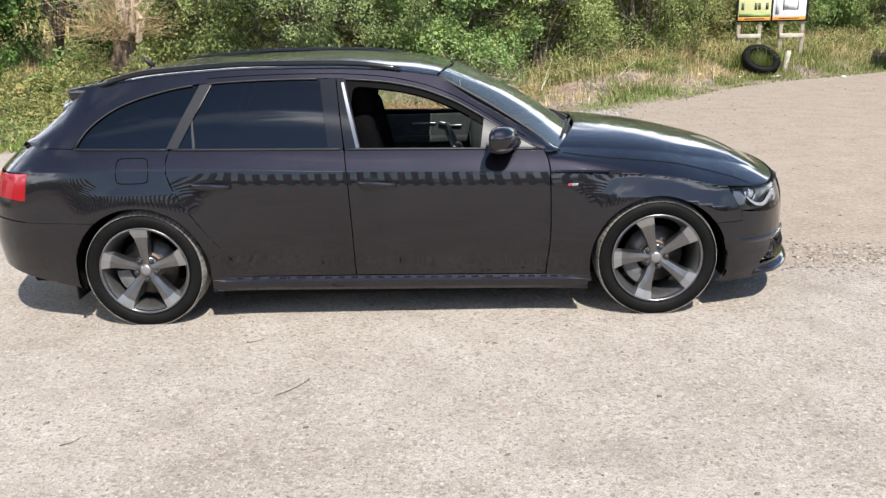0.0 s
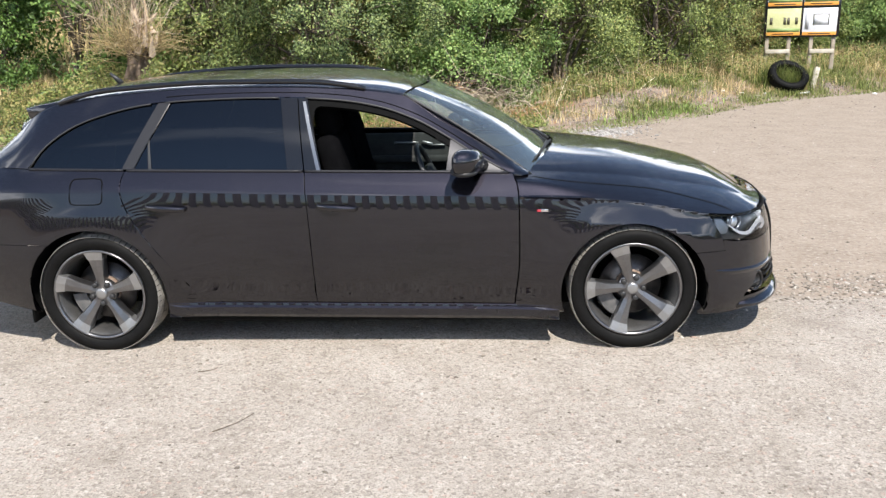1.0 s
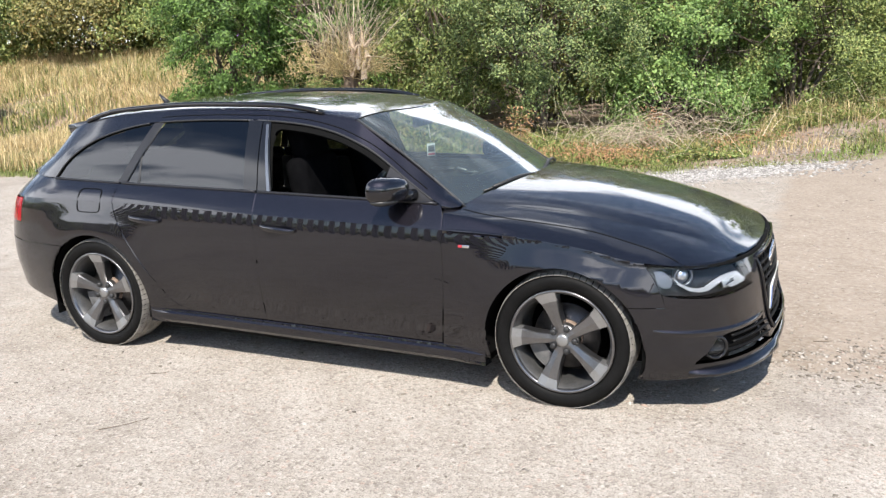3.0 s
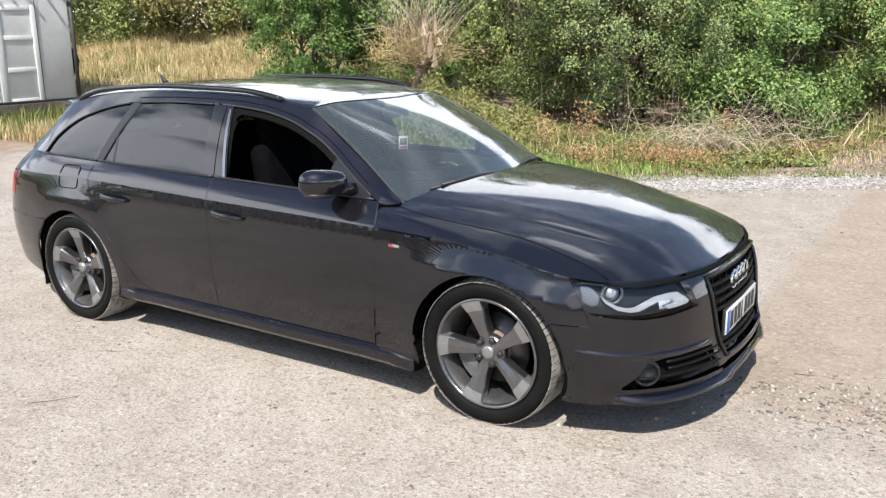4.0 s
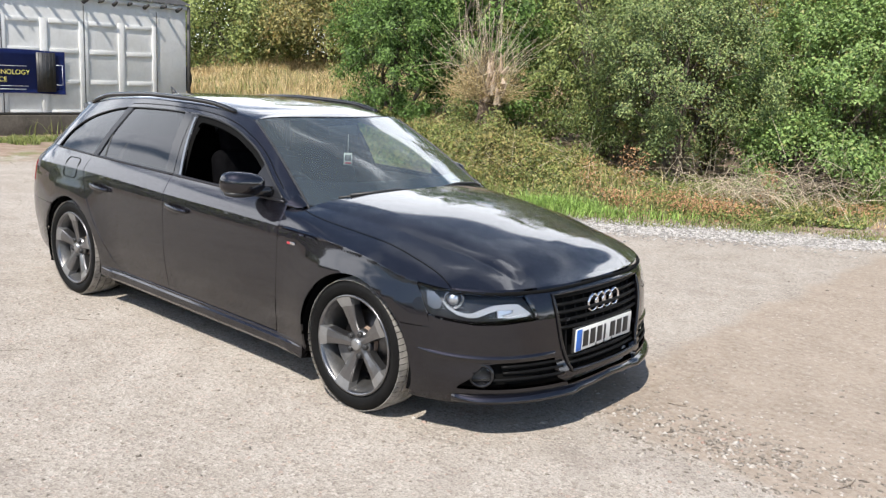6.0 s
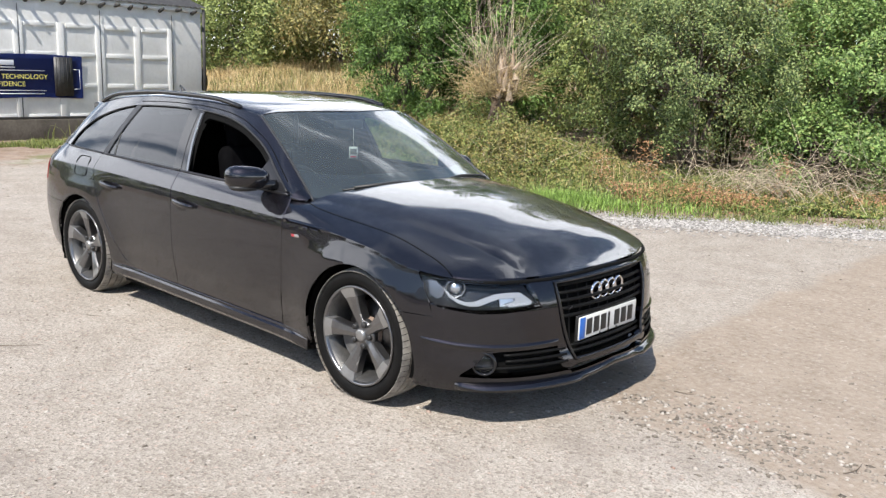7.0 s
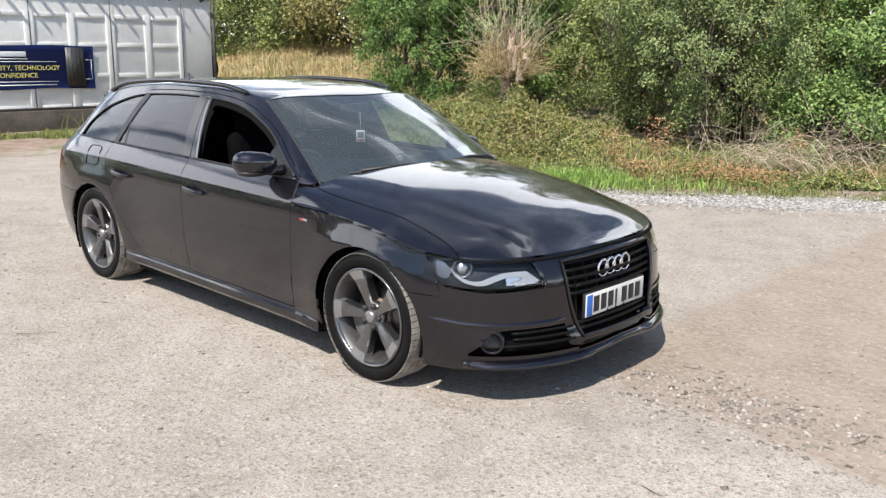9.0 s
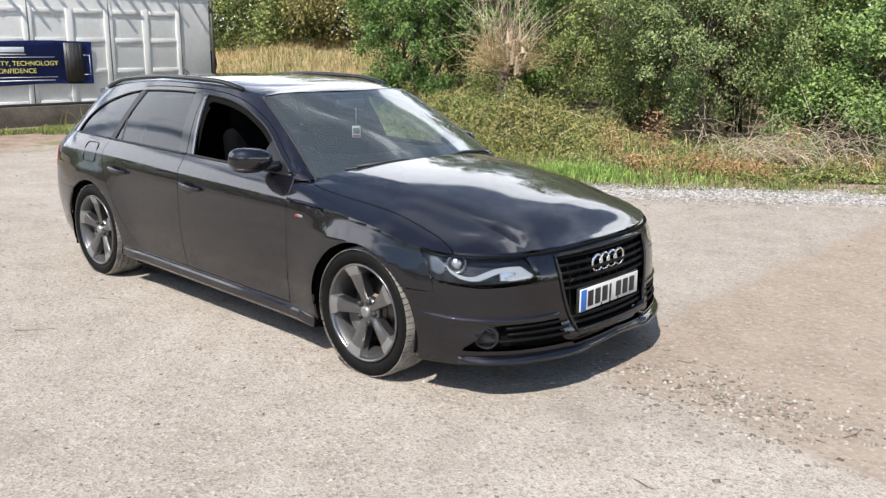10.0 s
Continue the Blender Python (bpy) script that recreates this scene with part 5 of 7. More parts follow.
# soil, litter and moss under the plants
soil = n.ramp(n.mix(0.5, mid, fine), (0.32, (0.13, 0.092, 0.066)), (0.5, (0.24, 0.175, 0.130)), (0.68, (0.36, 0.29, 0.235)))
moss = n.ramp(fine, (0.3, (0.063, 0.090, 0.023)), (0.7, (0.180, 0.216, 0.063)))
soil = n.mix(n.ramp(n.noise(0.9, 5, 0.7), (0.52, 0.0), (0.62, 0.7)), soil, moss)
vf = n.ramp(n.maths("ADD", mask.outputs["Fac"], n.maths("MULTIPLY", n.maths("SUBTRACT", n.noise(2.6, 7, 0.75), 0.5), 1.1)), (0.38, 0.0), (0.62, 1.0))
n.colour(n.mix(vf, ground_c, soil))
n.bump(n.mix(0.45, n.mix(0.5, fine, grit), peb_c.outputs["Distance"]), 0.75, 0.010)

gx = np.concatenate([[-700, -300, -120, -60, -40, -30], np.linspace(-24, 16, 161), [22, 30, 45, 80, 200, 700]])
gy = np.concatenate([[-700, -300, -120, -60, -30, -18, -12], np.linspace(-8, 26, 137), [32, 45, 80, 200, 700]])
gv, gf, verge_v, track_v, stone_v = [], [], [], [], []
for j, y in enumerate(gy):
    for i, x in enumerate(gx):
        near = -8.5 < y < 5 and abs(x) < 10
        ripple = 0.012 * wobble(x, y, 0.5) * min(1, max(0, (math.hypot(x, y) - 4) / 4))
        gv.append((x, y, bank(x, y) + (ripple if abs(x) < 30 and abs(y) < 30 else 0)))
        d = y - yard_edge(x)
        verge_v.append(min(1, max(0, 0.5 + (d if x > -10 else min(d, (-9.9 - x) + 0.4 * (y - 4)) if y < 5 else d) * 0.9)))
        if x < -8 and y < 6:
            # bare trodden earth before the shed
            verge_v[-1] = max(verge_v[-1], min(0.62, max(0, 0.5 + (-9.3 - x) * 0.2)))
        # the track runs off past the nose of the car
        side_t = y + 0.08 + 0.144 * (x - 2.39)
        track_v.append(min(1, max(0, 0.5 + side_t * 1.8)) * min(1, max(0, (x - 1.6) / 0.9)))
        stone_v.append(max(0, 1 - abs(d + 0.62) / 0.75) * min(1, max(0, (3.6 - x) / 2)) * min(1, max(0, (x + 5) / 2)))
nx = len(gx)
for j in range(len(gy) - 1):
    for i in range(nx - 1):
        a = j * nx + i
        gf.append((a, a + 1, a + nx + 1, a + nx))
gm = bpy.data.meshes.new("ground")
gm.from_pydata(gv, [], gf)
gm.materials.append(GROUND)
gm.shade_smooth()
for nm, vals in (("verge", verge_v), ("track", track_v), ("stones", stone_v)):
    gm.attributes.new(nm, "FLOAT", "POINT").data.foreach_set("value", np.array(vals, np.float32))
tagged(new("ground", gm), "pale dusty gravel yard running into a weedy verge", "ground", kind="structure")


# ---- leaves, grass and stones as plain arrays ----
def leaf_material(name, dark, light, dry=None, through=0.38):
    m = material(name, dark, 0.52, 0.0, 0.4)
    k = Nodes(m)
    dark, light = tuple(1.1 * c for c in dark), tuple(1.1 * c for c in light)
    rnd = k.random(True)
    stops = [(0.0, tuple(0.65 * c for c in dark)), (0.35, dark), (0.7, tuple(1.28 * c for c in light))] + ([(0.90, light), (1.0, dry)] if dry else [(1.0, tuple(1.25 * c for c in light))])
    c = k.ramp(rnd, *stops)
    c = k.mix(k.ramp(k.noise(1.4, 4), (0.35, 0.0), (0.7, 0.45)), c, tuple(0.5 * a + 0.5 * b for a, b in zip(dark, light)))
    k.colour(c)
    tr = k.t.nodes.new("ShaderNodeBsdfTranslucent")
    mx = k.t.nodes.new("ShaderNodeMixShader")
    mx.inputs[0].default_value = through
    k.link(c, tr.inputs["Color"])
    out = k.t.nodes["Material Output"]
    k.link(k.b.outputs[0], mx.inputs[1])
    k.link(tr.outputs[0], mx.inputs[2])
    k.link(mx.outputs[0], out.inputs["Surface"])
    return m


def quick_mesh(name, verts, faces, mat, smooth=False):
    """A mesh from arrays; faces all have the same number of corners."""
    me = bpy.data.meshes.new(name)
    nf, k = faces.shape
    me.vertices.add(len(verts))
    me.vertices.foreach_set("co", verts.astype(np.float32).ravel())
    me.loops.add(nf * k)
    me.loops.foreach_set("vertex_index", faces.astype(np.int32).ravel())
    me.polygons.add(nf)
    me.polygons.foreach_set("loop_start", np.arange(0, nf * k, k, dtype=np.int32))
    me.polygons.foreach_set("loop_total", np.full(nf, k, dtype=np.int32))
    me.update(calc_edges=True)
    me.materials.append(mat)
    if smooth:
        me.shade_smooth()
    return me


def unit(v):
    return v / np.maximum(1e-9, np.linalg.norm(v, axis=1, keepdims=True))


def leaves(name, at, out, size, mat, slim=0.55, droop=0.25):
    """Small folded leaves at points, facing roughly outwards and up."""
    N = len(at)
    nrm = unit(out * 0.8 + np.array([0.05, -0.15, 0.55]) + rng.normal(0, 0.62, (N, 3)))
    axis = rng.normal(0, 1, (N, 3)) + np.array([0, 0, -droop])
    axis = unit(axis - nrm * np.sum(axis * nrm, 1, keepdims=True))
    side = np.cross(nrm, axis)
    L = (size * rng.uniform(0.6, 1.35, N))[:, None]
    fold = nrm * L * 0.10
    base, tip = at - axis * L * 0.5, at + axis * L * 0.5 - nrm * L * 0.12
    left, right = at + side * L * slim * 0.5 + fold - axis * L * 0.05, at - side * L * slim * 0.5 + fold - axis * L * 0.05
    v = np.stack([base, left, tip, right], 1).reshape(-1, 3)
    i = np.arange(N)[:, None] * 4
    f = np.concatenate([np.hstack([i, i + 1, i + 2]), np.hstack([i, i + 2, i + 3])])
    return quick_mesh(name, v, f, mat)


def blades(name, at, height, mat, lean=0.35, width=0.006, bend=0.5):
    """Grass blades: two thin tapering pieces each."""
    N = len(at)
    a = rng.uniform(0, 2 * math.pi, N)
    h = height * rng.uniform(0.45, 1.25, N)
    ln = np.abs(rng.normal(0, lean, N))
    d = np.stack([np.cos(a), np.sin(a), np.zeros(N)], 1)
    w = np.stack([-np.sin(a), np.cos(a), np.zeros(N)], 1) * (width * rng.uniform(0.6, 1.4, N))[:, None]
    up = np.array([0, 0, 1.0])
    midp = at + up * (h * 0.55)[:, None] + d * (h * ln * 0.35)[:, None]
    tip = at + up * (h * (1 - 0.35 * np.minimum(1, ln * bend)))[:, None] + d * (h * ln)[:, None]
    v = np.stack([at - w, at + w, midp + w * 0.7, midp - w * 0.7, tip], 1).reshape(-1, 3)
    i = np.arange(N)[:, None] * 5
    f = np.concatenate([np.hstack([i, i + 1, i + 2]), np.hstack([i, i + 2, i + 3]), np.hstack([i + 3, i + 2, i + 4])])
    return quick_mesh(name, v, f, mat)


BARK = varied("bark", (0.05, 0.038, 0.028), (0.16, 0.125, 0.095), 9, 0.9, 0.01, 40)
HAW = leaf_material("hawthorn_leaf", (0.085, 0.122, 0.036), (0.325, 0.375, 0.125), (0.50, 0.42, 0.17))
# hawthorn again, with the overhang's shade put into darker leaf colours
SHADED_HAW = leaf_material("shaded_hawthorn_leaf", (0.050, 0.082, 0.028), (0.250, 0.310, 0.112), (0.44, 0.38, 0.17), 0.30)
BRIGHT = leaf_material("bright_leaf", (0.090, 0.150, 0.042), (0.250, 0.360, 0.112), (0.42, 0.42, 0.16))
ELDER = leaf_material("elder_leaf", (0.055, 0.100, 0.026), (0.170, 0.270, 0.070))
OLIVE = leaf_material("olive_leaf", (0.115, 0.115, 0.038), (0.325, 0.285, 0.105), (0.50, 0.32, 0.15))
WEED = leaf_material("weed_leaf", (0.084, 0.118, 0.031), (0.263, 0.297, 0.090), (0.470, 0.392, 0.190))
STRAW = leaf_material("straw", (0.36, 0.27, 0.13), (0.62, 0.49, 0.27), (0.70, 0.60, 0.40), 0.3)
GRASS = leaf_material("green_grass", (0.10, 0.130, 0.036), (0.25, 0.285, 0.09), (0.44, 0.38, 0.18))
RUSTY = leaf_material("russet_weed", (0.21, 0.13, 0.07), (0.36, 0.22, 0.13), (0.42, 0.32, 0.19))
DEAD = leaf_material("dead_stem", (0.24, 0.19, 0.13), (0.50, 0.42, 0.31), None, 0.1)


def crown_points(radii, count, clumps, spread, seed):
    """Leaf points clumped round the ends of twigs over an uneven dome, and the way out from its middle."""
    r = np.random.default_rng(seed)
    d = unit(r.normal(0, 1, (clumps, 3)))
    d[:, 2] = np.where(d[:, 2] < -0.8, -d[:, 2], d[:, 2])
    rough = 0.66 + 0.48 * r.random(clumps)
    inner = r.random(clumps) < 0.25
    rough[inner] *= r.uniform(0.55, 0.9, inner.sum())
    c = d * np.array(radii) * rough[:, None]
    pick = r.integers(0, clumps, count)
    loc = r.normal(0, 1, (count, 3)) * spread * r.uniform(0.5, 1.2, (clumps, 1))[pick]
    # sprays reach outwards
    p = c[pick] + loc + d[pick] * np.abs(r.normal(0, spread * 0.6, (count, 1)))
    return p, unit(p / np.array(radii)), c, d


def bush(name, label, at, radii, mat, count, size, seed, clumps=130, spread=0.17, stems=5, category="bush", slim=0.55, lift=0.0, group=""):
    """A shrub or tree: tapered stems with limbs, and a crown of many small leaves."""
    z0 = bank(at[0], at[1])
    th = thing(name, label, category, pose(at[0], at[1], z0 - 0.05), group)
    p, out, c, d = crown_points(radii, count, clumps, spread, seed)
    mid = np.array([0, 0, radii[2] * 0.74 + lift])
    p = p + mid
    keep = p[:, 2] > 0.05
    part("crown", leaves("crown", p[keep], out[keep], size, mat, slim), mat, th, "", False)
    r = random.Random(seed)
    b = None
    for k in range(stems):
        a = 2 * math.pi * k / stems + r.uniform(-0.4, 0.4)
        foot = Vector((0.12 * math.cos(a), 0.12 * math.sin(a), 0))
        end = c[r.randrange(len(c))] * 0.75 + mid
        m1 = foot.lerp(Vector(end), 0.5) + Vector((r.uniform(-0.2, 0.2), r.uniform(-0.2, 0.2), 0.15))
        b = tube(spline([tuple(foot), tuple(m1), tuple(end)], 4), 0.045, 6, b, 0.010)
        for q in range(6):
            e2 = c[r.randrange(len(c))] * 0.95 + mid
            s = m1.lerp(Vector(end), r.uniform(0, 0.8))
            b = tube([tuple(s), tuple(s.lerp(Vector(e2), 0.5) + Vector((0, 0, 0.08))), tuple(e2)], 0.014, 4, b, 0.004)
    part("trunk", b, BARK, th)
    return th


# ---- the hedge behind the car ----
HEDGE = [
    # x, y, rx, ry, rz, kind
    (-2.0, 9.5, 2.0, 1.5, 1.80, "deep"), (-3.9, 10.6, 1.5, 1.4, 1.83, "haw"), (0.3, 10.4, 1.5, 1.4, 1.91, "bright"), (1.9, 11, 1.6, 1.5, 1.83, "haw"),
    (3.9, 12.2, 1.6, 1.4, 1.74, "haw"), (5.6, 15.1, 1.5, 1.4, 1.83, "olive"), (7.3, 16.2, 1.6, 1.4, 1.83, "haw"), (9.1, 17.2, 1.6, 1.4, 1.91, "bright"),
]
HEDGE += [
    (11.2, 17.1, 1.7, 1.5, 1.99, "haw"), (13.4, 17.9, 1.8, 1.6, 1.99, "olive"), (-7.7, 8.7, 1.15, 1.0, 1.95, "elder"), (-6.5, 9.9, 1.5, 1.2, 2.25, "elder"),
    (-5.2, 12.5, 1.9, 1.6, 2.75, "haw"), (-2.4, 11.6, 2.0, 1.5, 2.2, "olive"), (0.6, 13, 2.0, 1.8, 1.95, "haw"), (3.6, 14.6, 2.0, 1.8, 1.85, "haw"),
    (6.6, 16.9, 2.2, 1.8, 1.8, "bright"), (10.2, 19.1, 2.4, 2.0, 1.9, "haw"), (0.2, 8.9, 0.9, 0.6, 0.72, "bright"),
]
KINDS = {"deep": (SHADED_HAW, 0.075, 0.55, "dense hawthorn bush overhanging the verge, its shade put into darker leaves"), "haw": (HAW, 0.075, 0.55, "dense dark green hawthorn bush at the yard's edge"), "olive": (OLIVE, 0.07, 0.5, "olive and browning bush in the hedge"),
         "bright": (BRIGHT, 0.095, 0.6, "fresh green leafy bush in the hedge"), "elder": (ELDER, 0.115, 0.42, "deep green elder bush beside the dry grass")}
for i, (x, y, rx, ry, rz, kind) in enumerate(HEDGE):
    mat, size, slim, label = KINDS[kind]
    area = rx * rz + ry * rz + rx * ry
    front_row = y < yard_edge(x) + 5.2
    rz *= 0.84 if front_row else 1.30
    bush("bush", label, (x, y), (rx, ry, rz), mat, int((6200 if front_row else 3000) * area), size * (0.58 if front_row else 0.85), 100 + i, int(20 * area) + 18, 0.125, 7, "bush", slim, 0.42 if kind == "deep" else 0.22 if ry > 0.9 else 0.0, "hedge bushes")

# ---- far trees beyond the dry grass; unseen ones added round the yard behind the camera ----
FAR = [(-12, 24, 3.0, 2.7, "olive"), (-16, 23, 2.8, 2.6, "haw"), (-19.5, 22, 3.0, 2.9, "haw"), (-23.5, 21, 3.0, 2.7, "olive"), (-27.5, 19, 3.2, 3, "haw"), (-31, 15, 3.0, 2.9, "haw"), (-8.5, 20, 2.4, 2.4, "haw"),
       (-9.5, 26.5, 3.4, 3.4, "haw"), (-14.5, 28, 3.6, 3.7, "haw"), (-21, 27, 3.8, 3.8, "haw"), (-28, 25, 4.0, 4, "haw"), (-34, 21, 4.0, 4, "haw"),
       (-5, 17.5, 2.8, 3.2, "haw"), (-1, 17.5, 2.8, 2.8, "haw"), (3, 19, 2.8, 2.5, "haw"), (7, 21.5, 2.8, 2.4, "haw"), (11, 23.5, 3.0, 2.3, "haw"), (15, 24, 3.0, 2.3, "haw"), (19, 23, 3.0, 2.3, "haw"), (17, 19.5, 2.4, 2.2, "bright")]
for i, (x, y, r0, rz, kind) in enumerate(FAR):
    mat, size, slim, label = KINDS[kind]
    bush("tree", "leafy tree at the far side of the dry grass", (x, y), (r0, r0, (min(2.9, rz * 0.8) if y < 24.5 else 5.2) if x < -6 else rz * 1.15), mat, 32000 if x < -4 else 9000, 0.135 if x < -4 else 0.28, 300 + i, 150, 0.42, 4, "tree", slim, 0.0, "far trees")
# unseen trees, added as a dark band for the car's side to mirror
UNSEEN_RING = [(a, 46 + 6 * math.sin(3.1 * a)) for a in np.linspace(math.radians(188), math.radians(385), 26)]
for i, (a, r0) in enumerate(UNSEEN_RING):
    bush("tree", "unseen leafy tree added on the far side of the yard for reflections", (2 + r0 * math.cos(a), r0 * math.sin(a)), (4.6, 3.4, 1.9 + 0.6 * math.sin(5.3 * i)), HAW, 2600, 0.42, 500 + i, 90, 0.45, 2, "tree", 0.6, 0.0, "trees round the yard")

# ---- verge plants ----
def scatter(count, x0, x1, d0, d1, seed, thin=0.0, f=1.3):
    """Points beyond the yard's edge, x0 to x1 along it and d0 to d1 into the verge, in patches."""
    r = np.random.default_rng(seed)
    out = []
    while len(out) < count:
        x, d = r.uniform(x0, x1), r.uniform(d0, d1)
        y = yard_edge(x) + d
        if wobble(x + seed, y, f) > thin + r.uniform(-0.5, 0.5):
            out.append((x, y, bank(x, y) - 0.01))
    return np.array(out)


def stuff(name, me, mat, label, category="grass"):
    return tagged(part(name, me, mat, None, "", False), label, category, kind="stuff")


stuff("green_grass", blades("green_grass", np.vstack([scatter(4200, -9, -0.8, -0.1, 0.8, 1, 0.32, 1.3), scatter(500, -0.8, 1.6, -0.1, 0.6, 51, 0.3, 0.9), scatter(9000, 3, 15, 1.6, 4.4, 5, 0.1)]), 0.085, GRASS, 1.0, 0.006), GRASS, "short green grass along the yard's edge")
lush = np.vstack([np.column_stack([rng.normal(cx_, sx2, nn), rng.normal(0, 0.22, nn), np.zeros(nn)]) for cx_, sx2, nn in ((-1.9, 0.3, 1100), (-1.35, 0.25, 700), (-0.5, 0.3, 300), (-4.4, 0.5, 900), (3.4, 0.5, 260))])
lush[:, 1] += [yard_edge(x) + 0.35 for x in lush[:, 0]]
lush[:, 2] = [bank(x, y) for x, y in lush[:, :2]]
LUSH = leaf_material("lush_grass", (0.13, 0.21, 0.045), (0.28, 0.40, 0.10))
stuff("lush_grass", blades("lush_grass", lush, 0.13, LUSH, 1.0, 0.006), LUSH, "lush bright green grass at the yard's edge")
stuff("turf_grass", blades("turf_grass", np.vstack([scatter(6000, 1.2, 9.5, -0.25, 0.5, 4, 0.12, 1.7), scatter(2200, -4.5, 1.6, -0.35, 0.3, 8, 0.2, 2.0)]), 0.045, GRASS, 1.1, 0.006), GRASS, "thin short turf at the edge of the yard")
mp = np.column_stack([rng.uniform(-12.5, -6.4, 24000), rng.uniform(4.3, 11, 24000), np.zeros(24000)])
mp = mp[mp[:, 1] > np.array([yard_edge(x) + 0.2 + 0.7 * wobble(x, 0.0, 1.3) for x in mp[:, 0]])]
mp[:, 2] = [bank(x, y) for x, y in mp[:, :2]]
ms = np.array([wobble(x, y, 0.8) for x, y in mp[:, :2]]) + rng.normal(0, 0.2, len(mp))
stuff("meadow_grass", blades("meadow_grass", mp[ms < 0.12], 0.20, GRASS, 0.8, 0.008), GRASS, "soft green grass beside the yard")
stuff("meadow_straw", blades("meadow_straw", mp[ms >= 0.12], 0.34, STRAW, 0.7, 0.007), STRAW, "yellowing grass beside the yard")
stuff("verge_grass", blades("verge_grass", np.vstack([scatter(6500, -9, 1.8, 0.5, 4.0, 2, 0.1), scatter(9000, 1.8, 15, 1.7, 4.5, 6, 0.0)]), 0.18, WEED, 0.8, 0.007), WEED, "rough green and yellow grass on the verge")
stuff("straw_grass", blades("straw_grass", np.vstack([scatter(160, -4, 1.5, 0.9, 3.0, 3, 0.3), scatter(5500, 1.5, 15, 1.6, 4.6, 7, 0.08)]), 0.36, STRAW, 0.8, 0.0045), STRAW, "dry straw-coloured grass on the verge")
for seed, mat, nm, lb, cnt, h in ((11, WEED, "weeds", "low green weeds and brambles on the verge", 52000, 0.42), (12, OLIVE, "brambles", "browning brambles on the verge", 26000, 0.5), (13, BRIGHT, "nettles", "fresh green nettles on the verge", 8000, 0.4), (14, RUSTY, "docks", "russet dead docks on the verge", 3600, 0.16)):
    p = np.vstack([scatter(int(cnt * 0.62), -8.5, 1.5, 0.5 if seed != 14 else 0.35, 4.6 if seed != 14 else 1.3, seed, 0.22 if seed < 14 else 0.34, 0.9),
                   scatter(int(cnt * 0.38), 1.5, 14, 1.7 if seed != 14 else 0.9, 4.8 if seed != 14 else 1.9, seed + 30, 0.22 if seed < 14 else 0.34, 0.9)])
    tall = np.array([0.16 + 1.0 * max(0.0, 0.15 + wobble(x, y, 1.9)) + 0.25 * max(0.0, y - yard_edge(x) - 1.6) / 2.5 for x, y in p[:, :2]])
    tall *= np.where(p[:, 0] < -3.3, 0.7, np.where(p[:, 0] < 2.0, 0.34, 0.9))
    p[:, 2] += h * tall * np.sqrt(rng.random(len(p)))
    stuff(nm, leaves(nm, p, np.tile([0, -0.4, 0.6], (len(p), 1)), 0.055 if seed != 12 else 0.045, mat, 0.5), mat, lb, "weeds")
# russet dock clumps and seed spikes near the edge
DOCK = leaf_material("dock_seed", (0.24, 0.125, 0.06), (0.44, 0.25, 0.13), (0.50, 0.36, 0.20), 0.25)
rd = np.random.default_rng(77)
dk = []
for cx_, cy_, w_, h_, nn in ((-2.05, 6.9, 0.10, 0.50, 260), (-1.74, 7.6, 0.13, 0.62, 360), (-1.2, 6.15, 0.16, 0.24, 420), (-0.53, 6.7, 0.34, 0.22, 900), (-0.05, 6.9, 0.25, 0.20, 500), (0.18, 7.7, 0.09, 0.62, 300), (0.85, 8.15, 0.40, 0.10, 600), (1.37, 8.6, 0.35, 0.10, 500)):
    q = np.column_stack([rd.normal(cx_, w_, nn), rd.normal(cy_, w_ * 0.7, nn), np.zeros(nn)])
    q[:, 2] = [bank(x, y) for x, y in q[:, :2]]
    q[:, 2] += h_ * rd.random(nn)
    dk.append(q)
dk = np.vstack(dk)
stuff("dock_clumps", leaves("dock_clumps", dk, np.tile([0, -0.4, 0.7], (len(dk), 1)), 0.036, DOCK, 0.5), DOCK, "russet dock clumps gone to seed", "weeds")
bp_ = np.vstack([scatter(9000, 5.0, 12, 0.1, 2.2, 95, 0.02, 1.4), scatter(2200, 2.6, 5.0, 0.2, 2.2, 96, 0.2, 1.4)])
stuff("board_grass", blades("board_grass", bp_, 0.13, GRASS, 1.0, 0.006), GRASS, "rough grass before the notice board")
bp_ = scatter(2400, 4.6, 12, 0.6, 2.6, 97, 0.15, 1.1)
stuff("board_straw", blades("board_straw", bp_, 0.19, STRAW, 1.0, 0.005), STRAW, "dry grass before the notice board")
bp_ = np.vstack([scatter(2500, 1.4, 9, 0.9, 2.6, 91, 0.2, 1.2)])
stuff("bank_weeds", blades("bank_weeds", bp_, 0.14, WEED, 0.9, 0.005), WEED, "thin weeds over the stony bank", "weeds")
bp_ = scatter(2600, 1.4, 9, 0.6, 2.3, 92, 0.2, 1.2)
stuff("bank_straw", blades("bank_straw", bp_, 0.16, STRAW, 1.2, 0.004), STRAW, "dead straw lying over the bank", "dry grass")
# a mound of brambles round the stump
MOUND = 34000
pm = np.column_stack([rng.normal(-4.2, 1.5, MOUND), rng.normal(7.6, 0.85, MOUND), np.zeros(MOUND)])
hm = 1.05 * np.exp(-((pm[:, 0] + 4.6) / 1.7) ** 2 - ((pm[:, 1] - 8.0) / 1.1) ** 2)
hm += 0.45 * np.exp(-((pm[:, 0] + 3.3) / 0.8) ** 2 - ((pm[:, 1] - 6.9) / 0.6) ** 2)
hm *= np.array([0.75 + 0.9 * wobble(x, y, 1.4) + 0.5 * wobble(x, y, 3.5) for x, y in pm[:, :2]]).clip(0.1, 1.6)
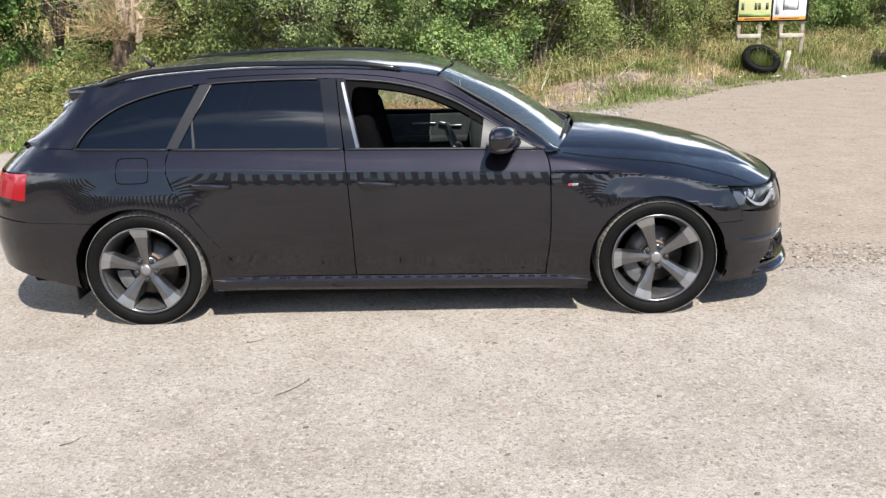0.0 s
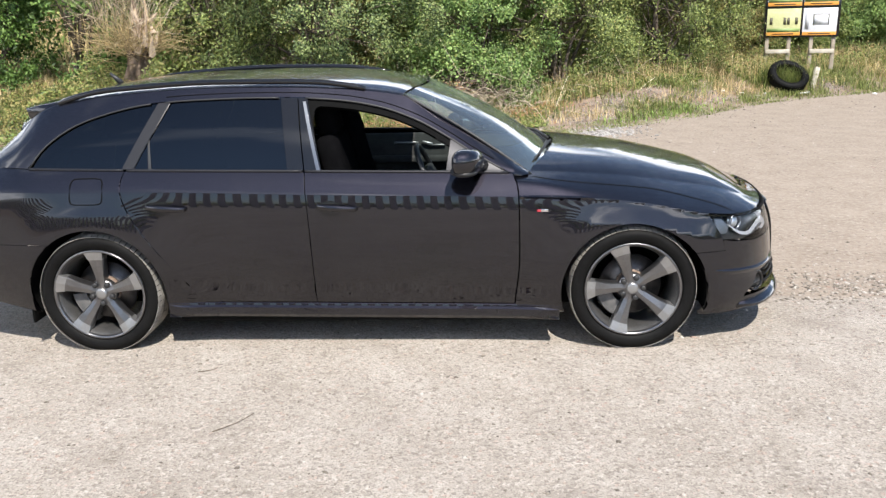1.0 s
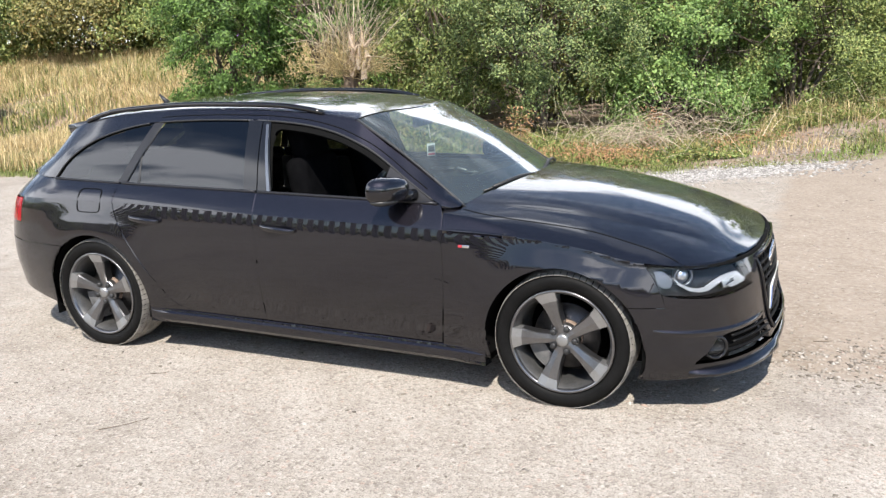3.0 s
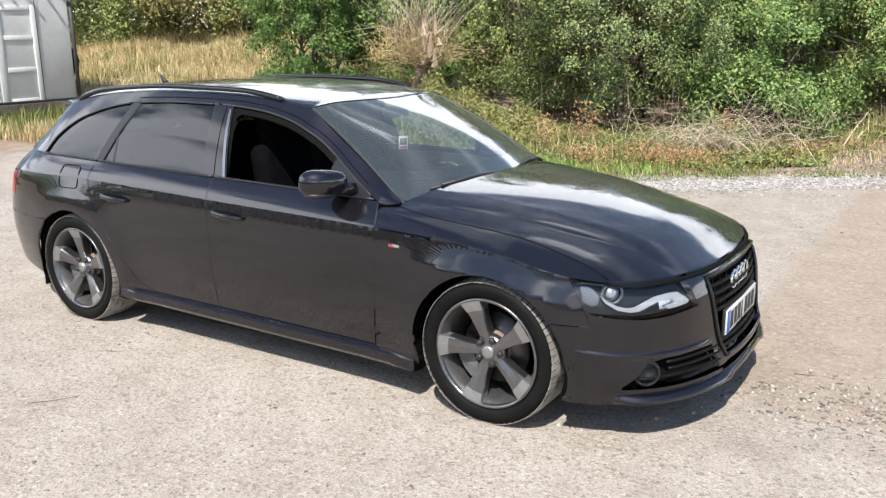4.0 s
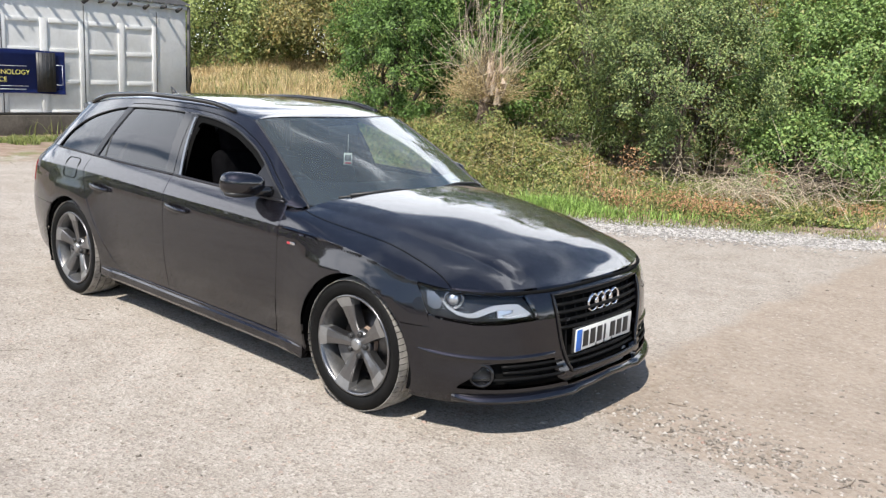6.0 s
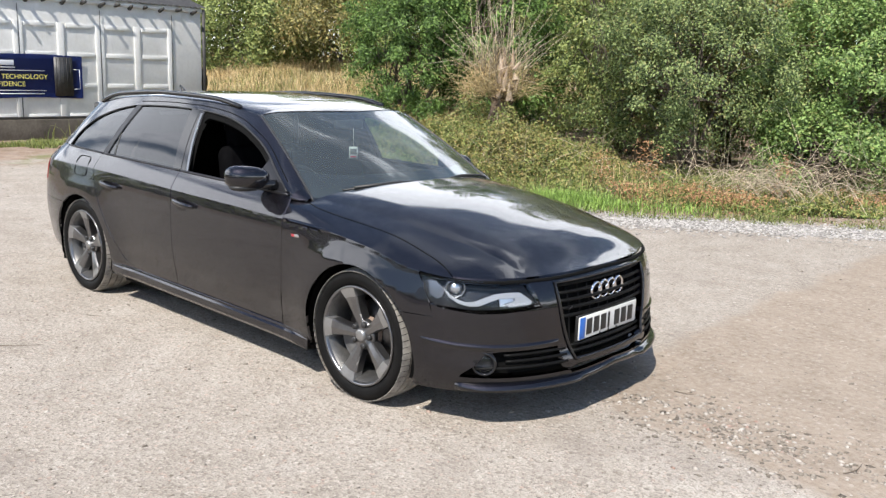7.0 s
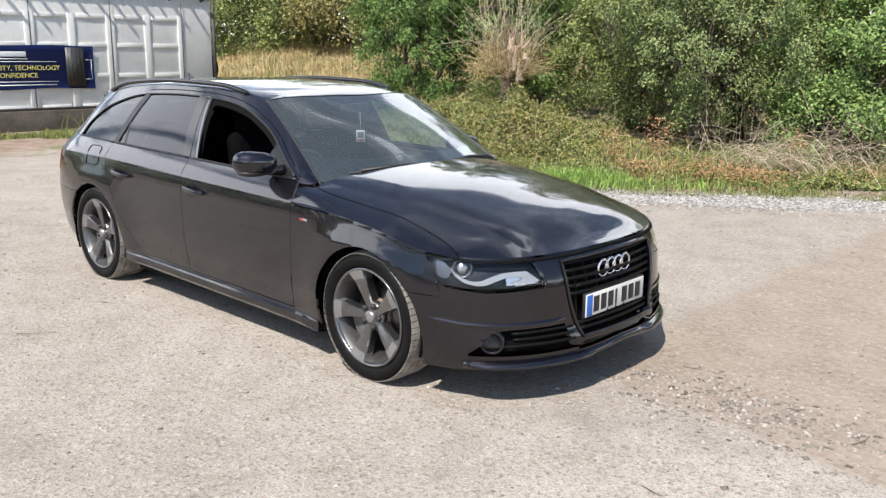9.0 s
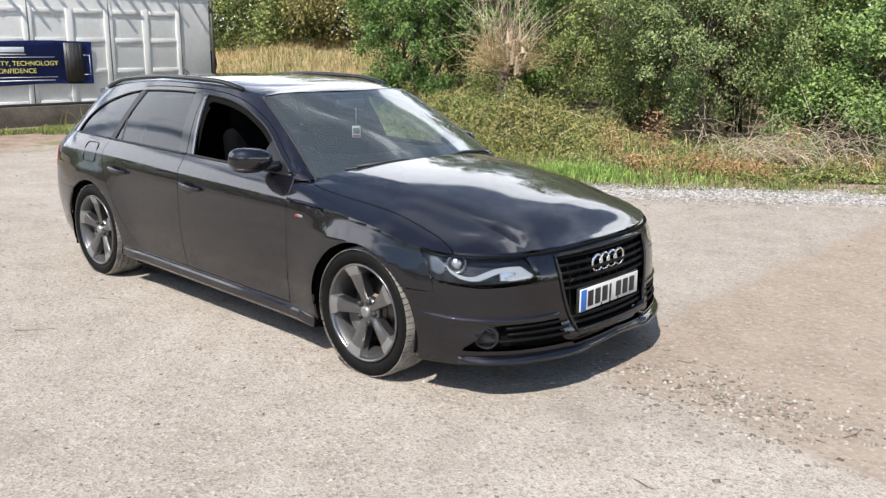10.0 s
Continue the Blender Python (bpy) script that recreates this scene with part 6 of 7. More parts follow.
low = (pm[:, 0] < -2.7 + 0.5 * rng.normal(0, 1, MOUND)) & (hm > 0.06)
pm, hm = pm[low], hm[low]
MOUND = len(pm)
pm[:, 2] = np.array([bank(x, y) for x, y in pm[:, :2]]) + hm * np.sqrt(rng.random(MOUND))
pick = rng.random(MOUND) + 0.5 * np.array([wobble(x, y, 1.1) for x, y in pm[:, :2]])
for sel_, mat in ((pick < 0.5, WEED), (pick >= 0.5, OLIVE)):
    stuff("bramble_mound", leaves("bramble_mound", pm[sel_], np.tile([0.1, -0.5, 0.5], (sel_.sum(), 1)), 0.05, mat, 0.5), mat, "mound of brambles and weeds round a stump", "brambles")
# grass along the shed's foot
sg = np.column_stack([-14.6 + 3.9 * rng.random(26000) ** 0.8, rng.uniform(-3, 9.5, 26000), np.zeros(26000)])
sg = sg[[wobble(x, y, 0.9) > -0.25 + 0.5 * (x + 13) / 2 for x, y in sg[:, :2]]]
sg[:, 2] = [bank(x, y) for x, y in sg[:, :2]]
stuff("shed_grass", blades("shed_grass", sg, 0.13, GRASS, 0.8, 0.010), GRASS, "green grass along the foot of the shed")
sw_ = np.column_stack([-14.7 + np.abs(rng.normal(0, 0.35, 700)), rng.normal(7.3, 0.9, 700), np.zeros(700)])
stuff("shed_weeds", blades("shed_weeds", sw_ - np.array([0, 0, 0.2]), 0.42, WEED, 0.5, 0.012), WEED, "tall weeds against the shed's plinth", "weeds")
# dry field beside the shed
fp = np.column_stack([rng.uniform(-40, -5.5, 140000), rng.uniform(6.0, 26, 140000), np.zeros(140000)])
fp = fp[(fp[:, 1] > np.array([yard_edge(x) for x in fp[:, 0]]) + 0.5) & (fp[:, 1] - fp[:, 0] * 0.1 > 10.5)]
fp[:, 2] = [bank(x, y) for x, y in fp[:, :2]]
sel = rng.random(len(fp)) < 0.66 + 0.55 * np.array([wobble(x, y, 0.35) for x, y in fp[:, :2]])
field_h = np.array([0.7 + 1.1 * wobble(x + 9, y, 0.45) + 0.6 * wobble(x, y, 1.6) for x, y in fp[:, :2]]).clip(0.25, 1.6)
stuff("dry_field_grass", blades("dry_field_grass", fp[sel], 0.5 * field_h[sel], STRAW, 1.1, 0.009), STRAW, "tall dry golden grass beyond the yard")
stuff("field_grass", blades("field_grass", fp[~sel], 0.45 * field_h[~sel], WEED, 1.0, 0.010), WEED, "green grass among the dry field")


def stalks(name, label, foot, count, length, mat, seed, spread=0.8, r0=0.004, base=0.15, up=0.8, kind="stuff"):
    r = random.Random(seed)
    b = None
    for k in range(count):
        a, s = r.uniform(0, 2 * math.pi), abs(r.gauss(0, spread))
        d = Vector((math.cos(a) * s, math.sin(a) * s, up)).normalized()
        p = Vector(foot) + Vector((r.gauss(0, base), r.gauss(0, base), r.gauss(0, base * 0.4)))
        L = length * r.uniform(0.5, 1.15)
        sag = Vector((0, 0, -0.10 * L * s))
        b = tube([tuple(p), tuple(p + d * L * 0.5), tuple(p + d * L + sag)], r0, 3, b, r0 * 0.4)
    return b


# rotting stump with a burst of dead stalks
stump = thing("tree_stump", "rotting stump bristling with pale dead stalks", "stump", pose(-4.62, 7.75, bank(-4.62, 7.75)))
b = bmesh.new()
bmesh.ops.create_icosphere(b, subdivisions=4, radius=1.0)
for v in b.verts:
    k = 1 + 0.55 * noise.noise(v.co * 2.3) + 0.4 * noise.noise(v.co * 6)
    v.co = Vector((v.co.x * 0.15 * k + 0.10 * max(0, v.co.z), v.co.y * 0.16 * k, 0.62 + v.co.z * 0.72 * k))
WOOD = varied("rotten_wood", (0.05, 0.034, 0.024), (0.30, 0.215, 0.150), 5, 0.9, 0.05, 14)
part("stump_wood", b, WOOD, stump, "crumbling pale wood")
b = None
rs_ = random.Random(9)
for k in range(26):
    a_ = rs_.uniform(0, 6.28)
    p0 = Vector((0.14 * math.cos(a_) + 0.22, 0.12 * math.sin(a_) - 0.12, 0.78 + rs_.uniform(0, 0.55)))
    b = tube([tuple(p0), tuple(p0 + Vector((rs_.uniform(-0.06, 0.12), rs_.uniform(-0.1, 0.05), rs_.uniform(0.12, 0.34))))], rs_.uniform(0.03, 0.06), 5, b, 0.012)
part("root_plate", b, varied("split_wood", (0.30, 0.20, 0.13), (0.66, 0.54, 0.42), 8, 0.9, 0.01, 30), stump, "pale split wood", False)
part("stalk_burst", stalks("stalk_burst", "", (-0.05, 0, 1.20), 130, 1.4, DEAD, 5, 1.0, 0.0045, 0.24), DEAD, stump, "burst of straw-pale stalks")

part("straw_skirt", stalks("straw_skirt", "", (-0.02, -0.08, 0.95), 520, 0.75, STRAW, 15, 1.1, 0.0035, 0.24, 0.35), STRAW, stump, "hanging straw-pale stalks")

# dead branches and tall dry stems in the verge
litter_b = None
for i, (x, y) in enumerate(((0.0, 7.7), (0.5, 7.9), (-0.6, 7.5), (0.9, 8.2), (-3.9, 7.0))):
    litter_b = join(litter_b, stalks("", "", (x, y, bank(x, y) + 0.15), 90, 0.62, DEAD, 140 + i, 1.5, 0.0021, 0.32, 0.5))
for i, (x, y, L, cnt) in enumerate(((0.3, 8.4, 1.2, 30), (1.6, 8.9, 1.1, 26), (-3.0, 7.4, 0.8, 16), (-0.9, 8.0, 0.9, 18), (2.9, 9.9, 0.9, 20), (-2.0, 7.6, 0.8, 14), (0.9, 8.1, 0.8, 16))):
    litter_b = join(litter_b, stalks("", "", (x, y, bank(x, y) + 0.12), cnt + 12, L * 0.6, DEAD, 40 + i, 1.5, 0.0038, 0.5, 0.5))
for i in range(46):
    rb_ = random.Random(700 + i)
    x, y = rb_.gauss(0.1, 0.55), rb_.gauss(7.6, 0.25)
    z, L, up_ = bank(x, y), rb_.uniform(0.5, 1.1), rb_.uniform(0.18, 0.5)
    dx_ = rb_.choice((-1, 1)) * L * 0.5
    litter_b = tube(spline([(x - dx_, y, z + 0.02), (x - 0.4 * dx_, y - 0.05, z + up_ * 0.9), (x + 0.3 * dx_, y - 0.12, z + up_), (x + dx_, y - 0.25, z + 0.25 * up_)], 3), 0.0042, 4, litter_b, 0.002)
tagged(part("dead_branch_litter", litter_b, DEAD, None, "", False), "tangle of bare dead branches in the verge", "branches", kind="stuff")
stems_b = None
for i, (x, y) in enumerate(((2.3, 9.8), (3.2, 10.4), (4.2, 11.0), (5.0, 11.6), (3.7, 10.8), (2.6, 9.6), (5.6, 12.0), (4.6, 11.2))):
    stems_b = join(stems_b, stalks("", "", (x, y, bank(x, y)), 24, 0.42, STRAW, 60 + i, 0.5, 0.003, 0.24, 1.0))
tagged(part("dry_stem_growth", stems_b, STRAW, None, "", False), "clumps of tall dry straw stems on the verge", "dry stems", kind="stuff")


# ---- loose stones in the yard ----
def pebbles(name, at, size, mat):
    """Eight-sided chips."""
    N = len(at)
    o = np.array([[1, 0, 0], [0, 1, 0], [-1, 0, 0], [0, -1, 0], [0, 0, 1], [0, 0, -1]], float)
    sc = np.stack([size * rng.uniform(0.7, 1.4, N), size * rng.uniform(0.6, 1.1, N), size * rng.uniform(0.3, 0.6, N)], 1)
    v = o[None] * rng.uniform(0.7, 1.25, (N, 6, 1)) * sc[:, None, :]
    a = rng.uniform(0, 2 * math.pi, N)
    c, s = np.cos(a)[:, None], np.sin(a)[:, None]
    x, y = v[:, :, 0] * c - v[:, :, 1] * s, v[:, :, 0] * s + v[:, :, 1] * c
    v = np.stack([x, y, v[:, :, 2]], 2) + at[:, None, :]
    f = np.array([[0, 1, 4], [1, 2, 4], [2, 3, 4], [3, 0, 4], [1, 0, 5], [2, 1, 5], [3, 2, 5], [0, 3, 5]])
    faces = (np.arange(N)[:, None, None] * 6 + f[None]).reshape(-1, 3)
    return quick_mesh(name, v.reshape(-1, 3), faces, mat)


STONE = material("loose_stone", (0.328, 0.295, 0.254), 0.9, 0, 0.3)
k = Nodes(STONE)
k.colour(k.ramp(k.random(True), (0.0, (0.107, 0.090, 0.074)), (0.35, (0.221, 0.193, 0.160)), (0.75, (0.312, 0.275, 0.234)), (0.95, (0.426, 0.394, 0.353)), (1.0, (0.295, 0.197, 0.156))))
k.bump(k.noise(160, 4), 0.5, 0.002)


def yard_points(count, x0, x1, y0, y1, seed):
    r = np.random.default_rng(seed)
    p = np.column_stack([r.uniform(x0, x1, count), r.uniform(y0, y1, count), np.zeros(count)])
    return p[p[:, 1] < np.array([yard_edge(x) for x in p[:, 0]])]


p = yard_points(15000, -4.5, 7.5, -3.6, 1.5, 21)
stuff("small_gravel", pebbles("small_gravel", p, rng.uniform(0.003, 0.008, len(p)), STONE), STONE, "small loose chips of gravel", "gravel")
p = yard_points(9000, -9, 13, -3.0, 12, 22)
stuff("gravel", pebbles("gravel", p, rng.uniform(0.006, 0.018, len(p)) * rng.uniform(0.5, 1.2, len(p)), STONE), STONE, "loose gravel over the yard", "gravel")
r = np.random.default_rng(23)
p = np.column_stack([r.normal(2.85, 0.36, 900), r.normal(0.08, 0.2, 900), np.zeros(900)])
stuff("rubble", pebbles("rubble", p, r.uniform(0.004, 0.020, 900), STONE), STONE, "patch of loose rubble before the car", "rubble")
xs_ = -4.5 + 7.5 * np.sqrt(r.random(6000)) * r.random(6000) ** 0.2
p = np.column_stack([xs_, [yard_edge(x) - 0.55 for x in xs_] + r.normal(0, 0.34, 6000), np.full(6000, 0.004)])
WHITE_STONE = varied("white_stone", (0.20, 0.187, 0.172), (0.42, 0.40, 0.372), 20, 0.9, island=True)
stuff("white_gravel", pebbles("white_gravel", p, r.uniform(0.008, 0.032, 6000), WHITE_STONE), WHITE_STONE, "pale washed stones along the verge", "gravel")
BANK_STONES = 8000
xs_ = r.uniform(0.9, 7.5, BANK_STONES)
p = np.column_stack([xs_, [yard_edge(x) + 0.95 for x in xs_] + r.normal(0, 0.5, BANK_STONES), np.zeros(BANK_STONES)])
p[:, 2] = [bank(x, y) for x, y in p[:, :2]]
stuff("bank_rubble", pebbles("bank_rubble", p, r.uniform(0.006, 0.036, BANK_STONES) * r.uniform(0.5, 1.0, BANK_STONES), STONE), STONE, "stones and rubble in the bank", "rubble")

TWIG = varied("twig", (0.08, 0.06, 0.045), (0.2, 0.16, 0.12), 30, 0.9)
for x, y, a, L in ((-0.46, -1.73, 0.9, 0.22), (-0.76, -1.16, 0.5, 0.10), (3.42, 0.11, 1.4, 0.16), (2.5, 0.4, 0.3, 0.10), (-1.3, -2.2, 0.8, 0.09), (3.0, -0.9, -0.2, 0.10), (3.35, -0.75, -0.4, 0.10)):
    d = Vector((math.cos(a), math.sin(a), 0)) * L / 2
    tw = tube(spline([(x - d.x, y - d.y, 0.004), (x + 0.015, y - 0.01, 0.007), (x + d.x, y + d.y, 0.005)], 4), 0.0024, 5, None, 0.0012)
    tagged(part("twig", tw, TWIG), "dry brown twig lying on the gravel", "twig", "twigs")


# ---- an unseen open-board fence, added to mirror as dashes in the car's side ----
UNSEEN_FENCE = varied("unseen_fence_board", (0.22, 0.20, 0.18), (0.40, 0.37, 0.33), 3, 0.8)
fence = thing("fence", "unseen open-board fence added across the yard for reflections in the car", "fence", pose(1.0, -14.5, 0.0))
pale = mesh_of(box(0.15, 0.025, 2.75, (0, 0, 1.42), 0.006), "board", UNSEEN_FENCE, False)
for i in range(88):
    part("board", pale, UNSEEN_FENCE, fence, smooth=False).location = (-17.4 + 0.29 * i, 0.0, 0.0)
for z in (0.5, 1.5):
    part("fence_rail", box(25.5, 0.05, 0.09, (-4.7, -0.04, z), 0.006), UNSEEN_FENCE, fence, smooth=False)

# ---- the white shed ----
WHITE = varied("weathered_white_paint", (0.58, 0.575, 0.555), (0.72, 0.715, 0.70), 1.6, 0.6, 0.0015, 30)
k = Nodes(WHITE)
streak = k.ramp(k.noise(2.2, 7, 0.7, k.stretch(1, 6, 0.8)), (0.58, 0.0), (0.78, 0.35))
src = WHITE.node_tree.nodes["Principled BSDF"].inputs["Base Color"].links[0].from_socket
k.colour(k.mix(streak, src, (0.40, 0.37, 0.33)))
CONCRETE = varied("stained_concrete", (0.05, 0.042, 0.034), (0.15, 0.13, 0.105), 2.2, 0.95, 0.006, 30)
DARKMETAL = varied("dark_metal", (0.02, 0.02, 0.02), (0.06, 0.055, 0.05), 10, 0.6)
NAVY = varied("navy_vinyl", (0.006, 0.012, 0.075), (0.010, 0.020, 0.11), 1.2, 0.4)
SX, SY0, SY1, SZ0, SZ1 = -15.30, -2.0, 8.90, 0.27, 2.95
shed = thing("shed", "white painted timber shed with panelled doors on a concrete base", "shed")
part("shed_wall", box(4.0, SY1 - SY0, SZ1 - SZ0, (SX - 2.0, (SY0 + SY1) / 2, (SZ0 + SZ1) / 2), 0.01), WHITE, shed)
part("plinth", box(4.1, SY1 - SY0 + 0.1, 0.60, (SX - 2.0, (SY0 + SY1) / 2, -0.07), 0.02), CONCRETE, shed, "stained concrete plinth")
part("sill_beam", box(0.10, SY1 - SY0 + 0.06, 0.05, (SX - 0.01, (SY0 + SY1) / 2, 0.262), 0.008), DARKMETAL, shed)
ro_ = bmesh.new()
NR = 220
rows = []
for i in range(NR + 1):
    y = SY0 - 0.1 + (SY1 - SY0 + 0.2) * i / NR
    w_ = 0.018 * math.sin(2 * math.pi * y / 0.152)
    rows.append([ro_.verts.new((SX + 0.09, y, 2.93 + w_)), ro_.verts.new((SX - 2.0, y, 3.55 + w_)), ro_.verts.new((SX - 4.1, y, 2.93 + w_))])
for p_, q_ in zip(rows, rows[1:]):
    for j in range(2):
        ro_.faces.new((p_[j], p_[j + 1], q_[j + 1], q_[j]))
part("roof_sheet", ro_, DARKMETAL, shed, "corrugated roof sheet")
for s_, y in enumerate(np.arange(-1.8, 8.9, 0.40)):
    j_ = 0.05 * math.sin(7.3 * s_)
    part("eave_bracket", tube([(SX, y + j_, 2.80 + 0.03 * math.sin(3.1 * s_)), (SX + 0.19 + 0.05 * math.sin(5.1 * s_), y + j_, 2.84)], 0.050, 6, None, 0.034), DARKMETAL, shed)
P0 = 7.60
for kcol in range(-10, 1):
    yc = P0 + 0.92 * kcol
    for z in (0.29, 0.97, 1.66, 2.30):
        part("rail", box(0.030, 0.66, 0.095, (SX + 0.014, yc, z), 0.005), WHITE, shed)
    if kcol % 2 == 0:
        part("stile", box(0.036, 0.15, 2.08, (SX + 0.016, yc - 0.46, 1.32), 0.006), WHITE, shed)
        part("stile", box(0.040, 0.10, 2.08, (SX + 0.018, yc + 0.40, 1.32), 0.006), WHITE, shed)
        part("door_gap", box(0.006, 0.016, 2.5, (SX + 0.0365, yc + 0.462, 1.45)), DARKMETAL, shed)
    else:
        part("stile", box(0.036, 0.17, 2.08, (SX + 0.016, yc - 0.45, 1.32), 0.006), WHITE, shed)
part("downpipe", tube([(SX + 0.03, SY1 + 0.06, 0.1), (SX + 0.03, SY1 + 0.06, 2.9)], 0.045, 10), DARKMETAL, shed, "dark downpipe at the corner")
part("fascia", box(0.03, SY1 - SY0 + 0.1, 0.10, (SX + 0.03, (SY0 + SY1) / 2, 2.86), 0.005), WHITE, shed)


def lettering(text, size, at, turn, mat, parent, name="lettering", label=""):
    cu = bpy.data.curves.new(name, "FONT")
    cu.body, cu.size, cu.extrude, cu.align_x = text, size, 0.001, "RIGHT"
    tmp = bpy.data.objects.new("tmp", cu)
    me = bpy.data.meshes.new_from_object(tmp)
    bpy.data.objects.remove(tmp)
    me.transform(Matrix.Translation(at) @ turn)
    me.materials.append(mat)
    return part(name, me, mat, parent, label, False)


banner = thing("banner", "navy blue vinyl banner with yellow lettering on the shed", "banner")
BY1, BZ0, BZ1 = 5.74, 0.70, 1.64
bb = bmesh.new()
rows = []
for i in range(25):
    y = 2.4 + (BY1 - 2.4) * i / 24
    rows.append([bb.verts.new((SX + 0.055 + 0.012 * math.sin(4.1 * y + 2 * t_) * t_, y, BZ0 + (BZ1 - BZ0) * t_ + 0.012 * math.sin(3 * y))) for t_ in np.linspace(0, 1, 9)])
for p_, q_ in zip(rows, rows[1:]):
    for j in range(8):
        bb.faces.new((p_[j], p_[j + 1], q_[j + 1], q_[j]))
bmesh.ops.solidify(bb, geom=bb.faces[:], thickness=0.004)
part("banner_sheet", bb, NAVY, banner)
YELLOW, OFFWHITE, TYRE_PRINT = material("yellow_print", (0.75, 0.66, 0.18), 0.5), material("white_print", (0.75, 0.76, 0.8), 0.5), varied("tyre_print", (0.012, 0.012, 0.013), (0.05, 0.05, 0.05), 22, 0.5)
facing = Matrix.Rotation(math.pi / 2, 4, "Z") @ Matrix.Rotation(math.pi / 2, 4, "X")
lettering("QUALITY, TECHNOLOGY", 0.145, (SX + 0.078, 4.94, 1.11), facing, YELLOW, banner, "banner_words", "yellow words")
lettering("& CONFIDENCE", 0.145, (SX + 0.078, 4.45, 0.95), facing, YELLOW, banner, "banner_words", "yellow words")
part("banner_mark", box(0.004, 0.95, 0.11, (SX + 0.078, 3.75, 1.45), 0.001), OFFWHITE, banner, "white maker's mark")
part("banner_line", box(0.003, 1.0, 0.025, (SX + 0.078, 3.75, 1.35)), OFFWHITE, banner)
part("banner_line", box(0.003, 1.55, 0.012, (SX + 0.078, 4.1, 1.29)), OFFWHITE, banner)
part("banner_line", box(0.003, 1.40, 0.012, (SX + 0.078, 4.2, 0.86)), OFFWHITE, banner)
part("banner_line", box(0.003, 1.30, 0.02, (SX + 0.078, 4.2, 0.79)), OFFWHITE, banner)
for z_ in (0.90, 1.33):
    part("banner_line", box(0.003, 0.14, 0.010, (SX + 0.078, 5.60, z_)), OFFWHITE, banner)
part("banner_line", box(0.003, 0.010, 0.44, (SX + 0.078, 5.67, 1.115)), OFFWHITE, banner)
part("banner_picture", box(0.004, 0.42, 0.86, (SX + 0.078, 5.30, 1.17)), TYRE_PRINT, banner, "printed tyre tread")
for j in range(5):
    part("banner_groove", box(0.003, 0.010, 0.84, (SX + 0.082, 5.14 + 0.08 * j, 1.17)), DARKMETAL, banner)


def loose_tyre(name, label, m, R=0.32, w=0.11):
    prof = [(R * 0.66, -w * 0.75), (R * 0.72, -w * 0.95), (R * 0.86, -w), (R * 0.97, -w * 0.8), (R, -w * 0.5), (R, w * 0.5), (R * 0.97, w * 0.8), (R * 0.86, w), (R * 0.72, w * 0.95), (R * 0.66, w * 0.75), (R * 0.70, 0.0)]
    t_ = thing(name, label, "tyre", m)
    part("tyre_casing", lathe(prof, 48, None, "y", True), RUBBER, t_)
    gr = None
    for i in range(40):
        a = 2 * math.pi * i / 40
        gr = box(0.022, w * 1.5, 0.012, (R * math.cos(a), 0, R * math.sin(a)), 0, 1, Matrix.Rotation(-a + math.pi / 2, 4, "Y"), gr)
    part("tyre_tread", gr, RUBBER, t_, "", False)
    return t_


loose_tyre("tyre", "black tyre hung on the side of the shed", pose(SX - 0.4, SY1 + 0.14, 1.12, 0, 0, 0))


# ---- the notice board ----
BOARDWOOD = varied("weathered_timber", (0.24, 0.20, 0.155), (0.46, 0.40, 0.32), 5, 0.9, 0.003, 40)
PALEWOOD = varied("pale_timber", (0.38, 0.34, 0.28), (0.60, 0.55, 0.46), 6, 0.9, 0.002, 40)
ORANGE = material("orange_print", (0.66, 0.29, 0.05), 0.5)
board = thing("notice_board", "black-framed notice board with orange-edged pictures on wooden posts", "notice board", pose(6.95, 13.22, -0.17, 0, 0, -12))
for i, x in enumerate((-0.63, -0.21, 0.21, 0.63)):
    part("post", box(0.075, 0.07, 2.3, (x, 0, 1.15), 0.008), BOARDWOOD, board)
for x in (-0.42, 0.42):
    part("cross_rail", box(0.46, 0.03, 0.08, (x, -0.052, 0.85), 0.005), PALEWOOD, board, "pale cross rail")
part("board_panel", box(1.42, 0.03, 1.18, (0, -0.055, 1.72), 0.004), GLOSS_BLACK, board)
PRINT_YELLOW = varied("yellow_house_print", (0.40, 0.41, 0.17), (0.66, 0.66, 0.36), 5.0, 0.5)
PRINT_GREY = varied("grey_house_print", (0.34, 0.35, 0.36), (0.62, 0.63, 0.65), 4.0, 0.5)
PRINT_ROOM = varied("room_print", (0.46, 0.47, 0.50), (0.74, 0.75, 0.78), 4.0, 0.5)
PRINT_LAWN = varied("lawn_print", (0.10, 0.18, 0.05), (0.30, 0.38, 0.14), 6.0, 0.5)
PRINT_DARK = varied("dark_print", (0.05, 0.05, 0.03), (0.14, 0.13, 0.08), 10.0, 0.5)
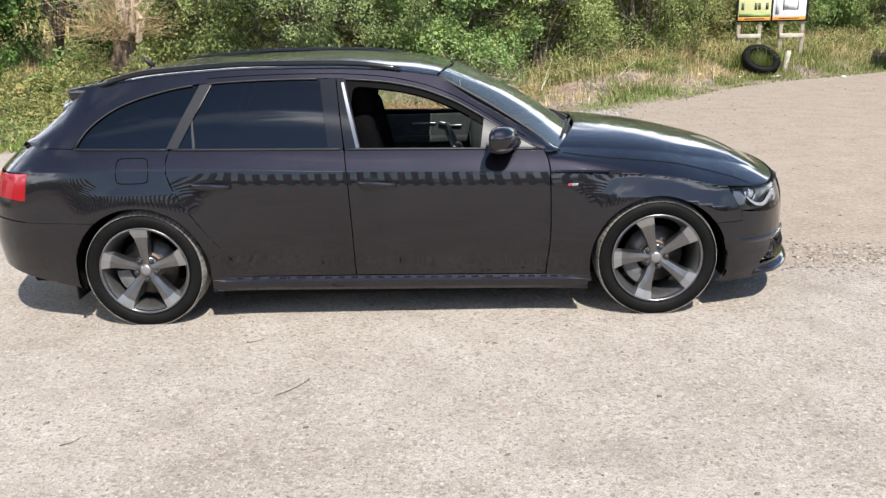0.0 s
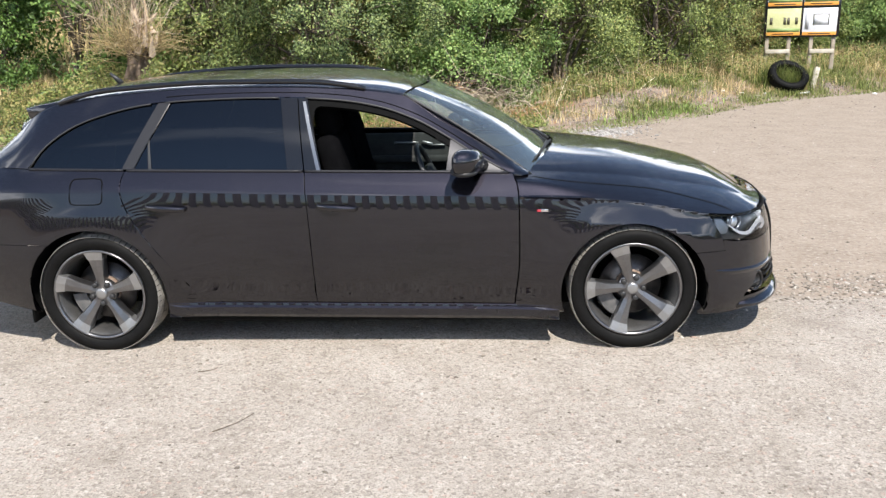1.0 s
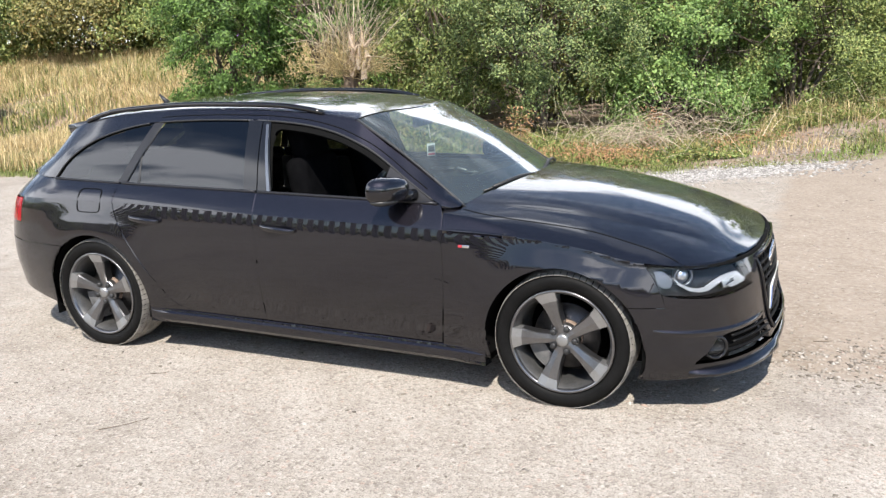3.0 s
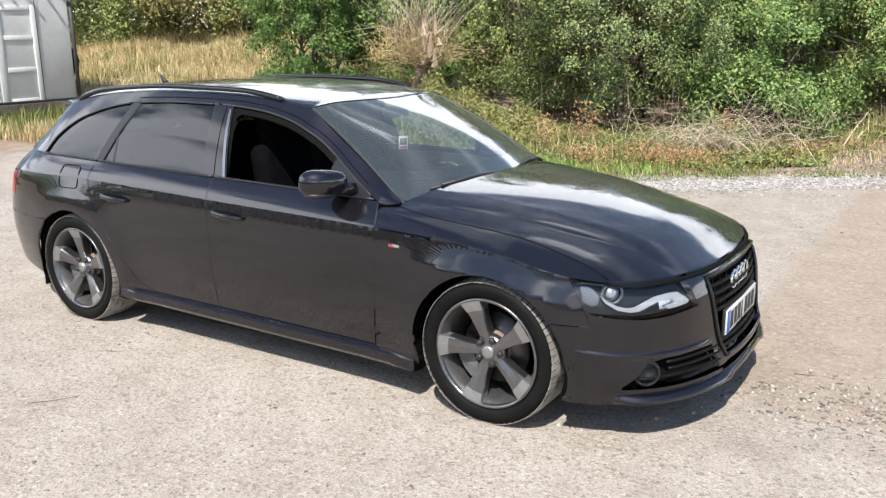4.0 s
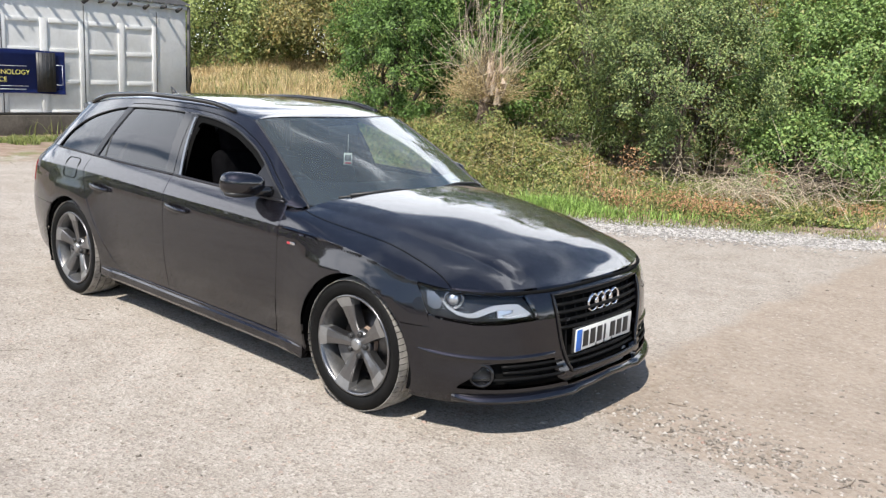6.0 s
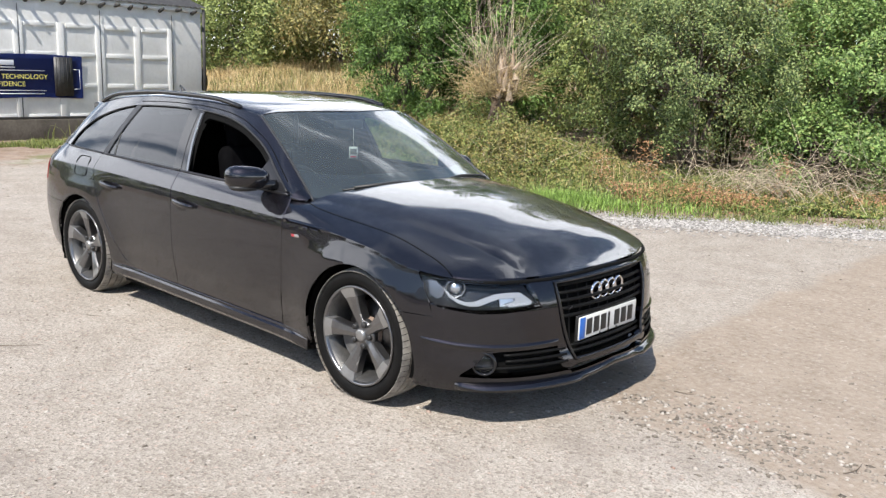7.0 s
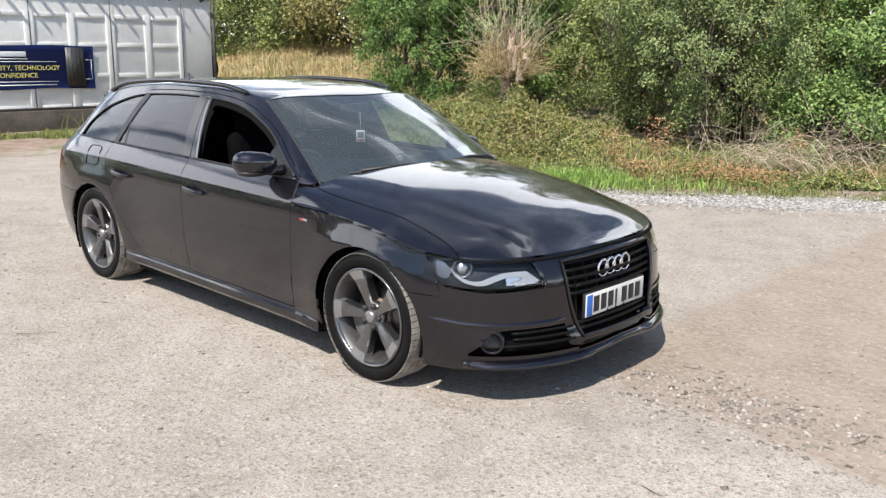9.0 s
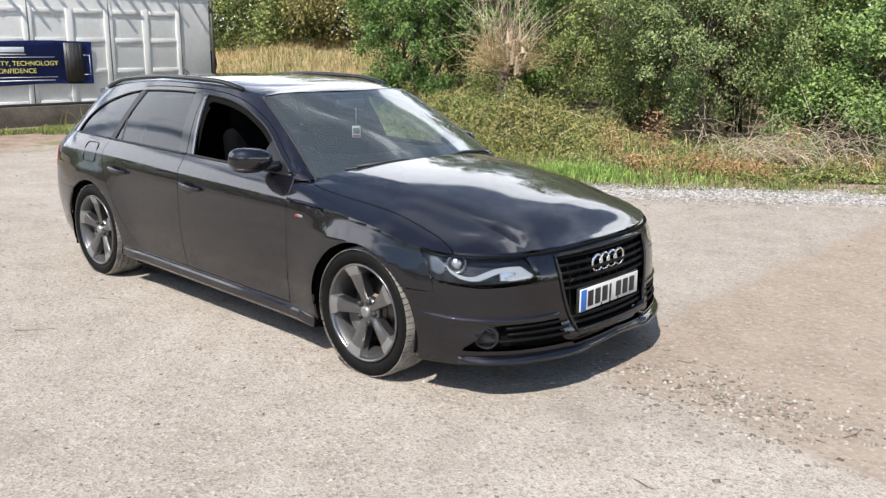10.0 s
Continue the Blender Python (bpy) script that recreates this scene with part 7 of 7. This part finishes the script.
for c_ in range(2):
    for r_ in range(2):
        px, pz = -0.34 + 0.68 * c_, 1.43 + 0.58 * r_
        ground_print = (PRINT_YELLOW, PRINT_GREY) if c_ == 0 else (PRINT_ROOM, PRINT_GREY)
        pic = part("picture", box(0.64, 0.006, 0.53, (px, -0.074, pz), 0.001), ground_print[r_], board, "printed picture of a house" if (c_, r_) != (1, 0) else "printed picture of a bright room")
        part("picture_band", box(0.64, 0.004, 0.065, (px, -0.079, pz - 0.232), 0.001), ORANGE, pic, "orange strip")
        part("band_text", box(0.40, 0.003, 0.018, (px, -0.082, pz - 0.232)), PLATE_INK, pic)
        if (c_, r_) == (1, 0):
            for dx_, wid, hi, dz_, ink in ((-0.24, 0.07, 0.36, 0.03, PRINT_GREY), (0.02, 0.30, 0.02, 0.14, PRINT_DARK), (-0.12, 0.02, 0.22, 0.04, PRINT_DARK), (0.16, 0.02, 0.22, 0.04, PRINT_DARK), (0.02, 0.26, 0.20, 0.035, OFFWHITE)):
                part("printed_window", box(wid, 0.003, hi, (px + dx_, -0.0785, pz + dz_)), ink, pic)
        else:
            part("printed_lawn", box(0.62, 0.003, 0.07, (px, -0.0784, pz - 0.16)), PRINT_LAWN, pic, "printed lawn")
            for dx_ in ((-0.24, 0.02, 0.09, 0.24) if r_ == 0 else (-0.14, 0.16)):
                part("printed_window", box(0.055, 0.003, 0.14 if r_ == 0 else 0.09, (px + dx_, -0.0785, pz + 0.02)), PRINT_DARK, pic)
loose_tyre("tyre", "old tyre leaning in the weeds below the notice board", pose(6.22, 11.55, bank(6.22, 11.55) + 0.27, -50, 0, 8), 0.36, 0.10)
LITTER = varied("litter_white", (0.6, 0.6, 0.58), (0.8, 0.8, 0.78), 8, 0.6)
for x, y, s_ in ((6.42, 11.25, 0.19), (5.17, 10.75, 0.07), (4.79, 10.6, 0.07), (5.69, 11.1, 0.07), (7.57, 10.94, 0.08)):
    b = box(s_, s_ * 0.55, 0.025, (0, 0, 0), 0.008, 2)
    for v in b.verts:
        v.co.z += 0.4 * s_ * noise.noise(v.co * 9 + Vector((x, y, 0)))
    bmesh.ops.translate(b, vec=(x, y, bank(x, y) + 0.03), verts=b.verts)
    tagged(part("litter", b, LITTER), "crumpled scrap of white litter on the ground", "litter", "litter scraps")

# ---- a second car, parked on the grass ----
car2 = thing("parked_car", "black car parked on the grass beyond the yard", "car", pose(11.30, 11.90, 0.02, 0, 0, 156))
prof = [(2.05, 0.28), (2.10, 0.60), (2.08, 0.95), (1.98, 1.25), (1.80, 1.42), (1.30, 1.50), (-0.30, 1.50), (-1.00, 1.10), (-2.00, 0.95), (-2.10, 0.50), (-2.0, 0.28)]
bb = bmesh.new()
half = [[bb.verts.new((x, s_ * 0.86 * (1 - 0.22 * max(0.0, z - 0.9) / 0.6), z)) for x, z in prof] for s_ in (-1, 1)]
bb.faces.new(half[0]), bb.faces.new(half[1][::-1])
for a_ in range(len(prof)):
    b_ = (a_ + 1) % len(prof)
    bb.faces.new((half[0][a_], half[1][a_], half[1][b_], half[0][b_]))
bmesh.ops.recalc_face_normals(bb, faces=bb.faces)
bmesh.ops.bevel(bb, geom=bb.edges[:], offset=0.07, segments=3, affect="EDGES", profile=0.5)
part("car_body", bb, PAINT, car2)
for sy_ in (1, -1):
    part("side_window", box(2.0, 0.012, 0.26, (-0.40, sy_ * 0.762, 1.30), 0.004, 1, Matrix.Rotation(sy_ * 0.32, 4, "X")), GLOSS_BLACK, car2)
    for sx_, xw in ((1, 1.62), (-1, -1.25)):
        w2 = copy_thing(wf, pose(xw, 0.775 * sy_, 0.32, 0, 0, 0 if sy_ < 0 else 180))
        w2.parent = car2
        liner = lathe([(0.0005, 0.05), (0.385, 0.05), (0.395, -0.112), (0.37, -0.115)], 40, None, "y")
        bmesh.ops.transform(liner, matrix=Matrix.Translation((xw, sy_ * 0.765, 0.34)) @ Matrix.Rotation(0 if sy_ < 0 else math.pi, 4, "Z"), verts=liner.verts)
        part("wheel_arch", liner, SHELL, car2)

scrap = part("timber_scrap", box(0.09, 0.07, 0.42, (0, 0, 0), 0.006), PALEWOOD)
scrap.matrix_world = pose(6.78, 11.75, bank(6.78, 11.75) + 0.20, -18, 24, 10)
tagged(scrap, "pale broken timber offcut beside the old tyre", "timber")
tw_ = np.column_stack([rng.normal(6.25, 0.26, 1500), rng.normal(11.78, 0.14, 1500), np.zeros(1500)])
tw_[:, 2] = [bank(x, y) for x, y in tw_[:, :2]]
stuff("tyre_weeds", blades("tyre_weeds", tw_, 0.46, WEED, 0.7, 0.006), WEED, "weeds growing through the old tyre", "weeds")

# purple flower spikes at the edge of the elder
BUDDLEIA = varied("purple_petals", (0.16, 0.05, 0.26), (0.36, 0.17, 0.48), 40, 0.7, island=True)
flw = thing("buddleia_flowers", "purple buddleia flower spikes in the bushes", "flowers", pose(-8.3, 10.1, 1.6))
for i, (dx, dy, dz) in enumerate(((0.0, 0.0, 0.0), (-0.35, 0.1, 0.35), (0.2, 0.05, 0.5), (-0.15, -0.05, 0.12))):
    fp_ = np.random.default_rng(70 + i).normal(0, 1, (160, 3))
    t_ = np.abs(fp_[:, :1])
    fp_ = np.hstack([dx + fp_[:, 1:2] * 0.022 + 0.10 * t_, dy + fp_[:, 2:3] * 0.022 - 0.04 * t_, dz + 0.04 * t_])
    part("flower_spike", leaves("flower_spike", fp_, np.tile([0.0, -0.5, 0.5], (160, 1)), 0.022, BUDDLEIA, 0.8), BUDDLEIA, flw, "", False)
    part("flower_stem", tube([(dx, dy + 0.25, dz - 0.35), (dx, dy + 0.05, dz - 0.05), (dx + 0.1, dy - 0.02, dz + 0.03)], 0.006, 5), BARK, flw)
